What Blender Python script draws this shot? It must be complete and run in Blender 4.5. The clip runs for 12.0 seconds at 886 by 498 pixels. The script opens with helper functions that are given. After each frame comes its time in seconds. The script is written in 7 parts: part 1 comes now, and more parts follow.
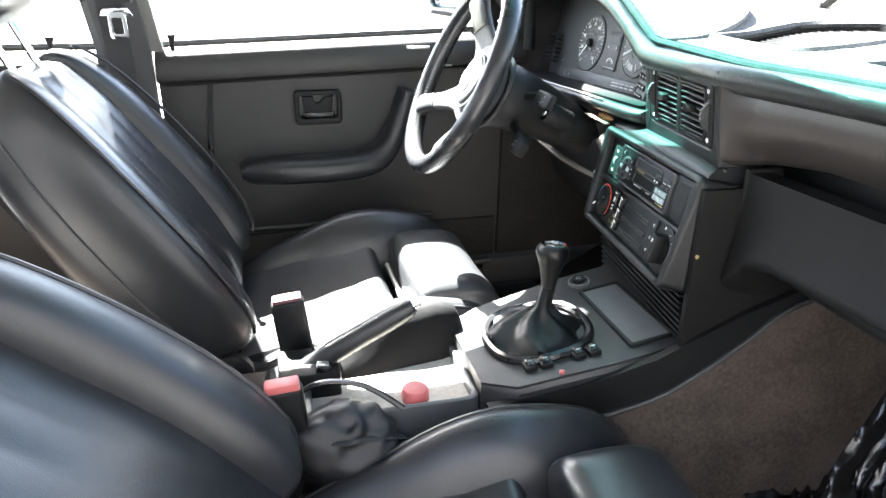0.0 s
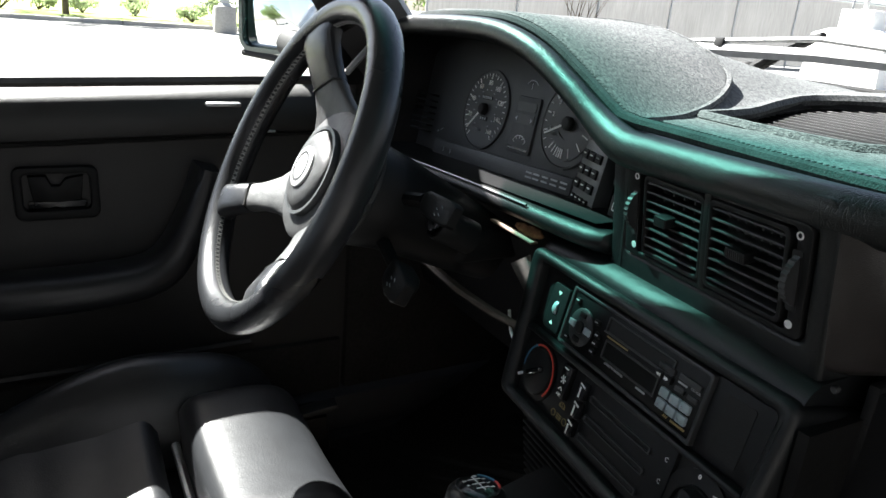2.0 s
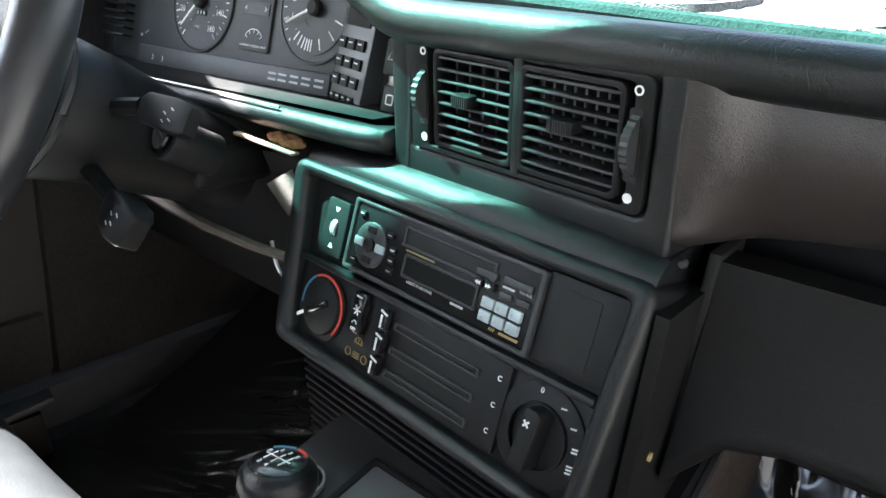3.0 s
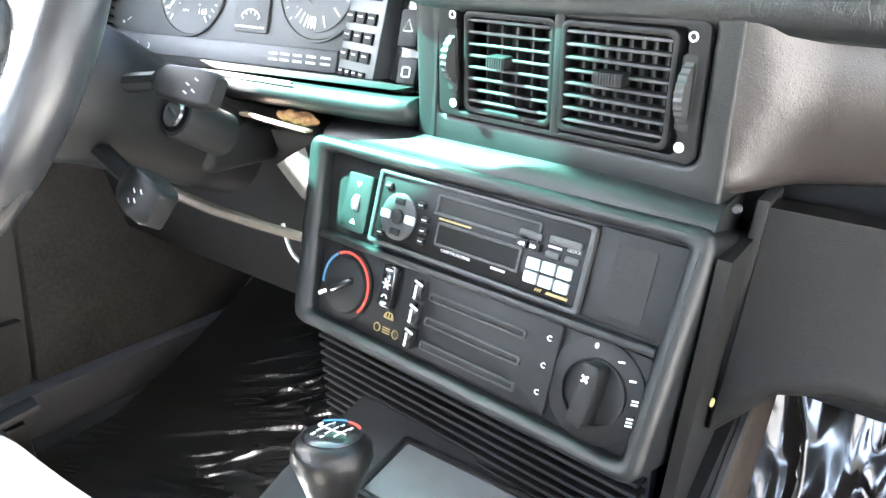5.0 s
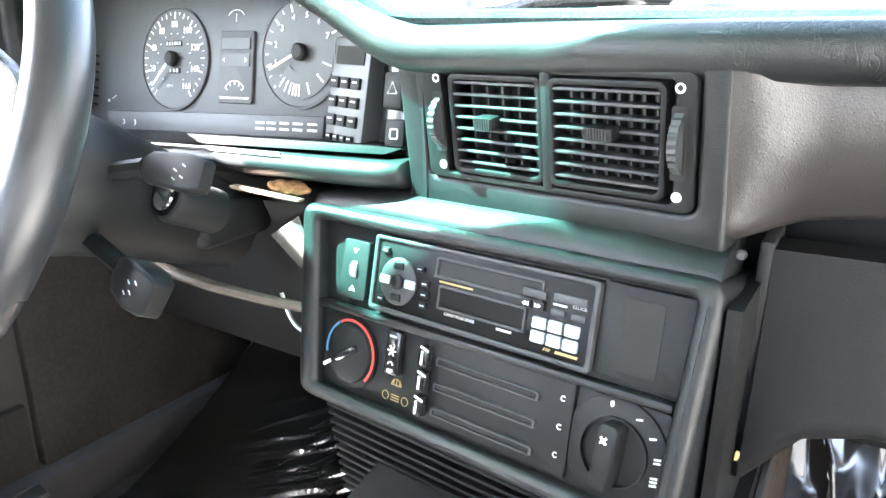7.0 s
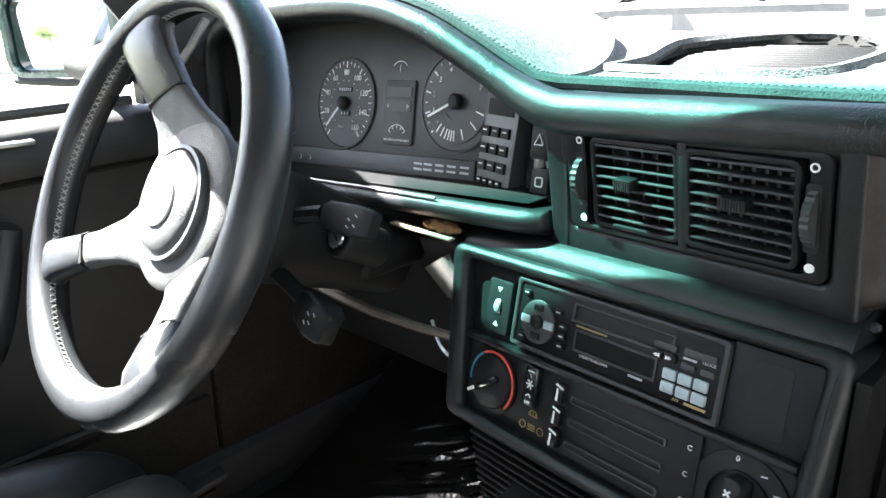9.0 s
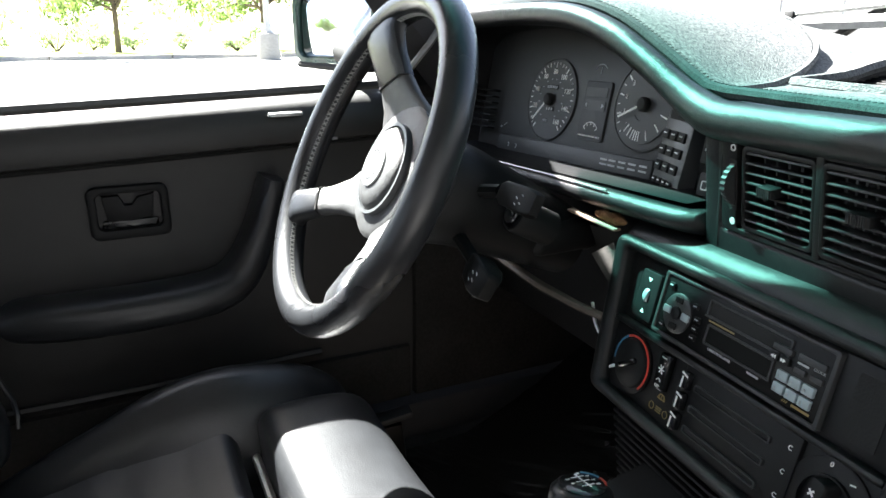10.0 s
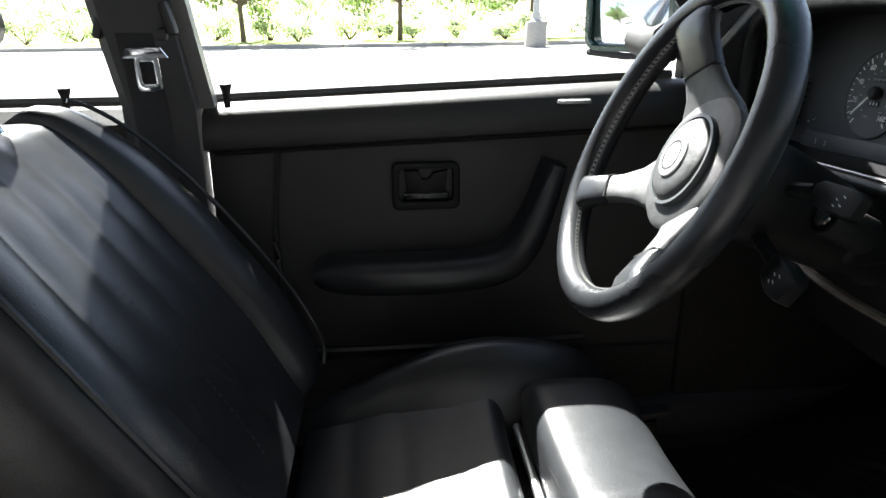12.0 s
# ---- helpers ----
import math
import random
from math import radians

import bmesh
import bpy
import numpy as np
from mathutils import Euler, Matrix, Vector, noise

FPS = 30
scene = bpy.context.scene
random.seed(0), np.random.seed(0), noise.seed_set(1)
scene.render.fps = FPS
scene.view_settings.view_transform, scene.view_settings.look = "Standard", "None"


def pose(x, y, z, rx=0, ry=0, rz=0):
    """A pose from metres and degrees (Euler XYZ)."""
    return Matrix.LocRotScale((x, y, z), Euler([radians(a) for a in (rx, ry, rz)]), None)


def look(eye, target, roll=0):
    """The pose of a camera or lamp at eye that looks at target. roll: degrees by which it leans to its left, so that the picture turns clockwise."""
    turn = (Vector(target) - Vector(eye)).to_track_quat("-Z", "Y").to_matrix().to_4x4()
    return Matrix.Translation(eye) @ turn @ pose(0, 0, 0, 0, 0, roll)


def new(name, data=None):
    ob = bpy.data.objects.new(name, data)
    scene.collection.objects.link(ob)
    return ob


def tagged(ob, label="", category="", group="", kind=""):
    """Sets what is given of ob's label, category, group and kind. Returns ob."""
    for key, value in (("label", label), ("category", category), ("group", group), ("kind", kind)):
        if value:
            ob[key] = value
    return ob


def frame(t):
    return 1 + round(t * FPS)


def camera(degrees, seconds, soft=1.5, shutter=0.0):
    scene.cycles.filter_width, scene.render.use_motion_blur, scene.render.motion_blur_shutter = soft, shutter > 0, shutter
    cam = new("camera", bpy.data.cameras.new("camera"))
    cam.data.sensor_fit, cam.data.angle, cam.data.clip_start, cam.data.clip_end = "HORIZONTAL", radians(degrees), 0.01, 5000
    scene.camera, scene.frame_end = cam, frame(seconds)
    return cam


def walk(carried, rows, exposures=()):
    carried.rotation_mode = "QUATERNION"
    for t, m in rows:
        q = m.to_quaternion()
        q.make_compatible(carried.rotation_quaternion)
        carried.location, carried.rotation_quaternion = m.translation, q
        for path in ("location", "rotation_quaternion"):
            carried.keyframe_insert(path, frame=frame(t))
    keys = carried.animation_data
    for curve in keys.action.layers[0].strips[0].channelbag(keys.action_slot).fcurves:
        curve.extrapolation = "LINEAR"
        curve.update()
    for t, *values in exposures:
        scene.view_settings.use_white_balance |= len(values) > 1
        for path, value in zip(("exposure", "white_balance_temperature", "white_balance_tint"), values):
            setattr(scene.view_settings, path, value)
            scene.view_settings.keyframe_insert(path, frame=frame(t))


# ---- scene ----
# ---- camera and walk ----
cam = camera(65.1, 12.0, soft=1.5)
PATH = [
    (0, (-0.366, -0.86, 1.053), (0.101, 0.921, 0.272), 0.8),
    (0.2, (-0.355, -0.848, 1.052), (0.049, 0.976, 0.337), 1.0),
    (0.5, (-0.311, -0.792, 1.06), (0.112, 1.035, 0.366), 0.4),
    (1, (-0.268, -0.596, 1.045), (0.4, 1.187, 0.433), 4.2),
    (1.5, (-0.261, -0.398, 1.03), (0.57, 1.312, 0.412), 7.4),
    (2, (-0.235, -0.361, 1.017), (0.705, 1.282, 0.371), 4.8),
    (2.5, (-0.203, -0.293, 0.964), (1.107, 1.075, 0.322), 7.8),
    (3, (-0.195, -0.253, 0.949), (1.309, 0.843, 0.217), 6.1),
    (4.8, (-0.231, -0.216, 0.922), (1.338, 0.802, 0.212), 4.4),
    (5, (-0.233, -0.209, 0.916), (1.358, 0.777, 0.211), 5.2),
    (5.5, (-0.238, -0.201, 0.908), (1.342, 0.816, 0.223), 5.1),
    (6, (-0.233, -0.192, 0.91), (1.362, 0.815, 0.243), 3.4),
    (6.5, (-0.232, -0.193, 0.915), (1.368, 0.805, 0.248), 1.0),
    (7, (-0.221, -0.2, 0.935), (1.392, 0.805, 0.314), 0.3),
    (7.2, (-0.223, -0.194, 0.957), (1.419, 0.795, 0.386), -1.5),
    (8.8, (-0.253, -0.218, 0.986), (1.234, 0.976, 0.382), -2.2),
    (9, (-0.251, -0.223, 0.984), (1.111, 1.105, 0.365), -1.5),
    (9.5, (-0.232, -0.269, 0.986), (0.977, 1.222, 0.424), -0.5),
    (10, (-0.253, -0.334, 0.992), (0.563, 1.383, 0.371), 0.3),
    (10.5, (-0.262, -0.35, 0.985), (0.305, 1.464, 0.363), -1.9),
    (11, (-0.278, -0.328, 0.987), (0.229, 1.503, 0.364), -1.0),
    (11.5, (-0.303, -0.324, 0.999), (0.322, 1.484, 0.415), -0.8),
    (12, (-0.303, -0.344, 0.994), (-0.156, 1.542, 0.344), -0.6),
]
EXPOSURES = [(0.0, 5.7), (0.5, 5.05), (1.0, 4.0), (1.5, 3.25), (2.0, 3.0), (2.5, 3.25), (3.0, 5.12), (4.8, 7.25), (7.2, 7.07), (8.8, 5.1), (9.5, 4.5), (10.0, 4.05), (10.5, 3.65), (12.0, 3.3)]
walk(cam, [(t, look(eye, target, roll)) for t, eye, target, roll in PATH], EXPOSURES)

# ---- world, sun ----
SUN = Vector((-0.28, 0.79, 1.0)).normalized()
world = bpy.data.worlds.new("world")
scene.world = world
world.use_nodes = True
wn = world.node_tree.nodes
sky = wn.new("ShaderNodeTexSky")
sky.sky_type = "NISHITA"
sky.sun_disc = False
sky.air_density, sky.dust_density, sky.ozone_density = 0.8, 1.6, 0.4
sky.sun_elevation = math.asin(SUN.z)
sky.sun_rotation = math.atan2(SUN.x, SUN.y)
wn["Background"].inputs["Strength"].default_value = 0.042
soften = wn.new("ShaderNodeHueSaturation")
soften.inputs["Saturation"].default_value = 0.8
world.node_tree.links.new(sky.outputs[0], soften.inputs["Color"])
world.node_tree.links.new(soften.outputs[0], wn["Background"].inputs["Color"])
sun = new("sun", bpy.data.lights.new("sun", "SUN"))
sun.data.energy, sun.data.angle, sun.data.color = 5.0, radians(0.6), (1.0, 0.975, 0.95)
sun.matrix_world = look(SUN * 30, (0, 0, 0))


# ---- materials ----
def material(name, color, rough=0.5, metal=0.0, vary=0.15, scale=40.0, bump=0.0, bump_scale=300.0, kind="noise", coat=0.0, stretch=(1, 1, 1), spec=0.5):
    """A surface with colour variation at two scales and a fine relief."""
    m = bpy.data.materials.new(name)
    m.use_nodes = True
    t = m.node_tree
    n, l = t.nodes, t.links
    b = n["Principled BSDF"]
    b.inputs["Metallic"].default_value = metal
    b.inputs["Coat Weight"].default_value = coat
    b.inputs["Specular IOR Level"].default_value = spec
    co = n.new("ShaderNodeTexCoord")
    mp = n.new("ShaderNodeMapping")
    mp.inputs["Scale"].default_value = stretch
    l.new(co.outputs["Object"], mp.inputs["Vector"])
    big, fine = n.new("ShaderNodeTexNoise"), n.new("ShaderNodeTexNoise")
    for tex, s, d in ((big, scale * 0.2, 4), (fine, scale * 3, 3)):
        tex.inputs["Scale"].default_value, tex.inputs["Detail"].default_value = s, d
        l.new(mp.outputs[0], tex.inputs["Vector"])
    add = n.new("ShaderNodeMath")
    add.operation = "ADD"
    l.new(big.outputs["Fac"], add.inputs[0]), l.new(fine.outputs["Fac"], add.inputs[1])
    ramp = n.new("ShaderNodeMapRange")
    ramp.inputs["From Min"].default_value, ramp.inputs["From Max"].default_value = 0.65, 1.35
    ramp.inputs["To Min"].default_value, ramp.inputs["To Max"].default_value = 1 - vary, 1 + vary
    l.new(add.outputs[0], ramp.inputs["Value"])
    mul = n.new("ShaderNodeVectorMath")
    mul.operation = "SCALE"
    mul.inputs[0].default_value = color
    l.new(ramp.outputs[0], mul.inputs["Scale"])
    l.new(mul.outputs[0], b.inputs["Base Color"])
    rr = n.new("ShaderNodeMapRange")
    rr.inputs["From Min"].default_value, rr.inputs["From Max"].default_value = 0.3, 0.7
    rr.inputs["To Min"].default_value, rr.inputs["To Max"].default_value = max(rough - 0.08, 0.02), min(rough + 0.08, 1)
    l.new(big.outputs["Fac"], rr.inputs["Value"])
    l.new(rr.outputs[0], b.inputs["Roughness"])
    if bump:
        bn = n.new("ShaderNodeBump")
        bn.inputs["Strength"].default_value, bn.inputs["Distance"].default_value = bump, 0.001
        if kind == "leather":
            v = n.new("ShaderNodeTexVoronoi")
            v.feature = "DISTANCE_TO_EDGE"
            v.inputs["Scale"].default_value = bump_scale
            l.new(mp.outputs[0], v.inputs["Vector"])
            h = v.outputs["Distance"]
            wr = n.new("ShaderNodeTexNoise")
            wr.inputs["Scale"].default_value, wr.inputs["Detail"].default_value = bump_scale * 0.12, 5
            l.new(mp.outputs[0], wr.inputs["Vector"])
            s = n.new("ShaderNodeMath")
            s.operation = "MULTIPLY_ADD"
            s.inputs[1].default_value = 0.5
            l.new(h, s.inputs[0]), l.new(wr.outputs["Fac"], s.inputs[2])
            h = s.outputs[0]
        else:
            v = n.new("ShaderNodeTexNoise")
            v.inputs["Scale"].default_value, v.inputs["Detail"].default_value = bump_scale, 4
            l.new(mp.outputs[0], v.inputs["Vector"])
            h = v.outputs["Fac"]
        l.new(h, bn.inputs["Height"])
        l.new(bn.outputs[0], b.inputs["Normal"])
    return m


def pane_material(name, tint, gloss=0.07, band=None):
    """Clear glass: straight-through light, tinted, with a thin mirror gloss; band: a darker tinted strip above a height."""
    m = bpy.data.materials.new(name)
    m.use_nodes = True
    n, l = m.node_tree.nodes, m.node_tree.links
    n.remove(n["Principled BSDF"])
    tr, gl, mix = n.new("ShaderNodeBsdfTransparent"), n.new("ShaderNodeBsdfGlossy"), n.new("ShaderNodeMixShader")
    gl.inputs["Roughness"].default_value = 0.01
    tr.inputs["Color"].default_value = (*tint, 1)
    if band:
        geo, sep, rng, mc = n.new("ShaderNodeNewGeometry"), n.new("ShaderNodeSeparateXYZ"), n.new("ShaderNodeMapRange"), n.new("ShaderNodeMix")
        l.new(geo.outputs["Position"], sep.inputs[0])
        l.new(sep.outputs["Z"], rng.inputs["Value"])
        rng.inputs["From Min"].default_value, rng.inputs["From Max"].default_value = band[0], band[1]
        mc.data_type = "RGBA"
        mc.inputs["A"].default_value, mc.inputs["B"].default_value = (*tint, 1), (*band[2], 1)
        l.new(rng.outputs[0], mc.inputs["Factor"])
        l.new(mc.outputs["Result"], tr.inputs["Color"])
    fr = n.new("ShaderNodeFresnel")
    fr.inputs["IOR"].default_value = 1.1
    l.new(fr.outputs[0], mix.inputs["Fac"])
    l.new(tr.outputs[0], mix.inputs[1]), l.new(gl.outputs[0], mix.inputs[2])
    l.new(mix.outputs[0], n["Material Output"].inputs["Surface"])
    return m


VINYL = material("dash_vinyl", (0.0092, 0.0102, 0.0107), 0.37, vary=0.2, scale=14, bump=0.5, bump_scale=850, kind="leather", spec=0.3)
VINYL_BROWN = material("dash_vinyl_brown", (0.026, 0.0222, 0.0205), 0.4, spec=0.6, vary=0.15, scale=8, bump=0.45, bump_scale=700, kind="leather")
PLASTIC = material("black_plastic", (0.0068, 0.0072, 0.0076), 0.47, vary=0.2, scale=20, bump=0.2, bump_scale=1500, spec=0.2)
PLASTIC_GREY = material("grey_plastic", (0.026, 0.027, 0.028), 0.48, vary=0.15, scale=20, bump=0.2, bump_scale=1500, spec=0.4)
GLOSS = material("gloss_black_plastic", (0.014, 0.014, 0.015), 0.18, vary=0.15, scale=30)


def crease(m, size, share):
    """Adds clusters of short sharp wrinkles to a vinyl: folded bands, present only in patches."""
    n, l = m.node_tree.nodes, m.node_tree.links
    b = n["Principled BSDF"]
    co, cells, patch, cut, mul, bn = n.new("ShaderNodeTexCoord"), n.new("ShaderNodeTexNoise"), n.new("ShaderNodeTexNoise"), n.new("ShaderNodeMapRange"), n.new("ShaderNodeMath"), n.new("ShaderNodeBump")
    fold, line = n.new("ShaderNodeMath"), n.new("ShaderNodeMapRange")
    mp = n.new("ShaderNodeMapping")
    mp.inputs["Scale"].default_value = (0.35, 1.0, 0.35)
    mp.inputs["Rotation"].default_value = (0.5, 0.0, 0.5)
    l.new(co.outputs["Object"], mp.inputs["Vector"])
    l.new(mp.outputs[0], cells.inputs["Vector"]), l.new(co.outputs["Object"], patch.inputs["Vector"])
    cells.inputs["Scale"].default_value, cells.inputs["Detail"].default_value = size, 1
    patch.inputs["Scale"].default_value, patch.inputs["Detail"].default_value = 22, 1
    fold.operation = "PINGPONG"
    fold.inputs[1].default_value = 0.06
    l.new(cells.outputs["Fac"], fold.inputs[0])
    line.inputs["From Min"].default_value, line.inputs["From Max"].default_value = 0.0, 0.022
    l.new(fold.outputs[0], line.inputs["Value"])
    cut.inputs["From Min"].default_value, cut.inputs["From Max"].default_value = share, share + 0.07
    l.new(patch.outputs["Fac"], cut.inputs["Value"])
    mul.operation = "MULTIPLY"
    l.new(line.outputs[0], mul.inputs[0]), l.new(cut.outputs[0], mul.inputs[1])
    bn.inputs["Strength"].default_value, bn.inputs["Distance"].default_value = 0.3, 0.0009
    l.new(mul.outputs[0], bn.inputs["Height"])
    l.new(b.inputs["Normal"].links[0].from_socket, bn.inputs["Normal"])
    l.new(bn.outputs[0], b.inputs["Normal"])
    return m


VINYL_CREASED = crease(material("dash_edge_vinyl", (0.0092, 0.0102, 0.0107), 0.36, vary=0.2, scale=14, bump=0.5, bump_scale=850, kind="leather", spec=0.35), 150, 0.55)
LEATHER = material("black_seat_leather", (0.0185, 0.0195, 0.0215), 0.34, vary=0.25, scale=9, bump=0.4, bump_scale=330, kind="leather")
WHEEL_LEATHER = material("wheel_leather", (0.017, 0.018, 0.02), 0.26, vary=0.2, scale=20, bump=0.25, bump_scale=900, kind="leather")
WHEEL_GRAIN = material("wheel_grain_vinyl", (0.058, 0.059, 0.06), 0.42, vary=0.3, scale=20, bump=1.0, bump_scale=520, kind="leather")
DOOR_VINYL = material("door_vinyl", (0.02, 0.0195, 0.019), 0.5, vary=0.18, scale=8, bump=0.35, bump_scale=800, kind="leather")
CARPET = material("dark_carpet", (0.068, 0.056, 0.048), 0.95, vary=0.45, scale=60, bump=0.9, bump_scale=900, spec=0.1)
def carpet_material(name, dark, light, size):
    """Tufted carpet: dark and pale fibres in short rows, worn thin in places."""
    m = material(name, light, 0.95, vary=0.2, scale=20, spec=0.08)
    n, l = m.node_tree.nodes, m.node_tree.links
    b = n["Principled BSDF"]
    co, mp = n.new("ShaderNodeTexCoord"), n.new("ShaderNodeMapping")
    mp.inputs["Scale"].default_value = (1.0, 0.45, 1.0)
    l.new(co.outputs["Object"], mp.inputs["Vector"])
    a, v, mix, ramp, bump = n.new("ShaderNodeTexNoise"), n.new("ShaderNodeTexVoronoi"), n.new("ShaderNodeMix"), n.new("ShaderNodeMapRange"), n.new("ShaderNodeBump")
    a.inputs["Scale"].default_value, a.inputs["Detail"].default_value, a.inputs["Roughness"].default_value = size, 3, 0.75
    v.inputs["Scale"].default_value = size * 2.2
    l.new(mp.outputs[0], a.inputs["Vector"]), l.new(mp.outputs[0], v.inputs["Vector"])
    ramp.inputs["From Min"].default_value, ramp.inputs["From Max"].default_value = 0.33, 0.66
    l.new(a.outputs["Fac"], ramp.inputs["Value"])
    mix.data_type = "RGBA"
    mix.inputs["A"].default_value, mix.inputs["B"].default_value = (*dark, 1), (*light, 1)
    l.new(ramp.outputs[0], mix.inputs["Factor"])
    l.new(mix.outputs["Result"], b.inputs["Base Color"])
    bump.inputs["Strength"].default_value, bump.inputs["Distance"].default_value = 0.6, 0.002
    l.new(v.outputs["Distance"], bump.inputs["Height"])
    l.new(bump.outputs[0], b.inputs["Normal"])
    return m


MAT_CLOTH = carpet_material("dash_carpet_mat", (0.05, 0.054, 0.056), (0.17, 0.174, 0.174), 420)
GLOVE_BLACK = material("black_glove_lid", (0.0065, 0.0064, 0.0063), 0.55, vary=0.15, scale=14, bump=0.4, bump_scale=700, kind="leather", spec=0.2)
GAITER = material("matt_black_gaiter", (0.0055, 0.0055, 0.006), 0.75, vary=0.3, scale=30, bump=0.5, bump_scale=500, kind="leather", spec=0.12)
DASH_DARK = material("dark_lower_dash", (0.010, 0.0099, 0.0098), 0.55, vary=0.15, scale=14, bump=0.4, bump_scale=700, kind="leather", spec=0.3)
# black wiper made pale grey: sunlight on it and dust share this colour
WIPER_GREY = material("sunlit_dusty_wiper", (0.3, 0.3, 0.29), 0.45, vary=0.2, scale=30)
WHITEWASH = material("white_painted_block", (0.75, 0.74, 0.7), 0.85, vary=0.1, scale=4, bump=0.4, bump_scale=60)
MAT_EDGE = material("mat_binding", (0.05, 0.056, 0.057), 0.9, vary=0.4, scale=150, bump=0.9, bump_scale=700, spec=0.1)
CHROME = material("chrome", (0.75, 0.76, 0.77), 0.12, metal=1.0, vary=0.05)
STEEL = material("brushed_steel", (0.68, 0.68, 0.68), 0.4, metal=1.0, vary=0.1)
# mostly non-metal: the sun's white reflection on the emblem is in the colour
SILVER = material("sun_glare_emblem", (0.55, 0.55, 0.55), 0.38, metal=0.2, vary=0.1)
SATIN = material("satin_trim_strip", (0.26, 0.26, 0.255), 0.4, metal=0.6, vary=0.1)
PRINT = material("white_print", (0.75, 0.75, 0.73), 0.6, vary=0.05)
PRINT_DIM = material("grey_print", (0.4, 0.41, 0.42), 0.6, vary=0.05)
WHITE_KEY = material("pale_translucent_key", (0.3, 0.36, 0.38), 0.35, vary=0.08, scale=60)
RED = material("red_plastic", (0.45, 0.11, 0.105), 0.4, vary=0.1)
MAUVE = material("faded_red_plastic", (0.13, 0.05, 0.06), 0.4, vary=0.15)
THREAD = material("pale_thread", (0.3, 0.3, 0.29), 0.7, vary=0.1)
CONSOLE_LID = material("console_tray_plastic", (0.085, 0.094, 0.098), 0.3, vary=0.15, scale=20, bump=0.2, bump_scale=1500)
RED_PRINT = material("red_print", (0.6, 0.06, 0.04), 0.5, vary=0.05)
BLUE_PRINT = material("blue_print", (0.05, 0.18, 0.3), 0.5, vary=0.05)
GOLD_PRINT = material("gold_print", (0.28, 0.21, 0.08), 0.5, vary=0.05)
FOAM = material("orange_foam", (0.2, 0.11, 0.055), 0.95, vary=0.4, scale=90, bump=1.0, bump_scale=300, spec=0.1)
TAN = material("tan_bracket", (0.2, 0.15, 0.11), 0.7, vary=0.25, scale=40, bump=0.3, bump_scale=400)
BRACKET = material("brown_bracket", (0.085, 0.07, 0.055), 0.6, vary=0.35, scale=30, bump=0.3, bump_scale=400)
GAUGE = material("gauge_face", (0.034, 0.035, 0.036), 0.6, vary=0.1)
RADIO_BLACK = material("radio_face", (0.0038, 0.0038, 0.004), 0.4, vary=0.15, scale=30, spec=0.15)
LCD = material("dark_display", (0.0035, 0.004, 0.0035), 0.5, vary=0.1, spec=0.12)
CONSOLE_GREY = material("console_plastic", (0.05, 0.053, 0.055), 0.33, vary=0.12, scale=20, bump=0.2, bump_scale=1500)
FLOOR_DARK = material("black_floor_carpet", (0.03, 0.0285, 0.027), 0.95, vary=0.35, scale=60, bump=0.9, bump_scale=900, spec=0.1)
LEVER_BLACK = material("lever_black_leather", (0.0065, 0.0063, 0.0065), 0.36, vary=0.3, scale=40, bump=0.4, bump_scale=500, kind="leather", spec=0.3)
PLATE_BLACK = material("black_console_plate", (0.022, 0.023, 0.024), 0.38, vary=0.15, scale=20, bump=0.2, bump_scale=1500, spec=0.4)
RUBBER = material("black_rubber", (0.005, 0.005, 0.005), 0.8, vary=0.15, bump=0.3, bump_scale=500)
BELT = material("seat_belt_webbing", (0.025, 0.025, 0.027), 0.8, vary=0.2, scale=200, bump=0.8, bump_scale=1200, stretch=(1, 1, 6))
NYLON = material("black_nylon", (0.0085, 0.0085, 0.010), 0.42, vary=0.3, scale=30, bump=0.5, bump_scale=800)
FILM = material("black_plastic_film", (0.008, 0.008, 0.008), 0.16, vary=0.2, scale=20, spec=0.9)
PAINT = material("dark_green_paint", (0.012, 0.05, 0.042), 0.2, vary=0.08, coat=1.0)
# green hood paint: the overexposed sky reflection is put into this pale colour
HOOD_GLARE = material("green_hood_with_sky_glare", (0.45, 0.44, 0.4), 0.3, vary=0.12, scale=8, coat=0.6)
HEADLINER = material("grey_headliner", (0.22, 0.215, 0.2), 0.95, vary=0.1, bump=0.4, bump_scale=600)
PILLAR = material("pillar_vinyl", (0.03, 0.03, 0.032), 0.55, vary=0.15, scale=15, bump=0.3, bump_scale=700, kind="leather")
MIRROR = material("mirror_glass", (0.85, 0.87, 0.88), 0.01, metal=1.0, vary=0.0)
ASPHALT = material("bleached_asphalt", (0.17, 0.167, 0.158), 0.92, vary=0.22, scale=6, bump=0.5, bump_scale=60)
CONCRETE = material("concrete", (0.36, 0.34, 0.31), 0.9, vary=0.2, scale=8, bump=0.4, bump_scale=80)
GRASS = material("dry_grass_ground", (0.24, 0.28, 0.1), 0.95, vary=0.4, scale=12, bump=0.8, bump_scale=60, spec=0.1)
LEAF = material("leaves", (0.1, 0.125, 0.06), 0.6, vary=0.4, scale=5)
LEAF_PALE = material("shrub_leaves", (0.3, 0.33, 0.24), 0.6, vary=0.35, scale=5)
BARK = material("bark", (0.12, 0.09, 0.065), 0.95, vary=0.35, scale=20, bump=0.9, bump_scale=60)
SCREEN_CLOTH = material("fence_screen_cloth", (0.2, 0.197, 0.193), 0.95, vary=0.35, scale=2.0, bump=0.5, bump_scale=300, stretch=(3, 3, 0.25))
GALV = material("galvanised_post", (0.42, 0.42, 0.41), 0.5, metal=0.4, vary=0.12)
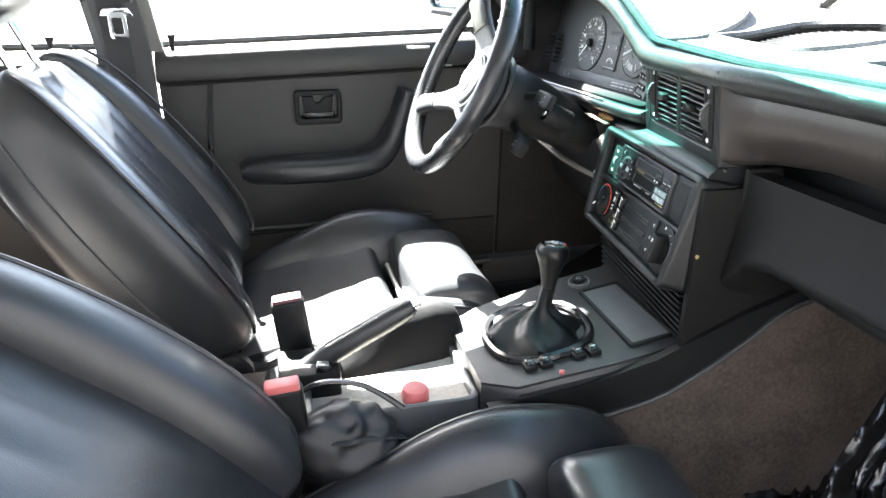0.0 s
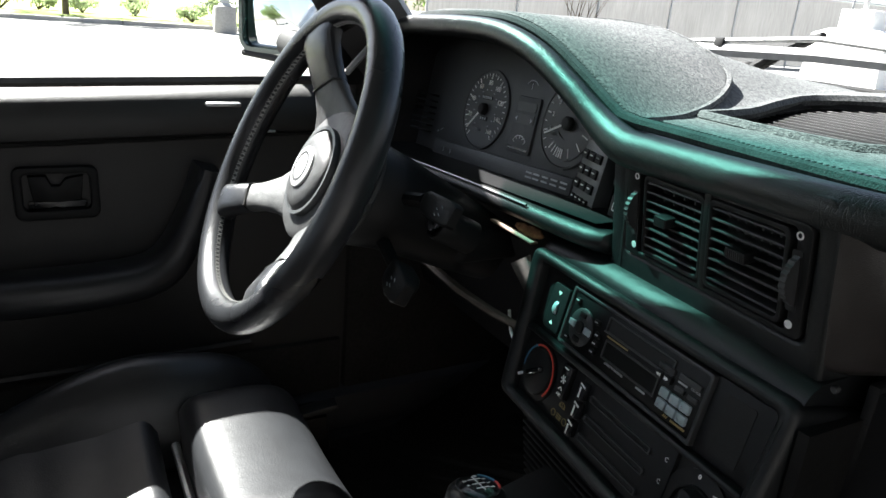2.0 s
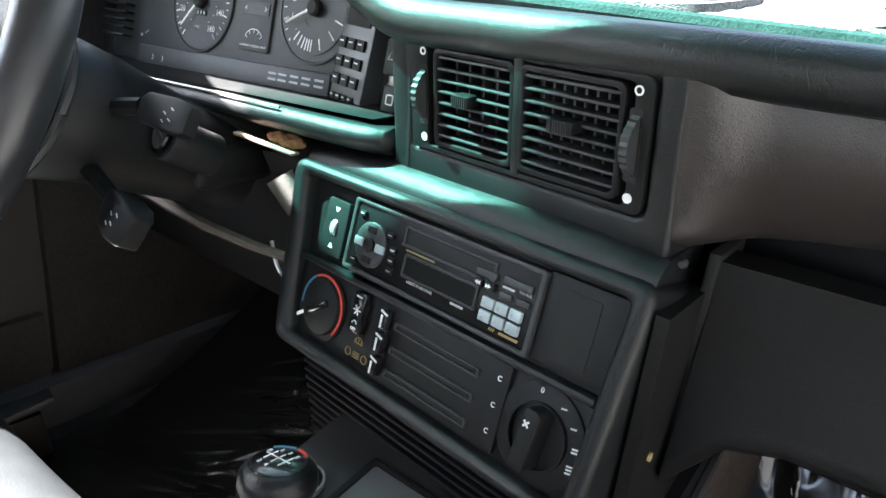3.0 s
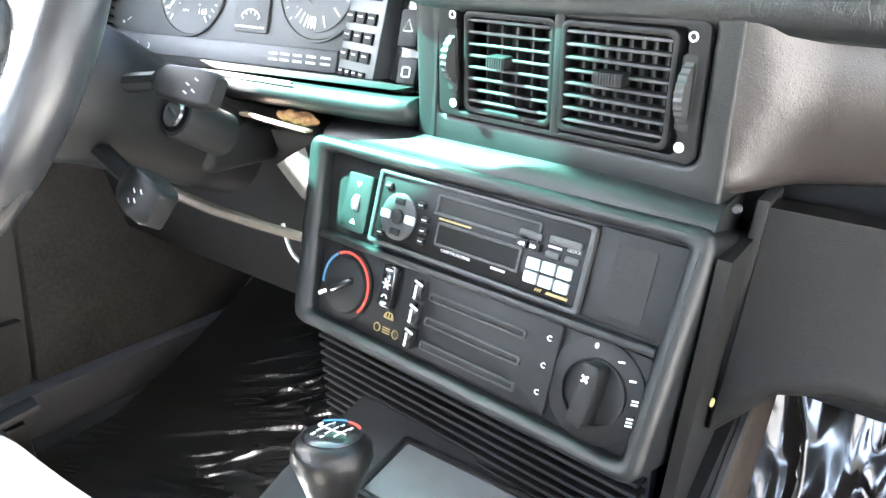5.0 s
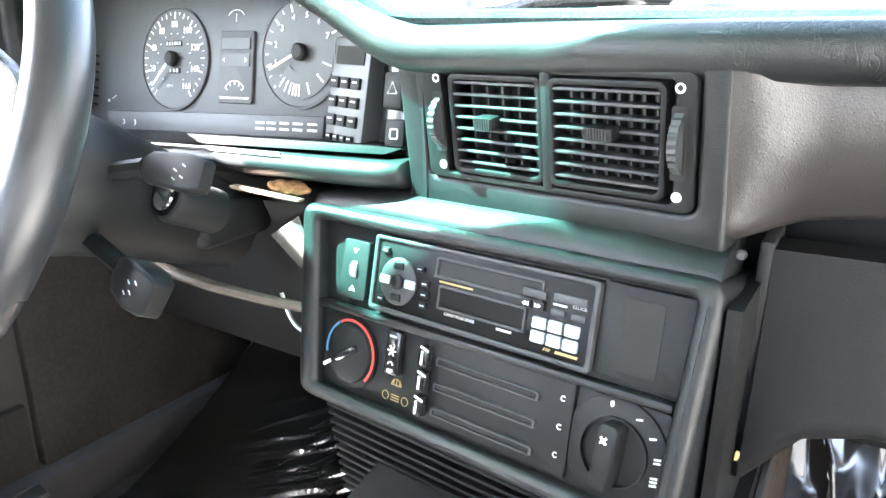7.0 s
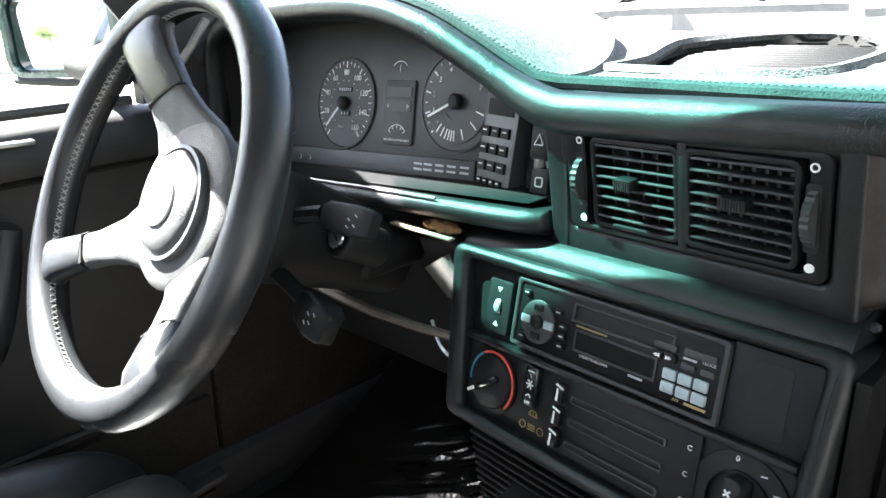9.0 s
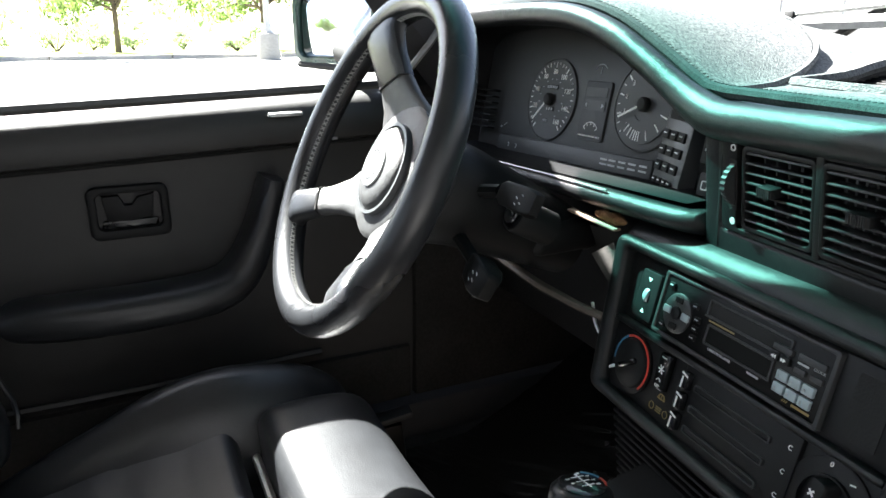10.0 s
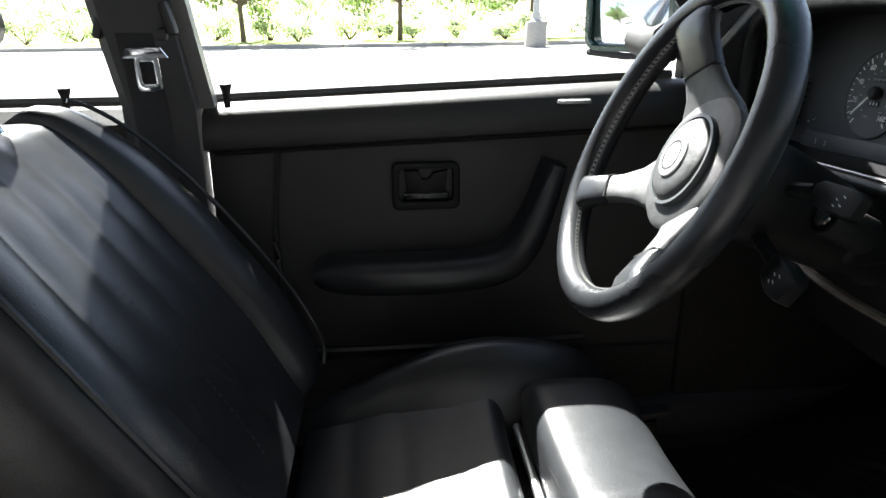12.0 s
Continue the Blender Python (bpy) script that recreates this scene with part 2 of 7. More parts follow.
def let_light_through(m, color, share):
    """Thin cloth and leaves pass some of the light that falls on their far side."""
    n, l = m.node_tree.nodes, m.node_tree.links
    tl, mix = n.new("ShaderNodeBsdfTranslucent"), n.new("ShaderNodeMixShader")
    tl.inputs["Color"].default_value = (*color, 1)
    mix.inputs["Fac"].default_value = share
    l.new(n["Principled BSDF"].outputs[0], mix.inputs[1]), l.new(tl.outputs[0], mix.inputs[2])
    l.new(mix.outputs[0], n["Material Output"].inputs["Surface"])


let_light_through(SCREEN_CLOTH, (0.2, 0.197, 0.19), 0.3)
let_light_through(LEAF, (0.14, 0.22, 0.05), 0.4)
let_light_through(LEAF_PALE, (0.32, 0.4, 0.2), 0.45)
# for the unseen wall that holds back sky light
SKY_BLOCKER = material("dark_sky_blocker", (0.046, 0.047, 0.05), 0.9, vary=0.3, scale=4, bump=0.5, bump_scale=30)
LINING = material("torn_grey_lining", (0.1, 0.098, 0.09), 0.9, vary=0.25, bump=0.4, bump_scale=400)
LINT = material("pale_lining", (0.32, 0.3, 0.27), 0.9, vary=0.2, bump=0.4, bump_scale=400)
WINDSCREEN = pane_material("tinted_windscreen", (0.95, 0.97, 0.965), band=(1.21, 1.305, (0.088, 0.3, 0.258)))
SIDE_GLASS = pane_material("clear_side_glass", (0.93, 0.96, 0.94))


# ---- mesh helpers ----
def thing(name, label, category, at=(0, 0, 0), group="", kind=""):
    ob = new(name)
    ob.empty_display_size = 0.05
    ob.location = at
    return tagged(ob, label, category, group, kind)


def mesh_from(bm, name, mat, smooth=40):
    bmesh.ops.recalc_face_normals(bm, faces=bm.faces)
    me = bpy.data.meshes.new(name)
    for f in bm.faces:
        f.smooth = True
    for e in bm.edges:
        if len(e.link_faces) == 2 and e.calc_face_angle(0) > radians(smooth):
            e.smooth = False
    bm.to_mesh(me)
    bm.free()
    me.materials.append(mat)
    return me


def part(name, bm, mat, parent=None, label="", smooth=40):
    """Links a bmesh, given in world places, as one mesh object under a thing or part."""
    ob = new(name, mesh_from(bm, name, mat, smooth))
    if parent is not None:
        ob.parent = parent
        if parent.data is None:
            ob.matrix_parent_inverse = Matrix.Translation(-parent.location)
    return tagged(ob, label)


def basis(o, u, v):
    """A frame at o: x along u, y along v (made square), z out of the face."""
    u = Vector(u).normalized()
    v = Vector(v)
    v = (v - u * v.dot(u)).normalized()
    w = u.cross(v)
    return Matrix.Translation(o) @ Matrix((u, v, w)).transposed().to_4x4()


def put_in(bm, src, m=None):
    """Adds the bmesh src to bm, moved by m."""
    if m is not None:
        bmesh.ops.transform(src, matrix=m, verts=src.verts)
    tmp = bpy.data.meshes.new("tmp")
    src.to_mesh(tmp)
    src.free()
    bm.from_mesh(tmp)
    bpy.data.meshes.remove(tmp)
    return bm


def box(size, m=None, r=0.002, seg=2, at=(0, 0, 0)):
    bm = bmesh.new()
    bmesh.ops.create_cube(bm, size=1, matrix=Matrix.Translation(at) @ Matrix.Diagonal((*size, 1)))
    if r > 0:
        bmesh.ops.bevel(bm, geom=bm.edges[:], offset=min(r, min(size) * 0.45), segments=seg, affect="EDGES", profile=0.5)
    if m is not None:
        bmesh.ops.transform(bm, matrix=m, verts=bm.verts)
    return bm


def rounded(w, h, r, n=6, cx=0.0, cy=0.0):
    """Points of a rounded rectangle."""
    pts = []
    r = min(r, w * 0.499, h * 0.499)
    for k, (sx, sy) in enumerate(((1, 1), (-1, 1), (-1, -1), (1, -1))):
        for i in range(n + 1):
            a = radians(90 * k + 90 * i / n)
            pts.append((cx + sx * (w / 2 - r) + r * math.cos(a), cy + sy * (h / 2 - r) + r * math.sin(a)))
    return pts


def slab(pts, z0, z1, m=None, r=0.001, seg=2, top_only=True):
    """A plate with the outline pts from z0 to z1, its upper edge rounded."""
    bm = bmesh.new()
    lo = [bm.verts.new((x, y, z0)) for x, y in pts]
    f = bm.faces.new(lo)
    ex = bmesh.ops.extrude_face_region(bm, geom=[f])
    bmesh.ops.translate(bm, verts=[v for v in ex["geom"] if isinstance(v, bmesh.types.BMVert)], vec=(0, 0, z1 - z0))
    if r > 0:
        es = [e for e in bm.edges if all(abs(v.co.z - z1) < 1e-7 for v in e.verts)]
        bmesh.ops.bevel(bm, geom=es, offset=r, segments=seg, affect="EDGES", profile=0.5)
    if m is not None:
        bmesh.ops.transform(bm, matrix=m, verts=bm.verts)
    return bm


def frame_slab(outer, inner, z0, z1, m=None, r=0.0015, seg=2):
    """A plate with a hole: outer and inner outlines have as many points."""
    bm = bmesh.new()
    n = len(outer)
    rings = [[bm.verts.new((x, y, z)) for x, y in pts] for pts, z in ((outer, z0), (outer, z1), (inner, z1), (inner, z0))]
    for a, b in zip(rings, rings[1:] + rings[:1]):
        for i in range(n):
            bm.faces.new((a[i], a[(i + 1) % n], b[(i + 1) % n], b[i]))
    if r > 0:
        es = [e for e in bm.edges if all(abs(v.co.z - z1) < 1e-7 for v in e.verts) and len({v.co.to_tuple(5) for v in e.verts}) == 2]
        keep = []
        sets = [set(rings[1]), set(rings[2])]
        for e in es:
            if any(all(v in s for v in e.verts) for s in sets):
                keep.append(e)
        bmesh.ops.bevel(bm, geom=keep, offset=r, segments=seg, affect="EDGES", profile=0.5)
    if m is not None:
        bmesh.ops.transform(bm, matrix=m, verts=bm.verts)
    return bm


def loft(rings, closed=True, caps=True, bm=None):
    """Skins rings of equally many points."""
    bm = bm or bmesh.new()
    vs = [[bm.verts.new(p) for p in ring] for ring in rings]
    n = len(vs[0])
    for a, b in zip(vs, vs[1:]):
        for i in range(n if closed else n - 1):
            bm.faces.new((a[i], a[(i + 1) % n], b[(i + 1) % n], b[i]))
    if caps and closed:
        bm.faces.new(vs[0][::-1]), bm.faces.new(vs[-1])
    return bm


def tube(path, radius, n=10, caps=True, flat=1.0, bm=None, up=(0, 0, 1)):
    """A round bar along a path; radius may be a list."""
    rings = []
    path = [Vector(p) for p in path]
    for i, p in enumerate(path):
        d = (path[min(i + 1, len(path) - 1)] - path[max(i - 1, 0)]).normalized()
        s = d.cross(Vector(up))
        s = s.normalized() if s.length > 1e-4 else Vector((1, 0, 0))
        w = s.cross(d)
        r = radius[i] if isinstance(radius, (list, tuple)) else radius
        rings.append([p + s * r * math.cos(2 * math.pi * k / n) + w * r * flat * math.sin(2 * math.pi * k / n) for k in range(n)])
    return loft(rings, True, caps, bm)


def curve_points(pts, steps=8):
    """A smooth way through the points."""
    pts = [Vector(p) for p in pts]
    out = []
    for i in range(len(pts) - 1):
        a, b, c, d = pts[max(i - 1, 0)], pts[i], pts[i + 1], pts[min(i + 2, len(pts) - 1)]
        for k in range(steps):
            t = k / steps
            out.append(0.5 * ((2 * b) + (c - a) * t + (2 * a - 5 * b + 4 * c - d) * t * t + (3 * b - a - 3 * c + d) * t ** 3))
    return out + [pts[-1]]


def lathe(profile, m=None, n=28, caps=True):
    """Turns (radius, height) pairs round the z axis."""
    rings = [[(r * math.cos(2 * math.pi * k / n), r * math.sin(2 * math.pi * k / n), z) for k in range(n)] for r, z in profile]
    bm = loft(rings, True, caps)
    if m is not None:
        bmesh.ops.transform(bm, matrix=m, verts=bm.verts)
    return bm


def ring_arc(r0, r1, a0, a1, z0, z1, m=None, n=24):
    """A flat curved bar between two angles in degrees."""
    rings = []
    for i in range(n + 1):
        a = radians(a0 + (a1 - a0) * i / n)
        c, s = math.cos(a), math.sin(a)
        rings.append([(r0 * c, r0 * s, z0), (r1 * c, r1 * s, z0), (r1 * c, r1 * s, z1), (r0 * c, r0 * s, z1)])
    bm = loft(rings)
    if m is not None:
        bmesh.ops.transform(bm, matrix=m, verts=bm.verts)
    return bm


def grid(fn, nu, nv, off=None):
    """A sheet fn(u, v) over the unit square; off: the way to its under side, which makes it a closed slab."""
    bm = bmesh.new()
    tops = [[Vector(fn(i / nu, j / nv)) for j in range(nv + 1)] for i in range(nu + 1)]
    vs = [[bm.verts.new(p) for p in row] for row in tops]
    for i in range(nu):
        for j in range(nv):
            bm.faces.new((vs[i][j], vs[i + 1][j], vs[i + 1][j + 1], vs[i][j + 1]))
    if off is not None:
        off = Vector(off)
        ws = [[bm.verts.new(p + off) for p in row] for row in tops]
        for i in range(nu):
            for j in range(nv):
                bm.faces.new((ws[i][j], ws[i][j + 1], ws[i + 1][j + 1], ws[i + 1][j]))
        rim = [(i, 0) for i in range(nu)] + [(nu, j) for j in range(nv)] + [(i, nv) for i in range(nu, 0, -1)] + [(0, j) for j in range(nv, 0, -1)]
        for (a, b), (c, d) in zip(rim, rim[1:] + rim[:1]):
            bm.faces.new((vs[a][b], ws[a][b], ws[c][d], vs[c][d]))
    return bm


def words(text, size, m, depth=0.0004):
    """Raised lettering as a bmesh, centred at the frame m."""
    cu = bpy.data.curves.new("words", "FONT")
    cu.body, cu.size, cu.align_x, cu.align_y, cu.extrude, cu.resolution_u = text, size, "CENTER", "CENTER", depth, 2
    ob = bpy.data.objects.new("words", cu)
    me = bpy.data.meshes.new_from_object(ob)
    bm = bmesh.new()
    bm.from_mesh(me)
    bpy.data.objects.remove(ob), bpy.data.curves.remove(cu), bpy.data.meshes.remove(me)
    bmesh.ops.transform(bm, matrix=m, verts=bm.verts)
    return bm


def flat(x, y, z=0.0, turn=0.0):
    return Matrix.Translation((x, y, z)) @ Matrix.Rotation(radians(turn), 4, "Z")


def many(bms):
    bm = bmesh.new()
    for b in bms:
        put_in(bm, b)
    return bm


def ray_in(poly, x, y):
    inside = False
    for (x0, y0), (x1, y1) in zip(poly, poly[1:] + poly[:1]):
        if (y0 > y) != (y1 > y) and x < (x1 - x0) * (y - y0) / (y1 - y0) + x0:
            inside = not inside
    return inside


# ---- outside: ground, verge, fence, lamp, trees ----
def ground_sheet():
    bm = grid(lambda u, v: ((u - 0.5) * 800, (v - 0.5) * 800, 0.0), 20, 20)
    tagged(part("ground", bm, ASPHALT), "sun-bleached pale asphalt of an empty car park", "ground", kind="structure")
    bm = grid(lambda u, v: (-45 + u * 53, 21.0 + v * 60, 0.09 + 0.25 * v + 0.06 * noise.noise((u * 9, v * 12, 0))), 40, 40)
    tagged(part("grass_verge", bm, GRASS), "dry green grass verge beyond the kerb", "grass", kind="structure")
    kerb = thing("kerb", "low grey concrete kerb along the grass verge", "kerb", (0, 20.9, 0), kind="structure")
    first = None
    for i in range(18):
        b = box((2.96, 0.18, 0.22), r=0.03)
        if first is None:
            first = part("kerb_stone", b, CONCRETE, kerb)
            me = first.data
            first.location = (-45 + 3 * i, 0, 0)
            first.matrix_parent_inverse = Matrix()
        else:
            b.free()
            o = new("kerb_stone", me)
            o.parent = kerb
            o.location = (-45 + 3 * i, 0, 0)


ground_sheet()


def leaf_clumps(rng, spots, size, count):
    """Many small bent leaves round the given spots."""
    bm = bmesh.new()
    for c, rad in spots:
        for _ in range(count):
            d = Vector((rng.gauss(0, 1), rng.gauss(0, 1), rng.gauss(0, 0.8)))
            d = d.normalized() * rad * rng.random() ** 0.4
            s = size * rng.uniform(0.6, 1.4)
            m = Matrix.Translation(Vector(c) + d) @ Euler((rng.uniform(0, 6.3), rng.uniform(0, 6.3), rng.uniform(0, 6.3))).to_matrix().to_4x4()
            q = [m @ Vector(p) for p in ((-s, 0, 0), (0, -s * 0.4, s * 0.15), (s, 0, 0), (0, s * 0.4, s * 0.15))]
            v = [bm.verts.new(p) for p in q]
            bm.faces.new((v[0], v[1], v[2])), bm.faces.new((v[0], v[2], v[3]))
    return bm


def tree(x, y, h, seed, spread=2.0):
    rng = random.Random(seed)
    t = thing("tree", "young street tree with a thin dark trunk and sparse crown", "tree", (x, y, 0.05), "trees on the verge")
    lean = rng.uniform(-0.12, 0.12)
    trunk = [(x + lean * k * h * 0.12, y, 0.0 + h * 0.38 * k / 5) for k in range(6)]
    bm = tube(trunk, [0.1, 0.085, 0.076, 0.07, 0.066, 0.062], 9)
    spots = []
    top = Vector(trunk[-1])
    for i in range(12):
        a = 2 * math.pi * i / 12 + rng.uniform(-0.3, 0.3)
        s = top - Vector((0, 0, h * 0.14 * rng.random()))
        e = s + Vector((math.cos(a) * spread * rng.uniform(0.6, 1.1), math.sin(a) * spread * rng.uniform(0.6, 1.1), h * rng.uniform(-0.03, 0.42)))
        mid = (s + e) / 2 + Vector((0, 0, 0.15))
        tube([s, mid, e], [0.05, 0.035, 0.012], 6, bm=bm)
        spots += [(mid, 0.35), (e, 0.5), (e + Vector((rng.uniform(-0.5, 0.5), rng.uniform(-0.5, 0.5), rng.uniform(-0.5, 0.3))), 0.4)]
    part("trunk", bm, BARK, t)
    part("crown", leaf_clumps(rng, spots, 0.085, 95), LEAF, t, smooth=180)


for k, (tx, ty, th) in enumerate(((0.2, 23.0, 5.0), (-4.7, 22.8, 4.6), (4.7, 24.0, 4.8), (-15.5, 24.0, 5.0), (-24, 23.2, 5.5), (10.8, 25.5, 5.0), (-16.5, 4.6, 5.0), (-20.5, 5.6, 5.6))):
    tree(tx, ty, th, 10 + k)


def shrub(x, y, r, seed, count=60, leaf=None, label="pale green leafy shrub growing in the verge"):
    rng = random.Random(seed)
    s = thing("shrub", label, "shrub", (x, y, 0.1), "shrubs on the verge")
    bm = bmesh.new()
    spots = []
    for i in range(7):
        a = rng.uniform(0, 6.3)
        e = (x + math.cos(a) * r * 0.7, y + math.sin(a) * r * 0.5, 0.15 + r * rng.uniform(0.35, 0.9))
        tube([(x, y, 0.1), e], [0.025, 0.008], 5, bm=bm)
        spots.append((e, r * 0.45))
    part("stems", bm, BARK, s)
    part("foliage", leaf_clumps(rng, spots, 0.07, count), leaf or LEAF_PALE, s, smooth=180)


for k in range(26):
    rr = random.Random(77 + k)
    shrub(-26 + k * 1.35 + rr.uniform(-0.5, 0.5), 22.2 + rr.uniform(0, 3.2), rr.uniform(0.35, 0.75), 200 + k)


shrub(-16.8, 4.1, 1.9, 301, 420, LEAF, "tall dense dark green bush behind the car")


def far_wood():
    """An uneven strip of far green growth that closes the view over the verge."""
    rng = random.Random(5)
    spots = [((rng.uniform(-70, 8), rng.uniform(48, 62), rng.uniform(0.3, 2.4)), rng.uniform(0.8, 1.6)) for _ in range(70)]
    bm = leaf_clumps(rng, spots, 0.35, 26)
    tagged(part("far_bushes", bm, LEAF_PALE, smooth=180), "hazy far line of green bushes", "bushes", kind="stuff")


far_wood()


def street_lamp(x, y):
    t = thing("street_lamp", "grey metal lamp post on a round concrete footing", "lamp post", (x, y, 0))
    part("footing", lathe([(0.30, 0), (0.30, 0.62), (0.27, 0.68), (0.0, 0.7)], Matrix.Translation((x, y, 0)), 24), CONCRETE, t, "concrete footing")
    part("base_plate", lathe([(0.17, 0), (0.17, 0.03), (0.13, 0.06), (0.12, 0.22), (0.0, 0.22)], Matrix.Translation((x, y, 0.69)), 20), GALV, t)
    part("pole", lathe([(0.085, 0), (0.06, 5.2), (0.0, 5.2)], Matrix.Translation((x, y, 0.9)), 16), GALV, t)
    part("lamp_head", box((0.5, 0.3, 0.12), Matrix.Translation((x + 0.2, y, 6.1)), 0.04), GALV, t)


street_lamp(3.9, 19.6)


def fence():
    """Wire fence with a hanging screen cloth, bent at a corner."""
    f = thing("fence", "tall chain-link fence hung with faded grey screen cloth", "fence", (20, 18.6, 0))
    runs = (((9.5, 18.8), (33.5, 17.0)), ((33.5, 17.0), (36.0, -24.0)))
    post_me = None
    for (x0, y0), (x1, y1) in runs:
        length = math.hypot(x1 - x0, y1 - y0)
        n = max(2, round(length / 3.0))
        dx, dy = (x1 - x0) / n, (y1 - y0) / n
        for i in range(n + 1):
            px, py = x0 + dx * i, y0 + dy * i
            if post_me is None:
                o = part("post", lathe([(0.04, 0), (0.04, 2.75), (0.05, 2.76), (0.03, 2.82), (0, 2.82)], None, 12), GALV, f)
                o.matrix_parent_inverse = Matrix()
                post_me = o.data
            else:
                o = new("post", post_me)
                o.parent = f
            o.location = (px - 20, py - 18.6, 0)
        for z in (0.08, 2.65):
            part("rail", tube([(x0, y0, z), (x1, y1, z)], 0.022, 8), GALV, f)
        off = Vector((dy, -dx, 0)).normalized() * -0.07

        def cloth(u, v, x0=x0, y0=y0, x1=x1, y1=y1, off=off, length=length):
            s = u * length
            w = 0.05 * math.sin(s * 2.1 + 2 * v) + 0.035 * math.sin(s * 5.3 + 1.3 * v) + 0.1 * noise.noise((s * 0.6, v * 2, 3))
            return (x0 + (x1 - x0) * u + off.x * (1 + 12 * w * 0.1) + w * 0.6 * off.x / 0.07, y0 + (y1 - y0) * u + off.y + w * 0.6 * off.y / 0.07, 0.1 + 2.5 * v)
        part("screen_cloth", grid(cloth, int(length * 6), 10), SCREEN_CLOTH, f, "faded grey hanging cloth")
    return f


fence()


def bare_bush(x, y, seed):
    rng = random.Random(seed)
    b = thing("dry_bush", "leafless pale branches leaning beside the fence", "bush", (x, y, 0))
    bm = bmesh.new()
    for i in range(14):
        a = rng.uniform(-0.9, 0.9)
        tube([(x, y, 0), (x + a * 0.7, y + rng.uniform(-0.3, 0.3), 1.1), (x + a * 1.6, y + rng.uniform(-0.4, 0.4), 1.9 + rng.uniform(0, 0.7))], [0.02, 0.014, 0.005], 5, bm=bm)
    part("branches", bm, BARK, b)


bare_bush(14.6, 18.2, 3)
tagged(part("concrete_wall", box((0.3, 46, 1.0), Matrix.Translation((37.4, -3, 0.5)), 0.03), CONCRETE), "long low weathered concrete wall", "wall", kind="structure")


def white_block(x, y):
    b = thing("concrete_block", "white painted stepped concrete block with a short post", "block", (x, y, 0))
    part("lower_block", loft([[(x + a * k, y + c * k, z) for a, c in ((-0.5, -1.0), (0.5, -1.0), (0.5, 1.0), (-0.5, 1.0))] for z, k in ((0, 1.05), (0.3, 1.0), (1.25, 0.95), (1.4, 0.6))]), WHITEWASH, b)
    part("upper_block", box((0.6, 0.85, 0.5), Matrix.Translation((x, y, 1.6)), 0.03), WHITEWASH, b)
    part("post", lathe([(0.06, 0), (0.05, 1.2), (0, 1.2)], Matrix.Translation((x, y, 1.82)), 12), GALV, b)


white_block(17.2, 10.5)


# added out of view: dims the sky fill coming in on the passenger side
tagged(part("sky_blocker_wall", box((34, 0.4, 6.0), Matrix.Translation((1.0, -5.2, 3.0)), 0.02), SKY_BLOCKER), "unseen dark wall added to cut sky light through the open doorway", "wall", kind="structure")


# ---- car shell ----
shell = {"kind": "structure"}


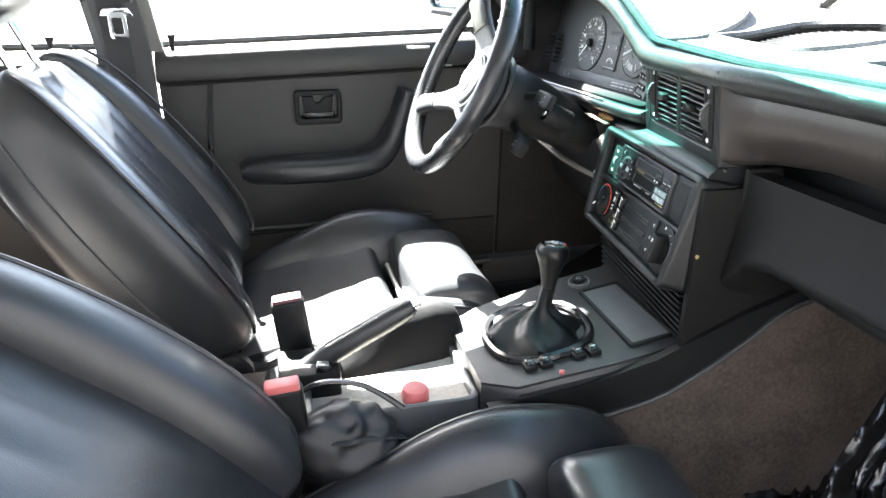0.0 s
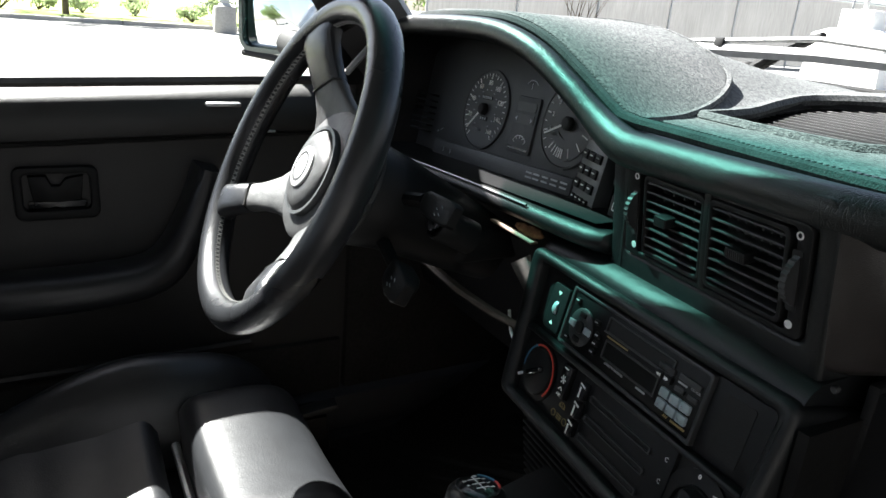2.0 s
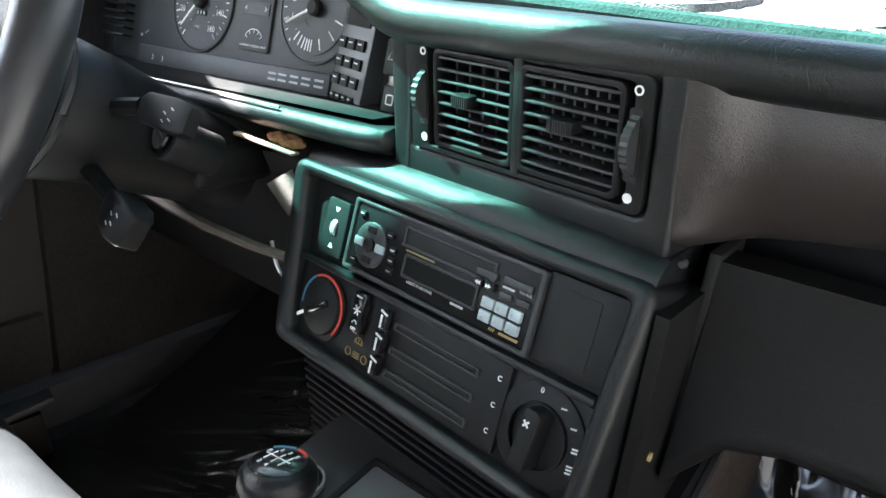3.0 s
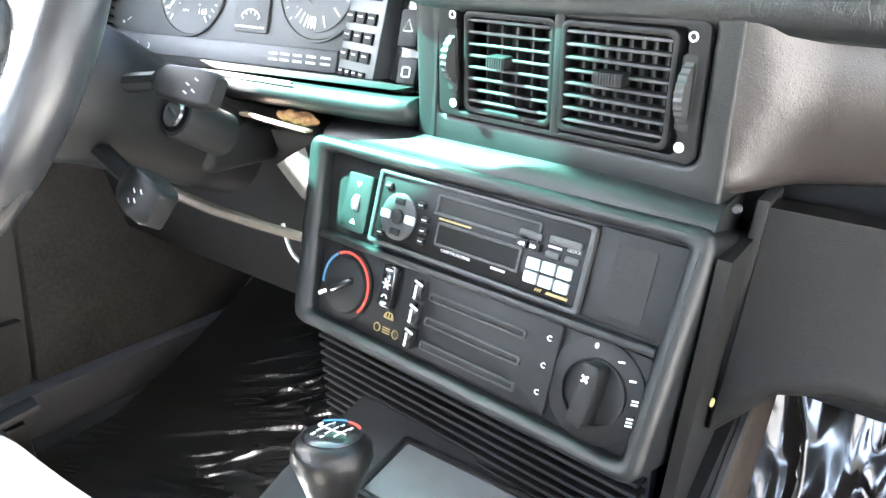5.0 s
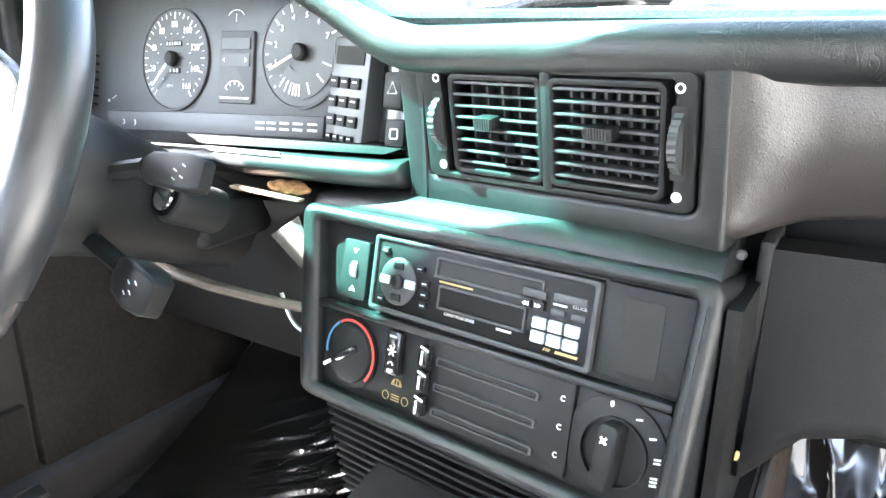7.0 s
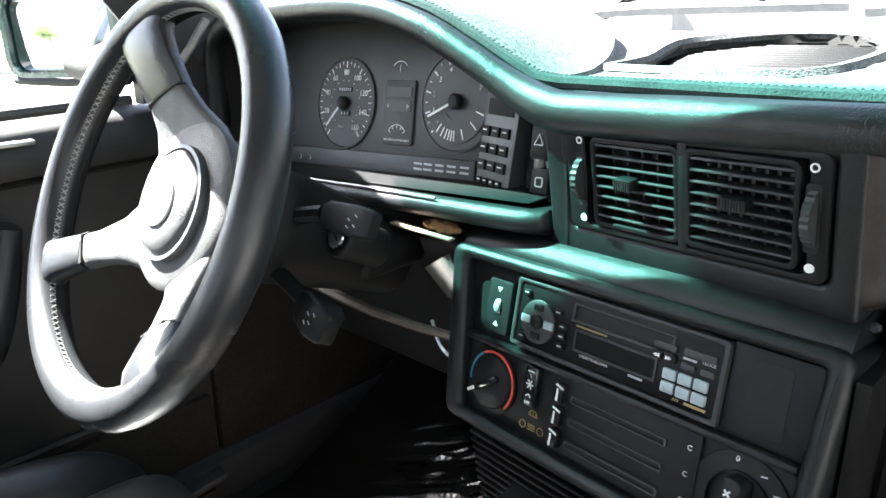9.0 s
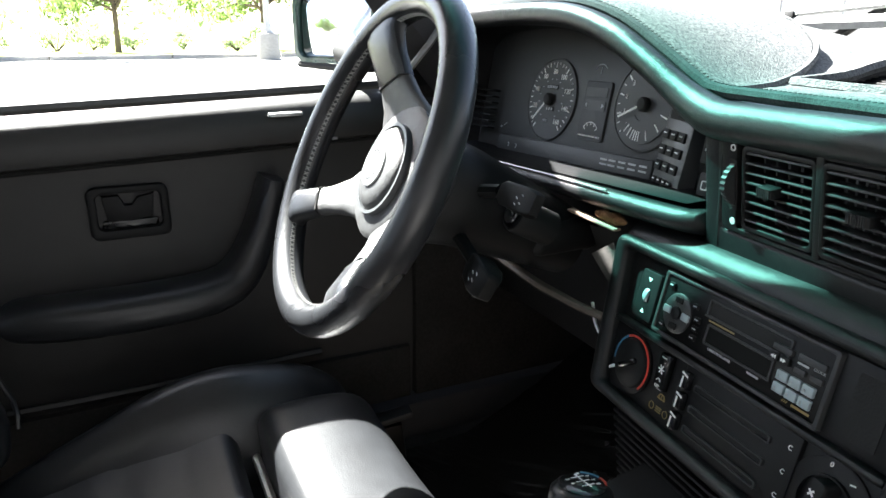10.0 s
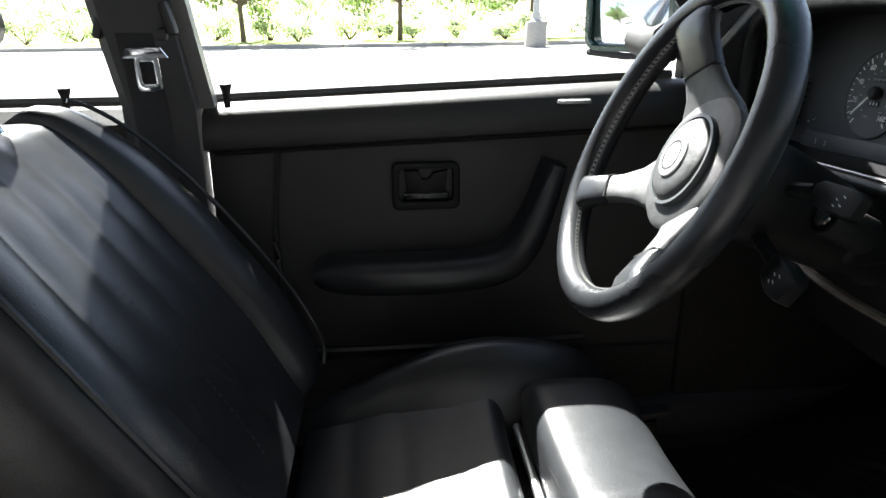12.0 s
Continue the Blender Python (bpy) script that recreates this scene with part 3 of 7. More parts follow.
def car_shell():
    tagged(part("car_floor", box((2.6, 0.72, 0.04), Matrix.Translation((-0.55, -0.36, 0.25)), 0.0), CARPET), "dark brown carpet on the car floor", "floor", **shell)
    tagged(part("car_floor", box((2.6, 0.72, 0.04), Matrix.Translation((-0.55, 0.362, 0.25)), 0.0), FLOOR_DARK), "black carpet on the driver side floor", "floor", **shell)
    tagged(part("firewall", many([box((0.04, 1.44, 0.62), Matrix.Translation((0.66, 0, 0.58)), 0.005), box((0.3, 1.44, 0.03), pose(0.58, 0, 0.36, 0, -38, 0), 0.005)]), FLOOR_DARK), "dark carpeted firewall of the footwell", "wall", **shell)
    # transmission tunnel under the console
    prof = [(-0.16, 0.27), (-0.13, 0.42), (-0.07, 0.47), (0.07, 0.47), (0.13, 0.42), (0.16, 0.27)]
    tagged(part("floor_tunnel", loft([[(x, y, z) for y, z in prof] for x in (-1.3, 0.64)]), CARPET), "carpeted transmission tunnel between the seats", "floor", **shell)
    roof = grid(lambda u, v: (0.055 - 0.054 * (2 * v - 1) ** 2 - 1.94 * u, -0.6 + 1.2 * v, 1.35 + 0.015 * math.sin(math.pi * v) + 0.015 * math.sin(math.pi * u)), 12, 12, (0, 0, 0.035))
    tagged(part("car_roof", roof, HEADLINER), "pale grey cloth headliner of the car roof", "ceiling", **shell)
    for s in (1, -1):
        sweep = [(0.285, 0.70, 0.905), (0.18, 0.675, 1.017), (0.095, 0.648, 1.12), (0.0, 0.62, 1.235), (-0.072, 0.605, 1.335)]
        rings = []
        for x, y, z in sweep:
            rings.append([(x + a, s * (y + b), z + c) for a, b, c in ((-0.05, 0.035, -0.02), (-0.055, 0.0, -0.03), (-0.03, -0.03, -0.015), (0.04, -0.03, 0.02), (0.06, 0.01, 0.03), (0.055, 0.045, 0.03))])
        tagged(part("windscreen_pillar", loft(rings), PILLAR), "black trimmed windscreen pillar", "pillar", **shell)
        rail = [(-0.07, s * 0.605, 1.35), (-0.6, s * 0.615, 1.365), (-1.2, s * 0.605, 1.355), (-1.85, s * 0.56, 1.25)]
        tagged(part("roof_rail", tube(curve_points(rail, 5), 0.022, 8), PILLAR), "black trimmed rail along the roof edge", "trim", **shell)
        cpil = [[(x + a, s * (y + b), z) for a, b in ((-0.12, 0.03), (0.12, 0.03), (0.12, -0.04), (-0.12, -0.04))] for x, y, z in ((-1.5, 0.72, 0.3), (-1.5, 0.72, 0.85), (-1.7, 0.58, 1.33))]
        tagged(part("rear_pillar", loft(cpil), PILLAR), "black rear roof pillar", "pillar", **shell)
    tagged(part("roof_header", tube([(0.035 - 0.15 * y * y, y, 1.325) for y in [-0.55 + 0.055 * k for k in range(21)]], 0.026, 8, flat=0.55), PILLAR), "padded header above the windscreen", "trim", **shell)
    tagged(part("rear_bulkhead", many([box((0.05, 1.4, 0.62), Matrix.Translation((-1.78, 0, 0.58)), 0.01), box((0.4, 1.3, 0.03), Matrix.Translation((-1.98, 0, 0.9)), 0.01)]), CARPET), "dark rear bulkhead and shelf", "wall", **shell)
    # left B pillar, wide at the belt line and leaning in towards the roof
    rings = [[(x + a, y + b, z) for a, b in ((-0.03, 0.03), (-0.034, -0.025), (-0.018, -0.04), (0.047, -0.04), (0.068, -0.025), (0.064, 0.03))] for x, y, z in ((-0.645, 0.72, 0.27), (-0.645, 0.72, 0.6), (-0.645, 0.715, 0.87), (-0.66, 0.68, 1.02), (-0.68, 0.635, 1.2), (-0.695, 0.6, 1.34))]
    tagged(part("door_pillar", loft(rings), PILLAR), "black vinyl-trimmed pillar between the doors", "pillar", **shell)
    rings = [[(x + a, -(y + b), z) for a, b in ((-0.062, 0.03), (-0.062, -0.03), (0.062, -0.03), (0.062, 0.03))] for x, y, z in ((-0.66, 0.74, 0.27), (-0.66, 0.735, 0.87), (-0.71, 0.61, 1.34))]
    tagged(part("door_pillar", loft(rings), PILLAR), "black vinyl-trimmed pillar between the doors", "pillar", **shell)
    for s in (1, -1):
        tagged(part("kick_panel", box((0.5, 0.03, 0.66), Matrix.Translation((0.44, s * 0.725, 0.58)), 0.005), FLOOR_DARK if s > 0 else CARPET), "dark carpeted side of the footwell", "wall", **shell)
    tagged(part("door_sill", box((2.4, 0.1, 0.14), Matrix.Translation((-0.5, 0.735, 0.27)), 0.02), PILLAR), "black trimmed sill under the closed doors", "sill", **shell)
    tagged(part("door_sill", box((2.4, 0.1, 0.14), Matrix.Translation((-0.5, -0.72, 0.27)), 0.02), PILLAR), "black trimmed sill under the open doorway", "sill", **shell)


car_shell()


def windscreen_point(u, v):
    y = (u - 0.5) * 2
    bx, bz = 0.27 + 0.48 * (1 - abs(y) ** 2.4), 0.985 - 0.03 * (1 - y * y)
    tx, tz = 0.043 - 0.059 * y * y, 1.347
    w = 0.68 * (1 - v) + 0.625 * v
    bow = 0.03 * math.sin(math.pi * v)
    return Vector((bx * (1 - v) + tx * v + bow, y * w, bz * (1 - v) + tz * v + bow))


ws = tagged(part("windscreen", grid(windscreen_point, 28, 12), WINDSCREEN), "green-tinted curved windscreen with a darker top band", "windscreen", kind="structure")
tagged(part("windscreen_seal", tube([windscreen_point(i / 40, 0.0) + Vector((0.0, 0, -0.004)) for i in range(41)], 0.011, 8), RUBBER), "black rubber seal under the windscreen", "trim", kind="structure")


def hood():
    h = thing("car_hood", "dark green car hood, coloured pale for the sky's glare", "hood", (1.3, 0, 0.9))
    def top(u, v):
        y = -0.72 + 1.44 * v
        return (0.86 + 1.25 * u, y, 0.925 - 0.10 * u - 0.05 * (abs(y) / 0.72) ** 3 + 0.012 * math.exp(-((abs(y) - 0.32) / 0.05) ** 2))
    # pale colour stands in for sky glare on the dark green panel
    part("panel", grid(top, 14, 40, (0, 0, -0.02)), HOOD_GLARE, h)
    part("cowl", grid(lambda u, v: (0.74 + 0.14 * u, -0.68 + 1.36 * v, 0.935 - 0.02 * u - 0.03 * (2 * v - 1) ** 2), 3, 20, (0, 0, -0.015)), PLASTIC, h, "black cowl panel")
    for i in range(24):
        y = -0.5 + i * 0.0435
        part("cowl_slat", box((0.09, 0.012, 0.008), Matrix.Translation((0.81, y, 0.945 - 0.02 * (y / 0.68) ** 2)), 0.002), PLASTIC, h)
    for sgn in (1, -1):
        part("fender", grid(lambda u, v: (0.5 + 1.6 * u, sgn * (0.73 + 0.09 * v), 0.885 - 0.09 * u - 0.2 * v * v), 10, 6, (0, 0, -0.02)), PAINT, h, "dark green fender")


hood()


def wiper(x0, y0, x1, y1, z, px, py):
    w = thing("wiper", "black windscreen wiper parked at the glass base", "wiper", (px, py, z - 0.04), "windscreen wipers")
    a, b = Vector((x0, y0, z)), Vector((x1, y1, z + 0.008))
    mid = (a + b) / 2
    # blade and spine carry their sunlit, dusty look in the pale colour
    part("blade", tube([a, a.lerp(b, 0.5) + Vector((0, 0, 0.006)), b], 0.008, 6, flat=1.5), WIPER_GREY, w)
    part("spine", tube([a.lerp(b, 0.06) + Vector((0, 0, 0.012)), mid + Vector((0.004, 0, 0.03)), a.lerp(b, 0.94) + Vector((0, 0, 0.012))], 0.005, 6), WIPER_GREY, w, "metal blade spine, coloured pale for sunlight and dust")
    for k in (0.2, 0.8):
        part("claw", box((0.012, 0.02, 0.022), Matrix.Translation(a.lerp(b, k) + Vector((0, 0, 0.012))), 0.003), RUBBER, w)
    part("arm", tube(curve_points([(px, py, z - 0.03), (px - 0.03, py - 0.1, z + 0.02), mid + Vector((0.01, 0, 0.036))], 5), [0.011] * 4 + [0.009] * 4 + [0.006] * 3, 8), RUBBER, w)
    part("pivot_cap", lathe([(0.018, -0.02), (0.018, 0.01), (0.012, 0.018), (0, 0.018)], Matrix.Translation((px, py, z - 0.03)), 14), RUBBER, w)


wiper(0.77, 0.625, 0.82, 0.06, 0.988, 0.85, 0.5)
wiper(0.82, 0.04, 0.77, -0.5, 0.988, 0.85, -0.08)


# ---- driver's door ----
def belt_z(x):
    return 0.882 + 0.034 * x


def driver_door():
    d = thing("driver_door", "closed black vinyl car door with armrest and window", "door", (-0.2, 0.74, 0.3))
    x0, x1 = -0.575, 0.235
    # upper padded roll with a flat bright ledge
    def roll(x):
        z = belt_z(x)
        return [(x, 0.765, z - 0.09), (x, 0.765, z - 0.004), (x, 0.752, z + 0.002), (x, 0.735, z), (x, 0.722, z - 0.003), (x, 0.71, z - 0.013), (x, 0.703, z - 0.03), (x, 0.6985, z - 0.05), (x, 0.703, z - 0.062), (x, 0.72, z - 0.068), (x, 0.735, z - 0.07)]
    part("top_roll", loft([roll(x0 + (x1 - x0) * i / 20) for i in range(21)]), DOOR_VINYL, d, "padded vinyl top roll")
    # main card, slightly bowed
    def card(u, v):
        x = x0 + (x1 - x0) * u
        z = 0.30 + (belt_z(x) - 0.066 - 0.30) * v
        return (x, 0.728 - 0.006 * math.sin(math.pi * v) + 0.003 * math.sin(3 * u), z)
    part("door_card", grid(card, 20, 14, (0, 0.02, 0)), DOOR_VINYL, d, smooth=60)
    part("seam", tube([(x0 + 0.01 + (x1 - x0) * i / 12 * 0.97, 0.722, belt_z(x0 + (x1 - x0) * i / 12) - 0.071) for i in range(13)], 0.0035, 6), RUBBER, d)
    # raised inset border round handle and armrest
    border = [(-0.47, 0.725, 0.80), (-0.485, 0.722, 0.65), (-0.47, 0.72, 0.48), (-0.42, 0.718, 0.455), (0.02, 0.718, 0.46)]
    part("border", tube(curve_points(border, 6), 0.006, 6), DOOR_VINYL, d)
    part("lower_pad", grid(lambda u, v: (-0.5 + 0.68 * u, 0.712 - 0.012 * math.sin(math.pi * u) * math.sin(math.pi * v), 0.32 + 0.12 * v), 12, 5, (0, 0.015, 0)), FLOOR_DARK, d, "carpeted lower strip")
    # armrest and pull
    arm = [(-0.425, 0.715, 0.602, 0.014), (-0.40, 0.70, 0.602, 0.026), (-0.33, 0.68, 0.604, 0.029), (-0.22, 0.675, 0.606, 0.029), (-0.14, 0.68, 0.614, 0.028), (-0.098, 0.69, 0.642, 0.026), (-0.066, 0.702, 0.705, 0.021), (-0.046, 0.71, 0.77, 0.017)]
    fine = curve_points([(a[0], a[1], a[2]) for a in arm], 4)
    radii = curve_points([(a[3], 0, 0) for a in arm], 4)
    arm = [(p.x, p.y, p.z, r.x) for p, r in zip(fine, radii)]
    rings = []
    for i, (x, y, z, r) in enumerate(arm):
        p, q = arm[max(i - 1, 0)], arm[min(i + 1, len(arm) - 1)]
        t = Vector((q[0] - p[0], 0, q[2] - p[2])).normalized()
        up = Vector((-t.z, 0, t.x))
        rings.append([Vector((x, y, z)) + Vector((0, 1, 0)) * math.copysign(abs(math.cos(a)) ** 0.7, math.cos(a)) * 0.045 + up * math.copysign(abs(math.sin(a)) ** 0.7, math.sin(a)) * r for a in (2 * math.pi * k / 16 for k in range(16))])
    part("armrest", loft(rings), LEATHER, d, "padded black armrest with upright pull")
    # inner handle in its recessed plate
    m = Matrix.Translation((-0.246, 0.72, 0.734)) @ Matrix.Rotation(radians(90), 4, "X")
    o, i = rounded(0.106, 0.076, 0.012), rounded(0.084, 0.052, 0.008, cy=0.002)
    h = part("handle_plate", frame_slab(o, i, -0.004, 0.008, m, 0.003), PLASTIC, d)
    part("recess", slab(rounded(0.084, 0.06, 0.01), -0.02, -0.012, m @ flat(0, 0.003), 0.0), GLOSS, h)
    part("lever", slab([(-0.03, -0.014), (0.0, -0.018), (0.03, -0.014), (0.034, 0.02), (0.012, 0.016), (0.004, 0.006), (-0.006, 0.006), (-0.012, 0.02), (-0.034, 0.02)], -0.008, 0.003, m @ flat(0.0, 0.004), 0.002), PLASTIC, h, "black pull lever")
    part("lever_root", box((0.074, 0.012, 0.008), m @ flat(0, -0.018, -0.004), 0.003), GLOSS, h)
    # window frame, seals, lock pin
    part("belt_seal", tube([(x, 0.772, belt_z(x) + 0.006) for x in (x0, -0.2, x1 - 0.08)], 0.008, 6), RUBBER, d)
    part("rear_frame", loft([[(x + a, y + b, z) for a, b in ((-0.018, 0.012), (0.008, 0.012), (0.008, -0.012), (-0.018, -0.012))] for x, y, z in ((-0.565, 0.735, 0.86), (-0.585, 0.69, 1.05), (-0.61, 0.61, 1.33))]), SATIN, d, "pale metal window channel")
    part("top_frame", tube([(-0.61, 0.62, 1.342), (-0.35, 0.625, 1.345), (-0.15, 0.615, 1.33)], 0.012, 6), RUBBER, d)
    part("pillar_seal", tube([(0.216, 0.648, 0.996), (0.19, 0.648, 0.962), (0.15, 0.648, 0.918)], 0.008, 6, flat=0.6), LINT, d, "pale dusty seal edge")
    # mirror corner triangle
    tri = [[(0.142, y, 0.893), (0.26, y, 0.9), (0.255, y, 0.93), (0.175, y, 1.005), (0.145, y, 1.01)] for y in (0.70, 0.725)]
    part("mirror_corner", loft(tri), PLASTIC, d, "black corner trim behind the mirror")
    part("lock_pin", lathe([(0.005, 0), (0.005, 0.018), (0.0085, 0.03), (0.009, 0.034), (0, 0.035)], Matrix.Translation((-0.537, 0.715, belt_z(-0.54) - 0.002)), 12), RUBBER, d)
    part("side_pane", loft([[(-0.57, 0.745, 0.87), (0.13, 0.745, 0.887)], [(-0.585, 0.69, 1.06), (0.06, 0.695, 1.06)], [(-0.6, 0.625, 1.31), (-0.14, 0.62, 1.3)]], closed=False), SIDE_GLASS, d, "clear side window")
    # front end: switch pod seen between the wheel spokes
    part("window_switch_bar", box((0.05, 0.012, 0.006), Matrix.Translation((-0.02, 0.70, 0.862)), 0.002), STEEL, d)
    part("ledge_mark", box((0.045, 0.004, 0.004), Matrix.Translation((0.035, 0.7, 0.822)), 0.001), STEEL, d)


driver_door()


def rear_door():
    d = thing("rear_door", "closed black rear car door behind the pillar", "door", (-1.05, 0.74, 0.3))
    part("top_roll", loft([[(x, 0.765, belt_z(-0.6) - 0.09), (x, 0.765, belt_z(-0.6) - 0.004), (x, 0.722, belt_z(-0.6)), (x, 0.70, belt_z(-0.6) - 0.02), (x, 0.72, belt_z(-0.6) - 0.066)] for x in (-1.42, -1.0, -0.677)]), DOOR_VINYL, d)
    part("door_card", box((0.748, 0.03, 0.52), Matrix.Translation((-1.051, 0.735, 0.55)), 0.008), DOOR_VINYL, d)
    part("armrest", box((0.4, 0.06, 0.07), Matrix.Translation((-1.1, 0.7, 0.6)), 0.02), LEATHER, d)
    part("lock_pin", lathe([(0.005, 0), (0.005, 0.018), (0.0085, 0.03), (0.009, 0.034), (0, 0.035)], Matrix.Translation((-0.765, 0.715, belt_z(-0.6) - 0.002)), 12), RUBBER, d)
    part("belt_seal", tube([(x, 0.772, belt_z(-0.6) + 0.006) for x in (-1.42, -0.677)], 0.008, 6), RUBBER, d)
    part("side_pane", loft([[(-1.42, 0.745, 0.86), (-0.676, 0.745, 0.86)], [(-1.5, 0.625, 1.31), (-0.715, 0.625, 1.31)]], closed=False), SIDE_GLASS, d)


rear_door()


def side_mirror():
    c = Vector((0.112, 0.873, 0.982))
    n = Vector((-0.82, -0.5, 0.02)).normalized()
    u = Vector((0, 0, 1)).cross(n).normalized()
    m = basis(c, u, (0, 0, 1))
    s = thing("side_mirror", "dark green door mirror showing trees and sky", "mirror", c)
    rings = []
    for k, (zz, sc) in enumerate(((0.004, 1.0), (-0.01, 1.03), (-0.045, 0.97), (-0.075, 0.78), (-0.09, 0.5))):
        rings.append([m @ Vector((x * sc, y * sc - 0.01 * (1 - sc), zz)) for x, y in rounded(0.186, 0.118, 0.026)])
    inner = [[m @ Vector((x, y, zz)) for x, y in rounded(0.17, 0.102, 0.018)] for zz in (0.004, -0.012)]
    part("housing", loft(inner[::-1] + rings), PAINT, s)
    part("mirror_glass", slab(rounded(0.165, 0.097, 0.016), -0.013, -0.008, m, 0.0008), MIRROR, s, "silvered mirror glass")
    part("foot", tube([(0.13, 0.73, 0.945), (0.125, 0.78, 0.94), (0.12, 0.84, 0.945)], [0.03, 0.026, 0.024], 10), RUBBER, s, "black rubber foot")
    part("lower_lip", tube([m @ Vector((-0.085, -0.062, 0.0)), m @ Vector((0, -0.066, 0.002)), m @ Vector((0.085, -0.062, 0.0))], 0.006, 8), RUBBER, s)


side_mirror()


# ---- seats ----
def superring(c, ax, ay, rx, ry, p=0.75, n=20):
    out = []
    for k in range(n):
        a = 2 * math.pi * k / n
        ca, sa = math.cos(a), math.sin(a)
        out.append(Vector(c) + Vector(ax) * rx * math.copysign(abs(ca) ** p, ca) + Vector(ay) * ry * math.copysign(abs(sa) ** p, sa))
    return out


def wedge_ring(c, out, r, q):
    """Section of a cushion bolster: a slope on the seat side, a narrow crest and a steep outer wall."""
    prof = ((-1.0, -1.0), (-1.0, -0.4), (-0.82, 0.15), (-0.5, 0.62), (-0.2, 0.9), (0.02, 1.0), (0.22, 0.97), (0.4, 0.78), (0.52, 0.4), (0.62, -0.1), (0.7, -0.55), (0.74, -1.0))
    return [Vector(c) + Vector((0, out * a * r, b * q)) for a, b in prof]


def stitch_row(path, step, size, mat_parent, name="stitching"):
    bm = bmesh.new()
    pts = [Vector(p) for p in path]
    for a, b in zip(pts, pts[1:]):
        n = max(1, int((b - a).length / step))
        for i in range(n):
            p = a.lerp(b, (i + 0.5) / n)
            d = (b - a).normalized()
            tube([p - d * step * 0.3, p + d * step * 0.3], size, 5, bm=bm)
    return part(name, bm, PLASTIC_GREY, mat_parent, "grey thread stitching")


def sport_seat(yc, side, label, dx=0.0, stitched=False, pad=0.0, recline=0.302):
    """side: +1 where the console lies towards -y."""
    s = thing("sport_seat", label, "seat", (dx - 0.3, yc, 0.27), "front seats")
    # runners
    for y in (-0.19, 0.19):
        part("runner", box((0.46, 0.035, 0.05), Matrix.Translation((dx - 0.24, yc + y, 0.295)), 0.006), PLASTIC, s)
    part("seat_pan", box((0.42, 0.44, 0.08), Matrix.Translation((dx - 0.25, yc, 0.355)), 0.02), PLASTIC, s)
    # cushion with cross pleats
    def cushion(u, v):
        x = dx - 0.44 + 0.285 * u
        y = yc + (v - 0.5) * 0.33
        z = 0.418 + 0.06 * u - 0.02 * (1 - (2 * v - 1) ** 2) + 0.0015 * abs(math.sin(u * math.pi * 4))
        if u > 0.93:
            z -= 0.02 * ((u - 0.93) / 0.07) ** 2
        return (x, y, z)
    part("cushion", grid(cushion, 36, 14, (0, 0, -0.075)), LEATHER, s, smooth=80)
    # separate thigh pad in front
    prof = [(p.x, p.y) for p in curve_points([(-0.145, 0.40, 0), (-0.147, 0.49, 0), (-0.14, 0.518, 0), (-0.118, 0.53, 0), (-0.06, 0.531, 0), (-0.022, 0.522, 0), (0.002, 0.50, 0), (0.01, 0.47, 0), (0.0, 0.41, 0)], 4)]
    rings = []
    for i in range(31):
        v = i / 30
        y = yc - 0.15 + 0.30 * v
        e = 1 - 0.2 * (max(0, abs(2 * v - 1) - 0.72) / 0.28) ** 2.5
        rings.append([(dx + pad + x, y, 0.40 + (z - 0.40) * 0.88 * e - 0.012 * (1 - (2 * v - 1) ** 2)) for x, z in prof])
    tp = part("thigh_pad", loft(rings), LEATHER, s, "adjustable thigh support pad", smooth=60)
    part("pad_rail", tube([(dx - 0.134, yc - 0.15, 0.43), (dx - 0.134, yc + 0.15, 0.43)], 0.006, 8), STEEL, s)
    # cushion bolsters
    for sg in (1, -1):
        path = [(-0.455, 0.385, 0.032, 0.03), (-0.40, 0.395, 0.045, 0.045), (-0.32, 0.42, 0.055, 0.055), (-0.24, 0.45, 0.062, 0.06), (-0.17, 0.463, 0.065, 0.06), (-0.11, 0.46, 0.064, 0.058), (-0.05, 0.45, 0.058, 0.055), (-0.01, 0.435, 0.05, 0.046), (0.012, 0.42, 0.036, 0.034), (0.02, 0.41, 0.015, 0.016)]
        pts = curve_points([(x, z, r) for x, z, r, q in path], 3)
        qs = curve_points([(q, 0, 0) for x, z, r, q in path], 3)
        rings = [wedge_ring((dx + p.x, yc + sg * 0.205, p.y), sg, p.z * 1.05, q.x + (0.012 if sg * side > 0 else 0.0)) for p, q in zip(pts, qs)]
        b = part("cushion_bolster", loft(rings), LEATHER, s, smooth=80)
        part("piping", tube([(dx + p.x, yc + sg * 0.205 + sg * p.z * 0.34, p.y + q.x * 0.9) for p, q in zip(pts[2:-3], qs[2:-3])], 0.0028, 6), LEATHER, b)
    # backrest
    lean = Vector((-recline, 0, 0.46)).normalized()
    fwd = Vector((lean.z, 0, -lean.x))
    base = Vector((dx - 0.45, yc, 0.462))
    tall = 0.505
    def back(u, v):
        w = 0.185 - 0.03 * u
        y = (v - 0.5) * 2 * w
        ple = 0.004 * abs(math.sin(v * math.pi * 5)) * min(1, max(0, u - 0.35) * 3, (1 - u) * 8)
        bulge = 0.018 * math.sin(math.pi * min(u * 1.4, 1)) + 0.012 * math.exp(-((u - 0.75) / 0.15) ** 2)
        end = -0.035 * max(0, (u - 0.93) / 0.07) ** 2
        return base + lean * (tall * u) + Vector((0, y, 0)) + fwd * (0.02 + bulge + ple + end)
    part("backrest", grid(back, 40, 40, fwd * -0.08), LEATHER, s, "backrest with upright pleats", smooth=80)
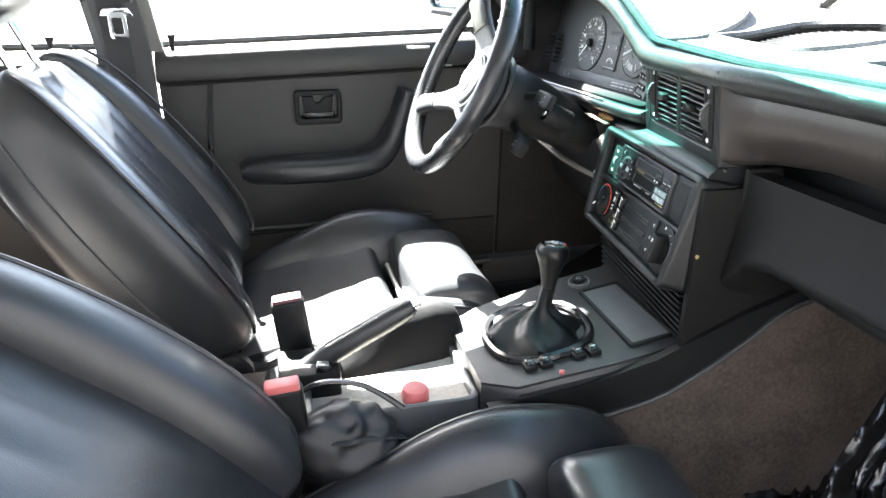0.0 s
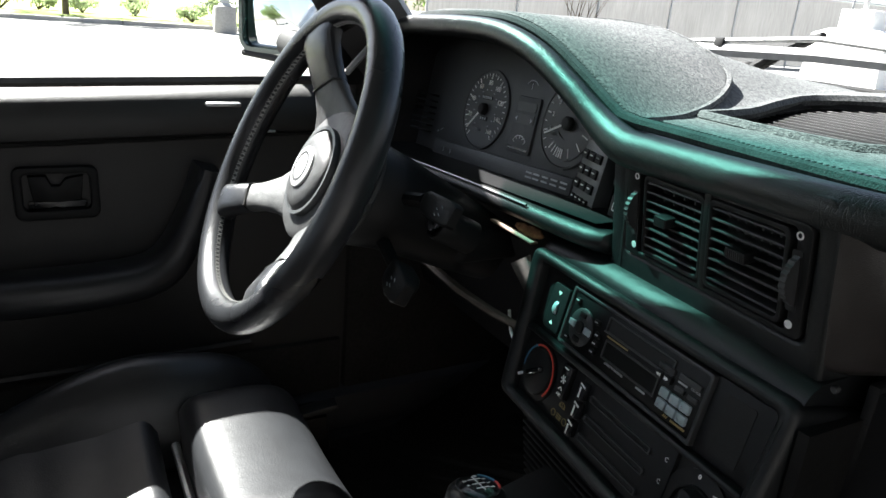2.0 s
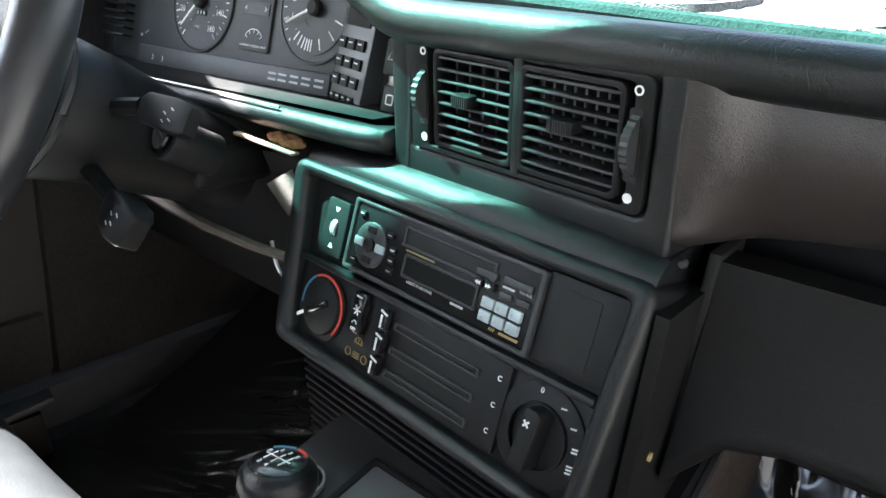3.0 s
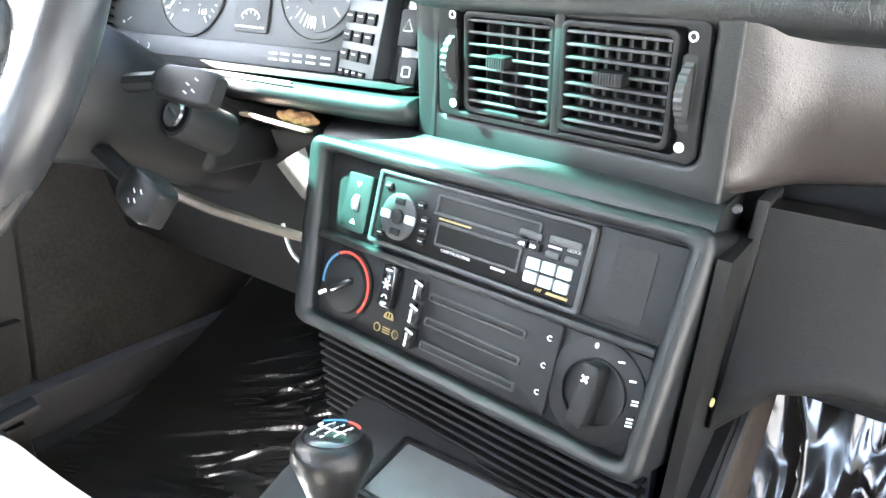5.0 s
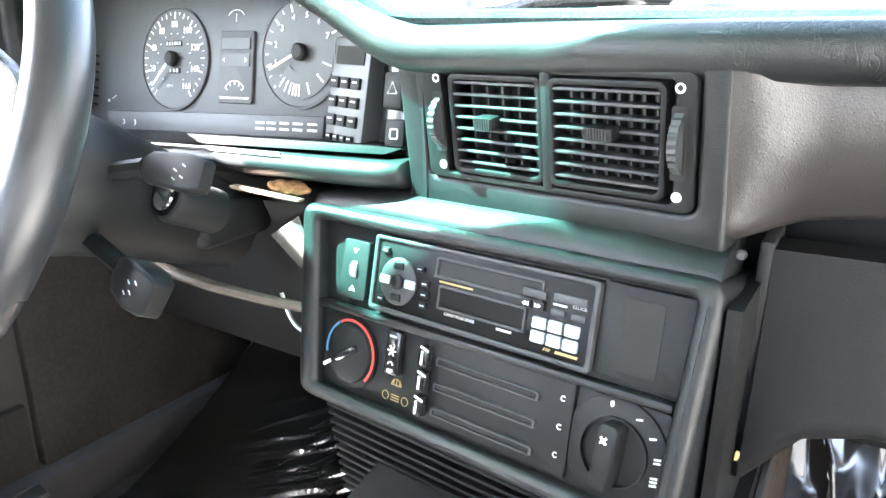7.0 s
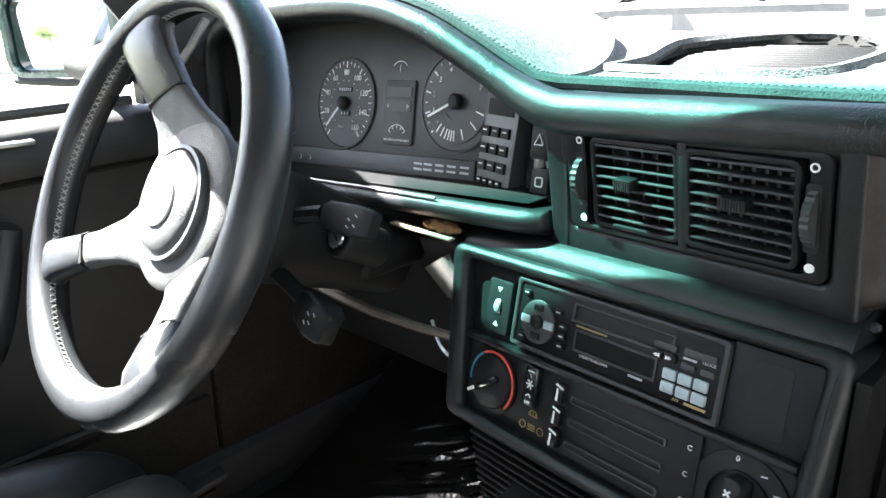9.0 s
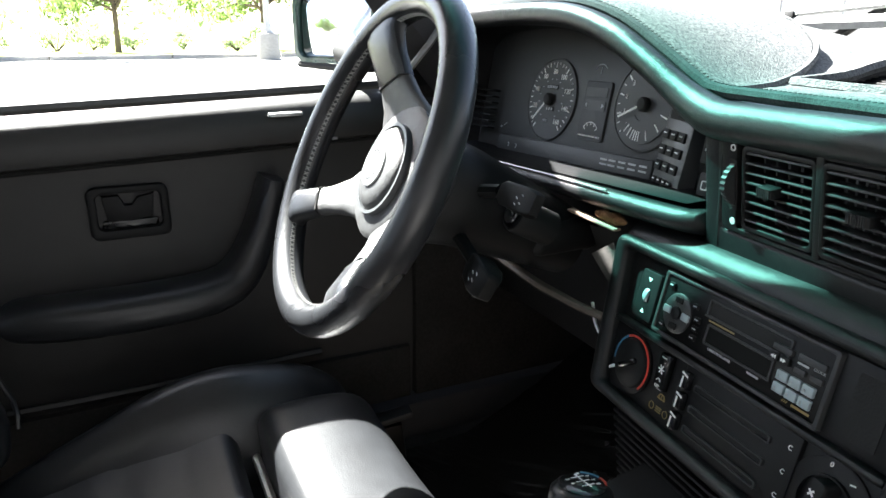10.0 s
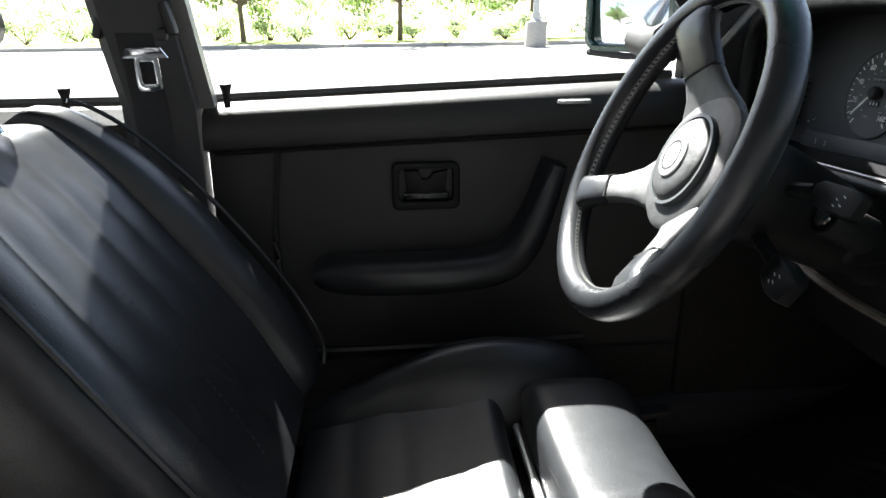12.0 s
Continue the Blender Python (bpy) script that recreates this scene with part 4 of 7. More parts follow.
    for k in (0.42, 0.58) if stitched else ():
        stitch_row([back(0.1 + 0.5 * i / 8, k) + fwd * 0.0015 for i in range(9)], 0.008, 0.0007, s)
    for sg in (1, -1):
        path = [(0.0, 0.03, 0.05, 0.2), (0.04, 0.044, 0.075, 0.208), (0.13, 0.05, 0.086, 0.212), (0.24, 0.05, 0.085, 0.209), (0.345, 0.048, 0.078, 0.198), (0.43, 0.044, 0.066, 0.18), (0.482, 0.037, 0.05, 0.16), (tall, 0.022, 0.03, 0.142)]
        pts = curve_points([(a, r, q) for a, r, q, w in path], 3)
        ws_ = curve_points([(w, 0, 0) for a, r, q, w in path], 3)
        rings = [superring(base + lean * p.x + Vector((0, sg * w.x, 0)) + fwd * (-0.012 if sg * side > 0 else 0.0), (0, 1, 0), fwd, p.y, p.z, 0.6) for p, w in zip(pts, ws_)]
        b = part("back_bolster", loft(rings), LEATHER, s, smooth=80)
        part("piping", tube([base + lean * p.x + Vector((0, sg * (w.x + 0.62 * p.y), 0)) + fwd * (0.985 * p.z - 0.002) for p, w in zip(pts[1:-2], ws_[1:-2])], 0.0032, 6), LEATHER, b, "raised leather piping")
        part("side_seam", tube([base + lean * p.x + Vector((0, sg * (w.x + 0.985 * p.y), 0)) - fwd * (0.25 * p.z) for p, w in zip(pts[1:-2], ws_[1:-2])], 0.0022, 6), PLASTIC_GREY, b)
    shell_rings = [[base + lean * a + Vector((0, sg * w, 0)) - fwd * d for sg, d in ((-1, 0.03), (-0.92, 0.1), (0.92, 0.1), (1, 0.03))] for a, w in ((-0.02, 0.2), (0.18, 0.215), (0.36, 0.19), (0.47, 0.16))]
    part("back_shell", loft(shell_rings), PLASTIC, s)
    # headrest on two posts
    top = base + lean * tall
    for y in (-0.06, 0.06):
        part("headrest_post", tube([top + Vector((0, y, 0)) - fwd * 0.0 - lean * 0.05, top + Vector((0, y, 0)) + fwd * 0.03 + lean * 0.1], 0.006, 10), CHROME, s, "chrome post")
    hc = top + lean * 0.135 + fwd * 0.04
    rings = [superring(hc + Vector((0, y, 0)), lean, fwd, 0.078 * k, 0.042 * k, 0.6, 20) for y, k in ((-0.132, 0.55), (-0.125, 0.82), (-0.105, 0.97), (-0.05, 1.0), (0.05, 1.0), (0.105, 0.97), (0.125, 0.82), (0.132, 0.55))]
    part("headrest", loft(rings), LEATHER, s, smooth=70)
    part("recliner_cover", lathe([(0.035, 0), (0.035, 0.015), (0.028, 0.02), (0, 0.02)], pose(dx - 0.45, yc + side * -0.235, 0.44, 90 * side, 0, 0), 20), PLASTIC, s)


sport_seat(0.365, 1, "black leather sport seat behind the wheel, partly sunlit", 0.0, True, 0.02)
sport_seat(-0.388, -1, "black leather sport seat on the passenger side, leaned back", 0.058, False, 0.022, 0.47)


def rear_bench():
    b = thing("rear_bench", "dark leather rear bench seat", "seat", (-1.45, 0, 0.3))
    part("cushion", box((0.5, 1.3, 0.2), Matrix.Translation((-1.38, 0, 0.4)), 0.06, 4), LEATHER, b)
    part("backrest", box((0.16, 1.3, 0.55), pose(-1.66, 0, 0.7, 0, -22, 0), 0.06, 4), LEATHER, b)


rear_bench()


# ---- belts and buckles ----
def buckle(x, y, z, lean, label, thick=1.0):
    b = thing("seat_belt_buckle", label, "buckle", (x, y, 0.45), "seat belt buckles")
    m = pose(x, y, z, 0, lean, 0)
    part("housing", box((0.048, 0.026, 0.10), m @ Matrix.Translation((0, 0, -0.052)), 0.006, 3), PLASTIC, b)
    part("release_button", box((0.042, 0.022, 0.012 * thick), m @ Matrix.Translation((0, 0, 0.0)), 0.003), MAUVE if thick < 1 else RED, b, "faded red release button")
    part("stalk", tube([m @ Vector((0, 0, -0.1)), m @ Vector((0.01, 0, -0.16))], 0.012, 8), PLASTIC, b)


buckle(-0.357, 0.068, 0.59, -6, "black buckle with dull red button by the driver seat", 0.6)
buckle(-0.373, -0.13, 0.572, -4, "black buckle with bright red button by the passenger seat")


def driver_belt():
    b = thing("seat_belt", "black seat belt hanging on the door pillar with chrome tongue", "seat belt", (-0.64, 0.67, 0.95))
    top = Vector((-0.635, 0.662, 0.97))
    part("guide", many([box((0.085, 0.02, 0.018), pose(*top, 0, 4, 0), 0.006), box((0.012, 0.022, 0.04), pose(top.x - 0.045, top.y, top.z + 0.012, 0, 18, 0), 0.005), box((0.012, 0.022, 0.045), pose(top.x + 0.045, top.y, top.z + 0.018, 0, -14, 0), 0.005)]), PLASTIC_GREY, b, "grey plastic belt guide")
    part("webbing", loft([[(x - 0.024, y, z), (x + 0.024, y, z), (x + 0.024, y + 0.0015, z), (x - 0.024, y + 0.0015, z)] for x, y, z in ((top.x, top.y - 0.012, top.z), (-0.632, 0.668, 0.88), (-0.63, 0.675, 0.6), (-0.63, 0.68, 0.32))]), BELT, b)
    t = pose(-0.624, 0.655, 0.918, 8, 0, 0) @ Matrix.Rotation(radians(90), 4, "X")
    part("tongue", frame_slab(rounded(0.034, 0.05, 0.007), rounded(0.018, 0.03, 0.003), -0.001, 0.002, t, 0.0006), CHROME, b, "chrome belt tongue")
    part("tongue_grip", slab([(-0.03, 0.02), (0.03, 0.02), (0.022, 0.034), (-0.022, 0.034)], -0.003, 0.004, t, 0.001), CHROME, b)


driver_belt()


# ---- dashboard ----
MS = basis((0.180, 0.0425, 0.7805), (-0.131, -0.991, 0.036), (0.245, 0, 1))
MV = basis((0.1945, -0.0285, 0.8715), (-0.14, -0.99, 0.018), (-0.13, 0, 1))
MC = basis((0.273, 0.352, 0.893), (0, -1, 0.03), (0.2, 0, 1))
LIP = curve_points([(0.225, 0.655, 0.86), (0.222, 0.65, 0.93), (0.216, 0.625, 0.975), (0.212, 0.575, 0.994), (0.208, 0.50, 0.999), (0.206, 0.40, 1.002), (0.205, 0.315, 0.999), (0.205, 0.245, 0.983), (0.204, 0.183, 0.956), (0.203, 0.13, 0.930), (0.199, 0.092, 0.918), (0.196, 0.055, 0.917), (0.188, -0.016, 0.919), (0.178, -0.11, 0.921), (0.18, -0.165, 0.922), (0.205, -0.32, 0.924), (0.25, -0.66, 0.926)], 5)


def lip_at(y):
    pts = LIP[8:]
    for a, b in zip(pts, pts[1:]):
        if b.y <= y <= a.y:
            return a.lerp(b, (a.y - y) / max(a.y - b.y, 1e-6))
    return pts[-1] if y < 0 else pts[0]


dash = thing("dashboard", "black vinyl dashboard with hooded gauges, partly sunlit", "dashboard", (0.3, 0, 0.7))
part("front_lip", tube(LIP, [0.0165 - 0.0035 * min(1, max(0, (p.y - 0.1) / 0.06)) for p in LIP], 12, flat=1.0), VINYL_CREASED, dash, "rounded vinyl edge", smooth=80)


def hump(x, y):
    """Height of the dash top."""
    low = 0.936 + 0.095 * min(max(x - 0.31, 0), 0.3)
    l = lip_at(min(max(y, -0.6), 0.62))
    rise = max(0.0, l.z + 0.012 - low)
    fade = 1 - min(max((x - 0.40) / 0.22, 0), 1) ** 2 * 0.75
    edge = max(0.0, (y - 0.5) / 0.14) ** 2 * 0.02
    return low + rise * fade - edge


def top_skin(u, v):
    y = 0.64 - 1.28 * v
    x0 = lip_at(y).x + 0.004
    wy = min(abs(y) / 0.665, 1)
    x1 = 0.27 + 0.46 * (1 - wy ** 2.4) - 0.015
    x = x0 + max(x1 - x0, 0.02) * u
    return (x, y, hump(x, y) - 0.006)


WELLS = [[(0.316 + dx, 0.118 + dy), (0.312 + dx, 0.03 + dy), (0.318 + dx, -0.045 + dy), (0.36 + dx, -0.07 + dy), (0.45 + dx, -0.075 + dy), (0.545 + dx, -0.04 + dy), (0.575 + dx, 0.02 + dy), (0.565 + dx, 0.07 + dy), (0.5 + dx, 0.13 + dy), (0.44 + dx, 0.128 + dy), (0.37 + dx, 0.11 + dy)] for dx, dy in ((0, 0), (-0.01, -0.3))]
skin = grid(top_skin, 50, 110)
bmesh.ops.delete(skin, geom=[f for f in skin.faces if any(ray_in(w, f.calc_center_median().x, f.calc_center_median().y) for w in WELLS)], context="FACES")
part("top_skin", skin, VINYL, dash, smooth=70)
# hood wall behind the lip, cluster side
inner = [p for p in LIP if p.y > 0.125]
back_ring = [Vector((0.285 + 0.02 * (p.z - 0.9) / 0.1, 0.36 + (p.y - 0.36) * 0.94, 0.89 + (p.z - 0.89) * 0.86)) for p in inner]
part("hood_lining", loft([[p + Vector((0.004, 0, -0.007)) for p in inner], back_ring], closed=False), PLASTIC, dash, smooth=70)
low0, low1 = [(0.205, y, 0.838 - 0.05 * (y - 0.12)) for y in (0.66, 0.5, 0.36, 0.25, 0.12)], [(0.275, y, 0.84 - 0.05 * (y - 0.12)) for y in (0.64, 0.5, 0.36, 0.25, 0.12)]
part("gauge_ledge", loft([low0, low1], closed=False), PLASTIC, dash)
# satin strip under the gauges, with the padded edge below it
strip = [(0.205, 0.60, 0.804), (0.203, 0.45, 0.812), (0.202, 0.33, 0.818), (0.201, 0.22, 0.822), (0.2005, 0.13, 0.8258), (0.209, 0.103, 0.8265)]
edge_profile = [(0.055, -0.006), (0.055, 0.003), (0.02, 0.006), (0.003, 0.0075), (-0.006, 0.004), (-0.009, -0.003), (-0.006, -0.010), (0.003, -0.015), (0.03, -0.018)]
part("lower_edge", loft([[p + Vector((a, 0, b)) for a, b in edge_profile] for p in curve_points(strip, 5)]), VINYL, dash, "rounded padded lower edge", smooth=70)
part("trim_strip", tube([Vector(p) + Vector((-0.006, 0, 0.0075)) for p in strip[:4]], 0.0016, 6), SATIN, dash, "thin satin metal strip")
# vent panel with its opening
o, i = rounded(0.237, 0.130, 0.012, cx=-0.0085, cy=-0.005), rounded(0.198, 0.0825, 0.007, cx=-0.006, cy=0.0005)
part("vent_panel", frame_slab(o, i, -0.05, 0.012, MV, 0.004, 3), VINYL, dash)
# passenger side: padded upper face, brownish, and the glove box lid below
PW = MV.to_3x3() @ Vector((0, 0, 1))
PO = MV @ Vector((0, 0, 0.012))


def panel_x(y, z):
    """The face of the vent panel, carried on sideways."""
    return PO.x - (PW.y * (y - PO.y) + PW.z * (z - PO.z)) / PW.x


def pass_face(u, v):
    y = -0.124 - 0.54 * u ** 1.4
    z = 0.812 + 0.02 * min(1, u * 3) + (lip_at(y).z - 0.812 - 0.02 * min(1, u * 3)) * v
    s = min(1, max(0, (-0.131 - y) / 0.045))
    s = s * s * (3 - 2 * s)
    back = lip_at(y).x - 0.012 * math.sin(math.pi * min(1, v * 1.15)) + 0.042 * (1 - v) ** 1.6
    return ((panel_x(y, z) + 0.001) * (1 - s) + back * s + (0.012 * (1 - v * 12) ** 2 if v < 1 / 12 else 0), y, z)
part("upright", loft([[(panel_x(y0, z) + 0.012, y0 + 0.002, z), (panel_x(y0, z) + 0.002, y0, z), (panel_x(y0, z) - 0.0006, y0 - 0.008, z), (panel_x(y1, z) - 0.0006, y1, z), (panel_x(y1, z) + 0.004, y1 - 0.004, z), (0.25, y1, z), (0.25, y0, z)] for z, y0, y1 in ((0.806, 0.1, 0.08), (0.82, 0.094, 0.079), (0.85, 0.0905, 0.078), (0.895, 0.094, 0.076), (0.918, 0.112, 0.07))]), VINYL, dash, smooth=50)
part("passenger_pad", grid(pass_face, 40, 24, (0.03, 0, 0)), VINYL_BROWN, dash, "brownish padded face", smooth=70)
gl = part("glove_box", grid(lambda u, v: (0.205 + 0.05 * u - 0.02 * (1 - v) ** 2 + (0.06 * (1 - v * 6) ** 2 if v < 1 / 6 else 0), -0.161 - 0.50 * u, 0.811 - (0.116 + 0.055 * max(0, 1 - u * 9) ** 2) * (1 - v)), 16, 18, (0.03, 0, 0)), GLOVE_BLACK, dash, "plain black glove box lid", smooth=60)
part("glove_gap", box((0.05, 0.008, 0.16), Matrix.Translation((0.229, -0.157, 0.735)), 0.002), RUBBER, dash)
part("glove_stud", lathe([(0.003, 0), (0.003, 0.002), (0.002, 0.0035), (0, 0.0035)], pose(0.181, -0.147, 0.812, 0, -90, 0), 12), PLASTIC_GREY, dash)
part("under_shelf", box((0.36, 0.5, 0.015), pose(0.43, -0.41, 0.675, 0, 3, 0), 0.004), PLASTIC, dash)
# knee side of the driver
part("knee_panel", grid(lambda u, v: (0.235 + 0.08 * (1 - v), 0.66 - 0.47 * u, 0.56 + 0.235 * v), 8, 6, (0.015, 0, 0)), DASH_DARK, dash)
part("inner_block", box((0.36, 1.3, 0.22), Matrix.Translation((0.47, 0, 0.80)), 0.02), PLASTIC, dash)


def torn_edge():
    f = thing("torn_dash_panel", "broken lower dash panel with orange foam showing", "panel", (0.2, 0.2, 0.79))
    def lump(u, v):
        a, t = 2 * math.pi * u, math.pi * v
        p = Vector((0.007 * math.cos(a) * math.sin(t), 0.025 * math.cos(t), 0.006 * math.sin(a) * math.sin(t)))
        return Vector((0.205, 0.222, 0.7995)) + p + noise.noise_vector(p * 170 + Vector((3, 1, 0))) * 0.0035 * math.sin(t)
    bm = grid(lump, 28, 30)
    bmesh.ops.remove_doubles(bm, verts=bm.verts, dist=1e-6)
    part("foam", bm, FOAM, f, "crumbling orange foam")
    part("panel_edge", box((0.010, 0.082, 0.003), pose(0.199, 0.244, 0.7925, 1.5, 0, 0), 0.001), TAN, f, "bare tan edge")
    part("torn_lining", loft([[(0.2, 0.243, 0.754), (0.2, 0.208, 0.777)], [(0.205, 0.216, 0.728), (0.205, 0.19, 0.72)]], closed=False), LINING, f, "pale torn lining")
    part("knee_flap", loft([[(0.2, 0.25, 0.785), (0.2, 0.15, 0.79)], [(0.235, 0.24, 0.69), (0.235, 0.14, 0.69)]], closed=False), DASH_DARK, f)
    part("bracket", tube([(0.16, 0.45, 0.722), (0.16, 0.335, 0.7135), (0.16, 0.279, 0.711), (0.166, 0.22, 0.709), (0.19, 0.16, 0.70)], [0.0062, 0.0062, 0.006, 0.0055, 0.005], 8, flat=0.8), BRACKET, f, "tan bracket strip")
    part("loose_wire", tube(curve_points([(0.2, 0.235, 0.70), (0.195, 0.215, 0.675), (0.2, 0.18, 0.665), (0.205, 0.15, 0.675)], 6), 0.002, 6), STEEL, f)


torn_edge()


# ---- instrument cluster ----
def gauge_number(r, deg, text, size, m, cx, cy):
    a = radians(deg)
    return words(text, size, m @ flat(cx + r * math.cos(a), cy + r * math.sin(a), 0.0012))


def cluster():
    c = thing("instrument_cluster", "dark instrument cluster with two round gauges and white scales", "gauges", MC.translation)
    body = [(-0.27, -0.07), (0.235, -0.07), (0.235, 0.03), (0.15, 0.065), (0.05, 0.1), (-0.27, 0.1)]
    part("face_panel", slab(body, -0.02, 0.0, MC, 0.002), PLASTIC_GREY, c)
    part("warning_strip", slab([(-0.2, -0.074), (0.125, -0.068), (0.125, -0.045), (-0.2, -0.051)], 0.0, 0.006, MC, 0.002), PLASTIC_GREY, c, "grey warning lamp strip")
    for k, (u, w) in enumerate(((0.045, 0.012), (0.06, 0.012), (0.077, 0.012), (0.094, 0.012), (0.112, 0.012))):
        part("warning_mark", many([box((w, 0.0022, 0.0006), MC @ flat(u, -0.057 + 0.02 * (u - 0.05) + d, 0.0064), 0) for d in (0.0028, -0.0028)]), PRINT_DIM, c)
    for u in (-0.17, -0.15):
        part("lamp_symbol", ring_arc(0.002, 0.0032, -90, 90, 0, 0.0005, MC @ flat(u, -0.063, 0.006), 8), PRINT_DIM, c)
    for nm, cx, cy, r in (("speedometer", -0.091, 0.006, 0.052), ("rev_counter", 0.090, 0.012, 0.050)):
        g = part(nm, lathe([(r + 0.002, 0.0), (r + 0.002, 0.0025), (r, 0.003), (r - 0.001, 0.002), (0.0, 0.002)], MC @ flat(cx, cy, 0.0), 40), GAUGE, c)
        mz = MC @ flat(0, 0, 0.0025)
        ticks = []
        if nm == "speedometer":
            for k in range(33):
                d = 232 - 284 * k / 32
                a = radians(d)
                ln, wd = (0.007, 0.0016) if k % 4 == 0 else ((0.005, 0.0011) if k % 2 == 0 else (0.003, 0.0008))
                ticks.append(box((ln, wd, 0.0005), mz @ flat(cx + (r - 0.004 - ln / 2) * math.cos(a), cy + (r - 0.004 - ln / 2) * math.sin(a), 0, d), 0))
            part("scale", many(ticks), PRINT, g, "white scale marks")
            part("numbers", many([gauge_number(r - 0.0165, 232 - 284 * k / 8, str(20 * k), 0.0095, MC @ flat(0, 0, 0.0015), cx, cy) for k in range(1, 9)]), PRINT, g, "white numerals")
            part("odometer", box((0.024, 0.0055, 0.0012), mz @ flat(cx, cy + 0.016), 0.0004), LCD, g)
            part("trip_meter", box((0.018, 0.0055, 0.0012), mz @ flat(cx + 0.002, cy - 0.012), 0.0004), LCD, g)
            part("odometer_digits", many([box((0.0022, 0.0036, 0.0004), mz @ flat(cx - 0.01 + 0.004 * k, cy + 0.016, 0.0008), 0) for k in range(6)]), PRINT_DIM, g)
            part("trip_digits", many([box((0.0024, 0.0036, 0.0004), mz @ flat(cx - 0.004 + 0.0055 * k, cy - 0.012, 0.0008), 0) for k in range(3)]), PRINT_DIM, g)
            part("inner_scale", many([box((0.0022, 0.0012, 0.0004), mz @ flat(cx + 0.0265 * math.cos(radians(232 - 284 * k / 13)), cy + 0.0265 * math.sin(radians(232 - 284 * k / 13)), 0, 0), 0) for k in range(14)]), PRINT_DIM, g, "small inner scale")
            part("unit_mark", words("MPH", 0.005, MC @ flat(cx - 0.004, cy - 0.028, 0.003)), PRINT_DIM, g)
            nd = 226
        else:
            for k in range(15):
                d = 225 - 200 * k / 14
                a = radians(d)
                ln, wd = (0.007, 0.0018) if k % 2 == 0 else (0.004, 0.001)
                ticks.append(box((ln, wd, 0.0005), mz @ flat(cx + (r - 0.004 - ln / 2) * math.cos(a), cy + (r - 0.004 - ln / 2) * math.sin(a), 0, d), 0))
            part("scale", many(ticks), PRINT, g, "white scale marks")
            part("numbers", many([gauge_number(r - 0.0165, 225 - 200 * k / 7, str(k), 0.008, MC @ flat(0, 0, 0.0015), cx, cy) for k in range(8)]), PRINT, g, "white numerals")
            # economy scale in a dark crescent
            part("crescent", ring_arc(0.018, 0.043, 222, 350, 0, 0.001, mz @ flat(cx, cy), 20), GAUGE, g)
            part("economy_scale", many([box((0.011, 0.0014, 0.0005), mz @ flat(cx + 0.0345 * math.cos(radians(d)), cy + 0.0345 * math.sin(radians(d)), 0.0012, d), 0) for d in (232, 243, 252, 259, 265, 271, 290, 318, 342)]), PRINT, g)
            nd = 205
        a = radians(nd)
        part("needle", many([box((0.046, 0.0026, 0.0014), mz @ flat(cx + 0.016 * math.cos(a), cy + 0.016 * math.sin(a), 0.005, nd), 0.0005)]), PRINT, g, "pale needle")
        part("needle_cap", lathe([(0.008, 0), (0.008, 0.005), (0.006, 0.007), (0, 0.007)], MC @ flat(cx, cy, 0.003), 18), RUBBER, g)
    MG = MC @ flat(0.016, 0.004, 0.0)
    fu = part("fuel_gauge", slab(rounded(0.048, 0.07, 0.003, cx=-0.012, cy=-0.006), 0.0, 0.003, MG, 0.001), GAUGE, c)
    part("turn_window", slab(rounded(0.04, 0.012, 0.001, cx=-0.012, cy=0.001), 0.003, 0.004, MG, 0.0), PLASTIC_GREY, fu)
    part("warning_window", slab(rounded(0.04, 0.011, 0.001, cx=-0.012, cy=0.0165), 0.003, 0.004, MG, 0.0), PLASTIC_GREY, fu)
    part("turn_arrows", many([slab([(-0.004, 0), (0, 0.003), (0, -0.003)], 0, 0.0004, MG @ flat(-0.026, 0.001, 0.0042), 0), slab([(0.004, 0), (0, -0.003), (0, 0.003)], 0, 0.0004, MG @ flat(0.002, 0.001, 0.0042), 0)]), PRINT_DIM, fu)
    part("fuel_scale", many([ring_arc(0.0155, 0.0165, 35, 145, 0, 0.0004, MG @ flat(-0.012, -0.035, 0.0032), 16)] + [box((0.004, 0.001, 0.0004), MG @ flat(-0.012 + 0.014 * math.cos(radians(d)), -0.035 + 0.014 * math.sin(radians(d)), 0.0034, d), 0) for d in (35, 62, 90, 118, 145)] + [words("UNLEADED GASOLINE ONLY", 0.0032, MG @ flat(-0.012, -0.036, 0.0034))]), PRINT, fu)
    part("temp_gauge", many([ring_arc(0.014, 0.015, 40, 140, 0, 0.0004, MG @ flat(-0.016, 0.035, 0.0008), 14), box((0.001, 0.008, 0.0004), MG @ flat(-0.016, 0.042, 0.0008), 0)]), PRINT_DIM, c)
    part("light_glyphs", many([box((0.004, 0.003, 0.0005), MC @ flat(-0.205, -0.04, 0.001), 0), box((0.008, 0.001, 0.0005), MC @ flat(-0.195, -0.036, 0.001, 30), 0)]), PRINT_DIM, c)
    # fresh-air slats left of the gauges
    for k in range(7):
        part("side_slat", box((0.05, 0.003, 0.012), MC @ flat(-0.245, -0.045 + 0.009 * k, 0.01), 0.001), PLASTIC, c)


cluster()


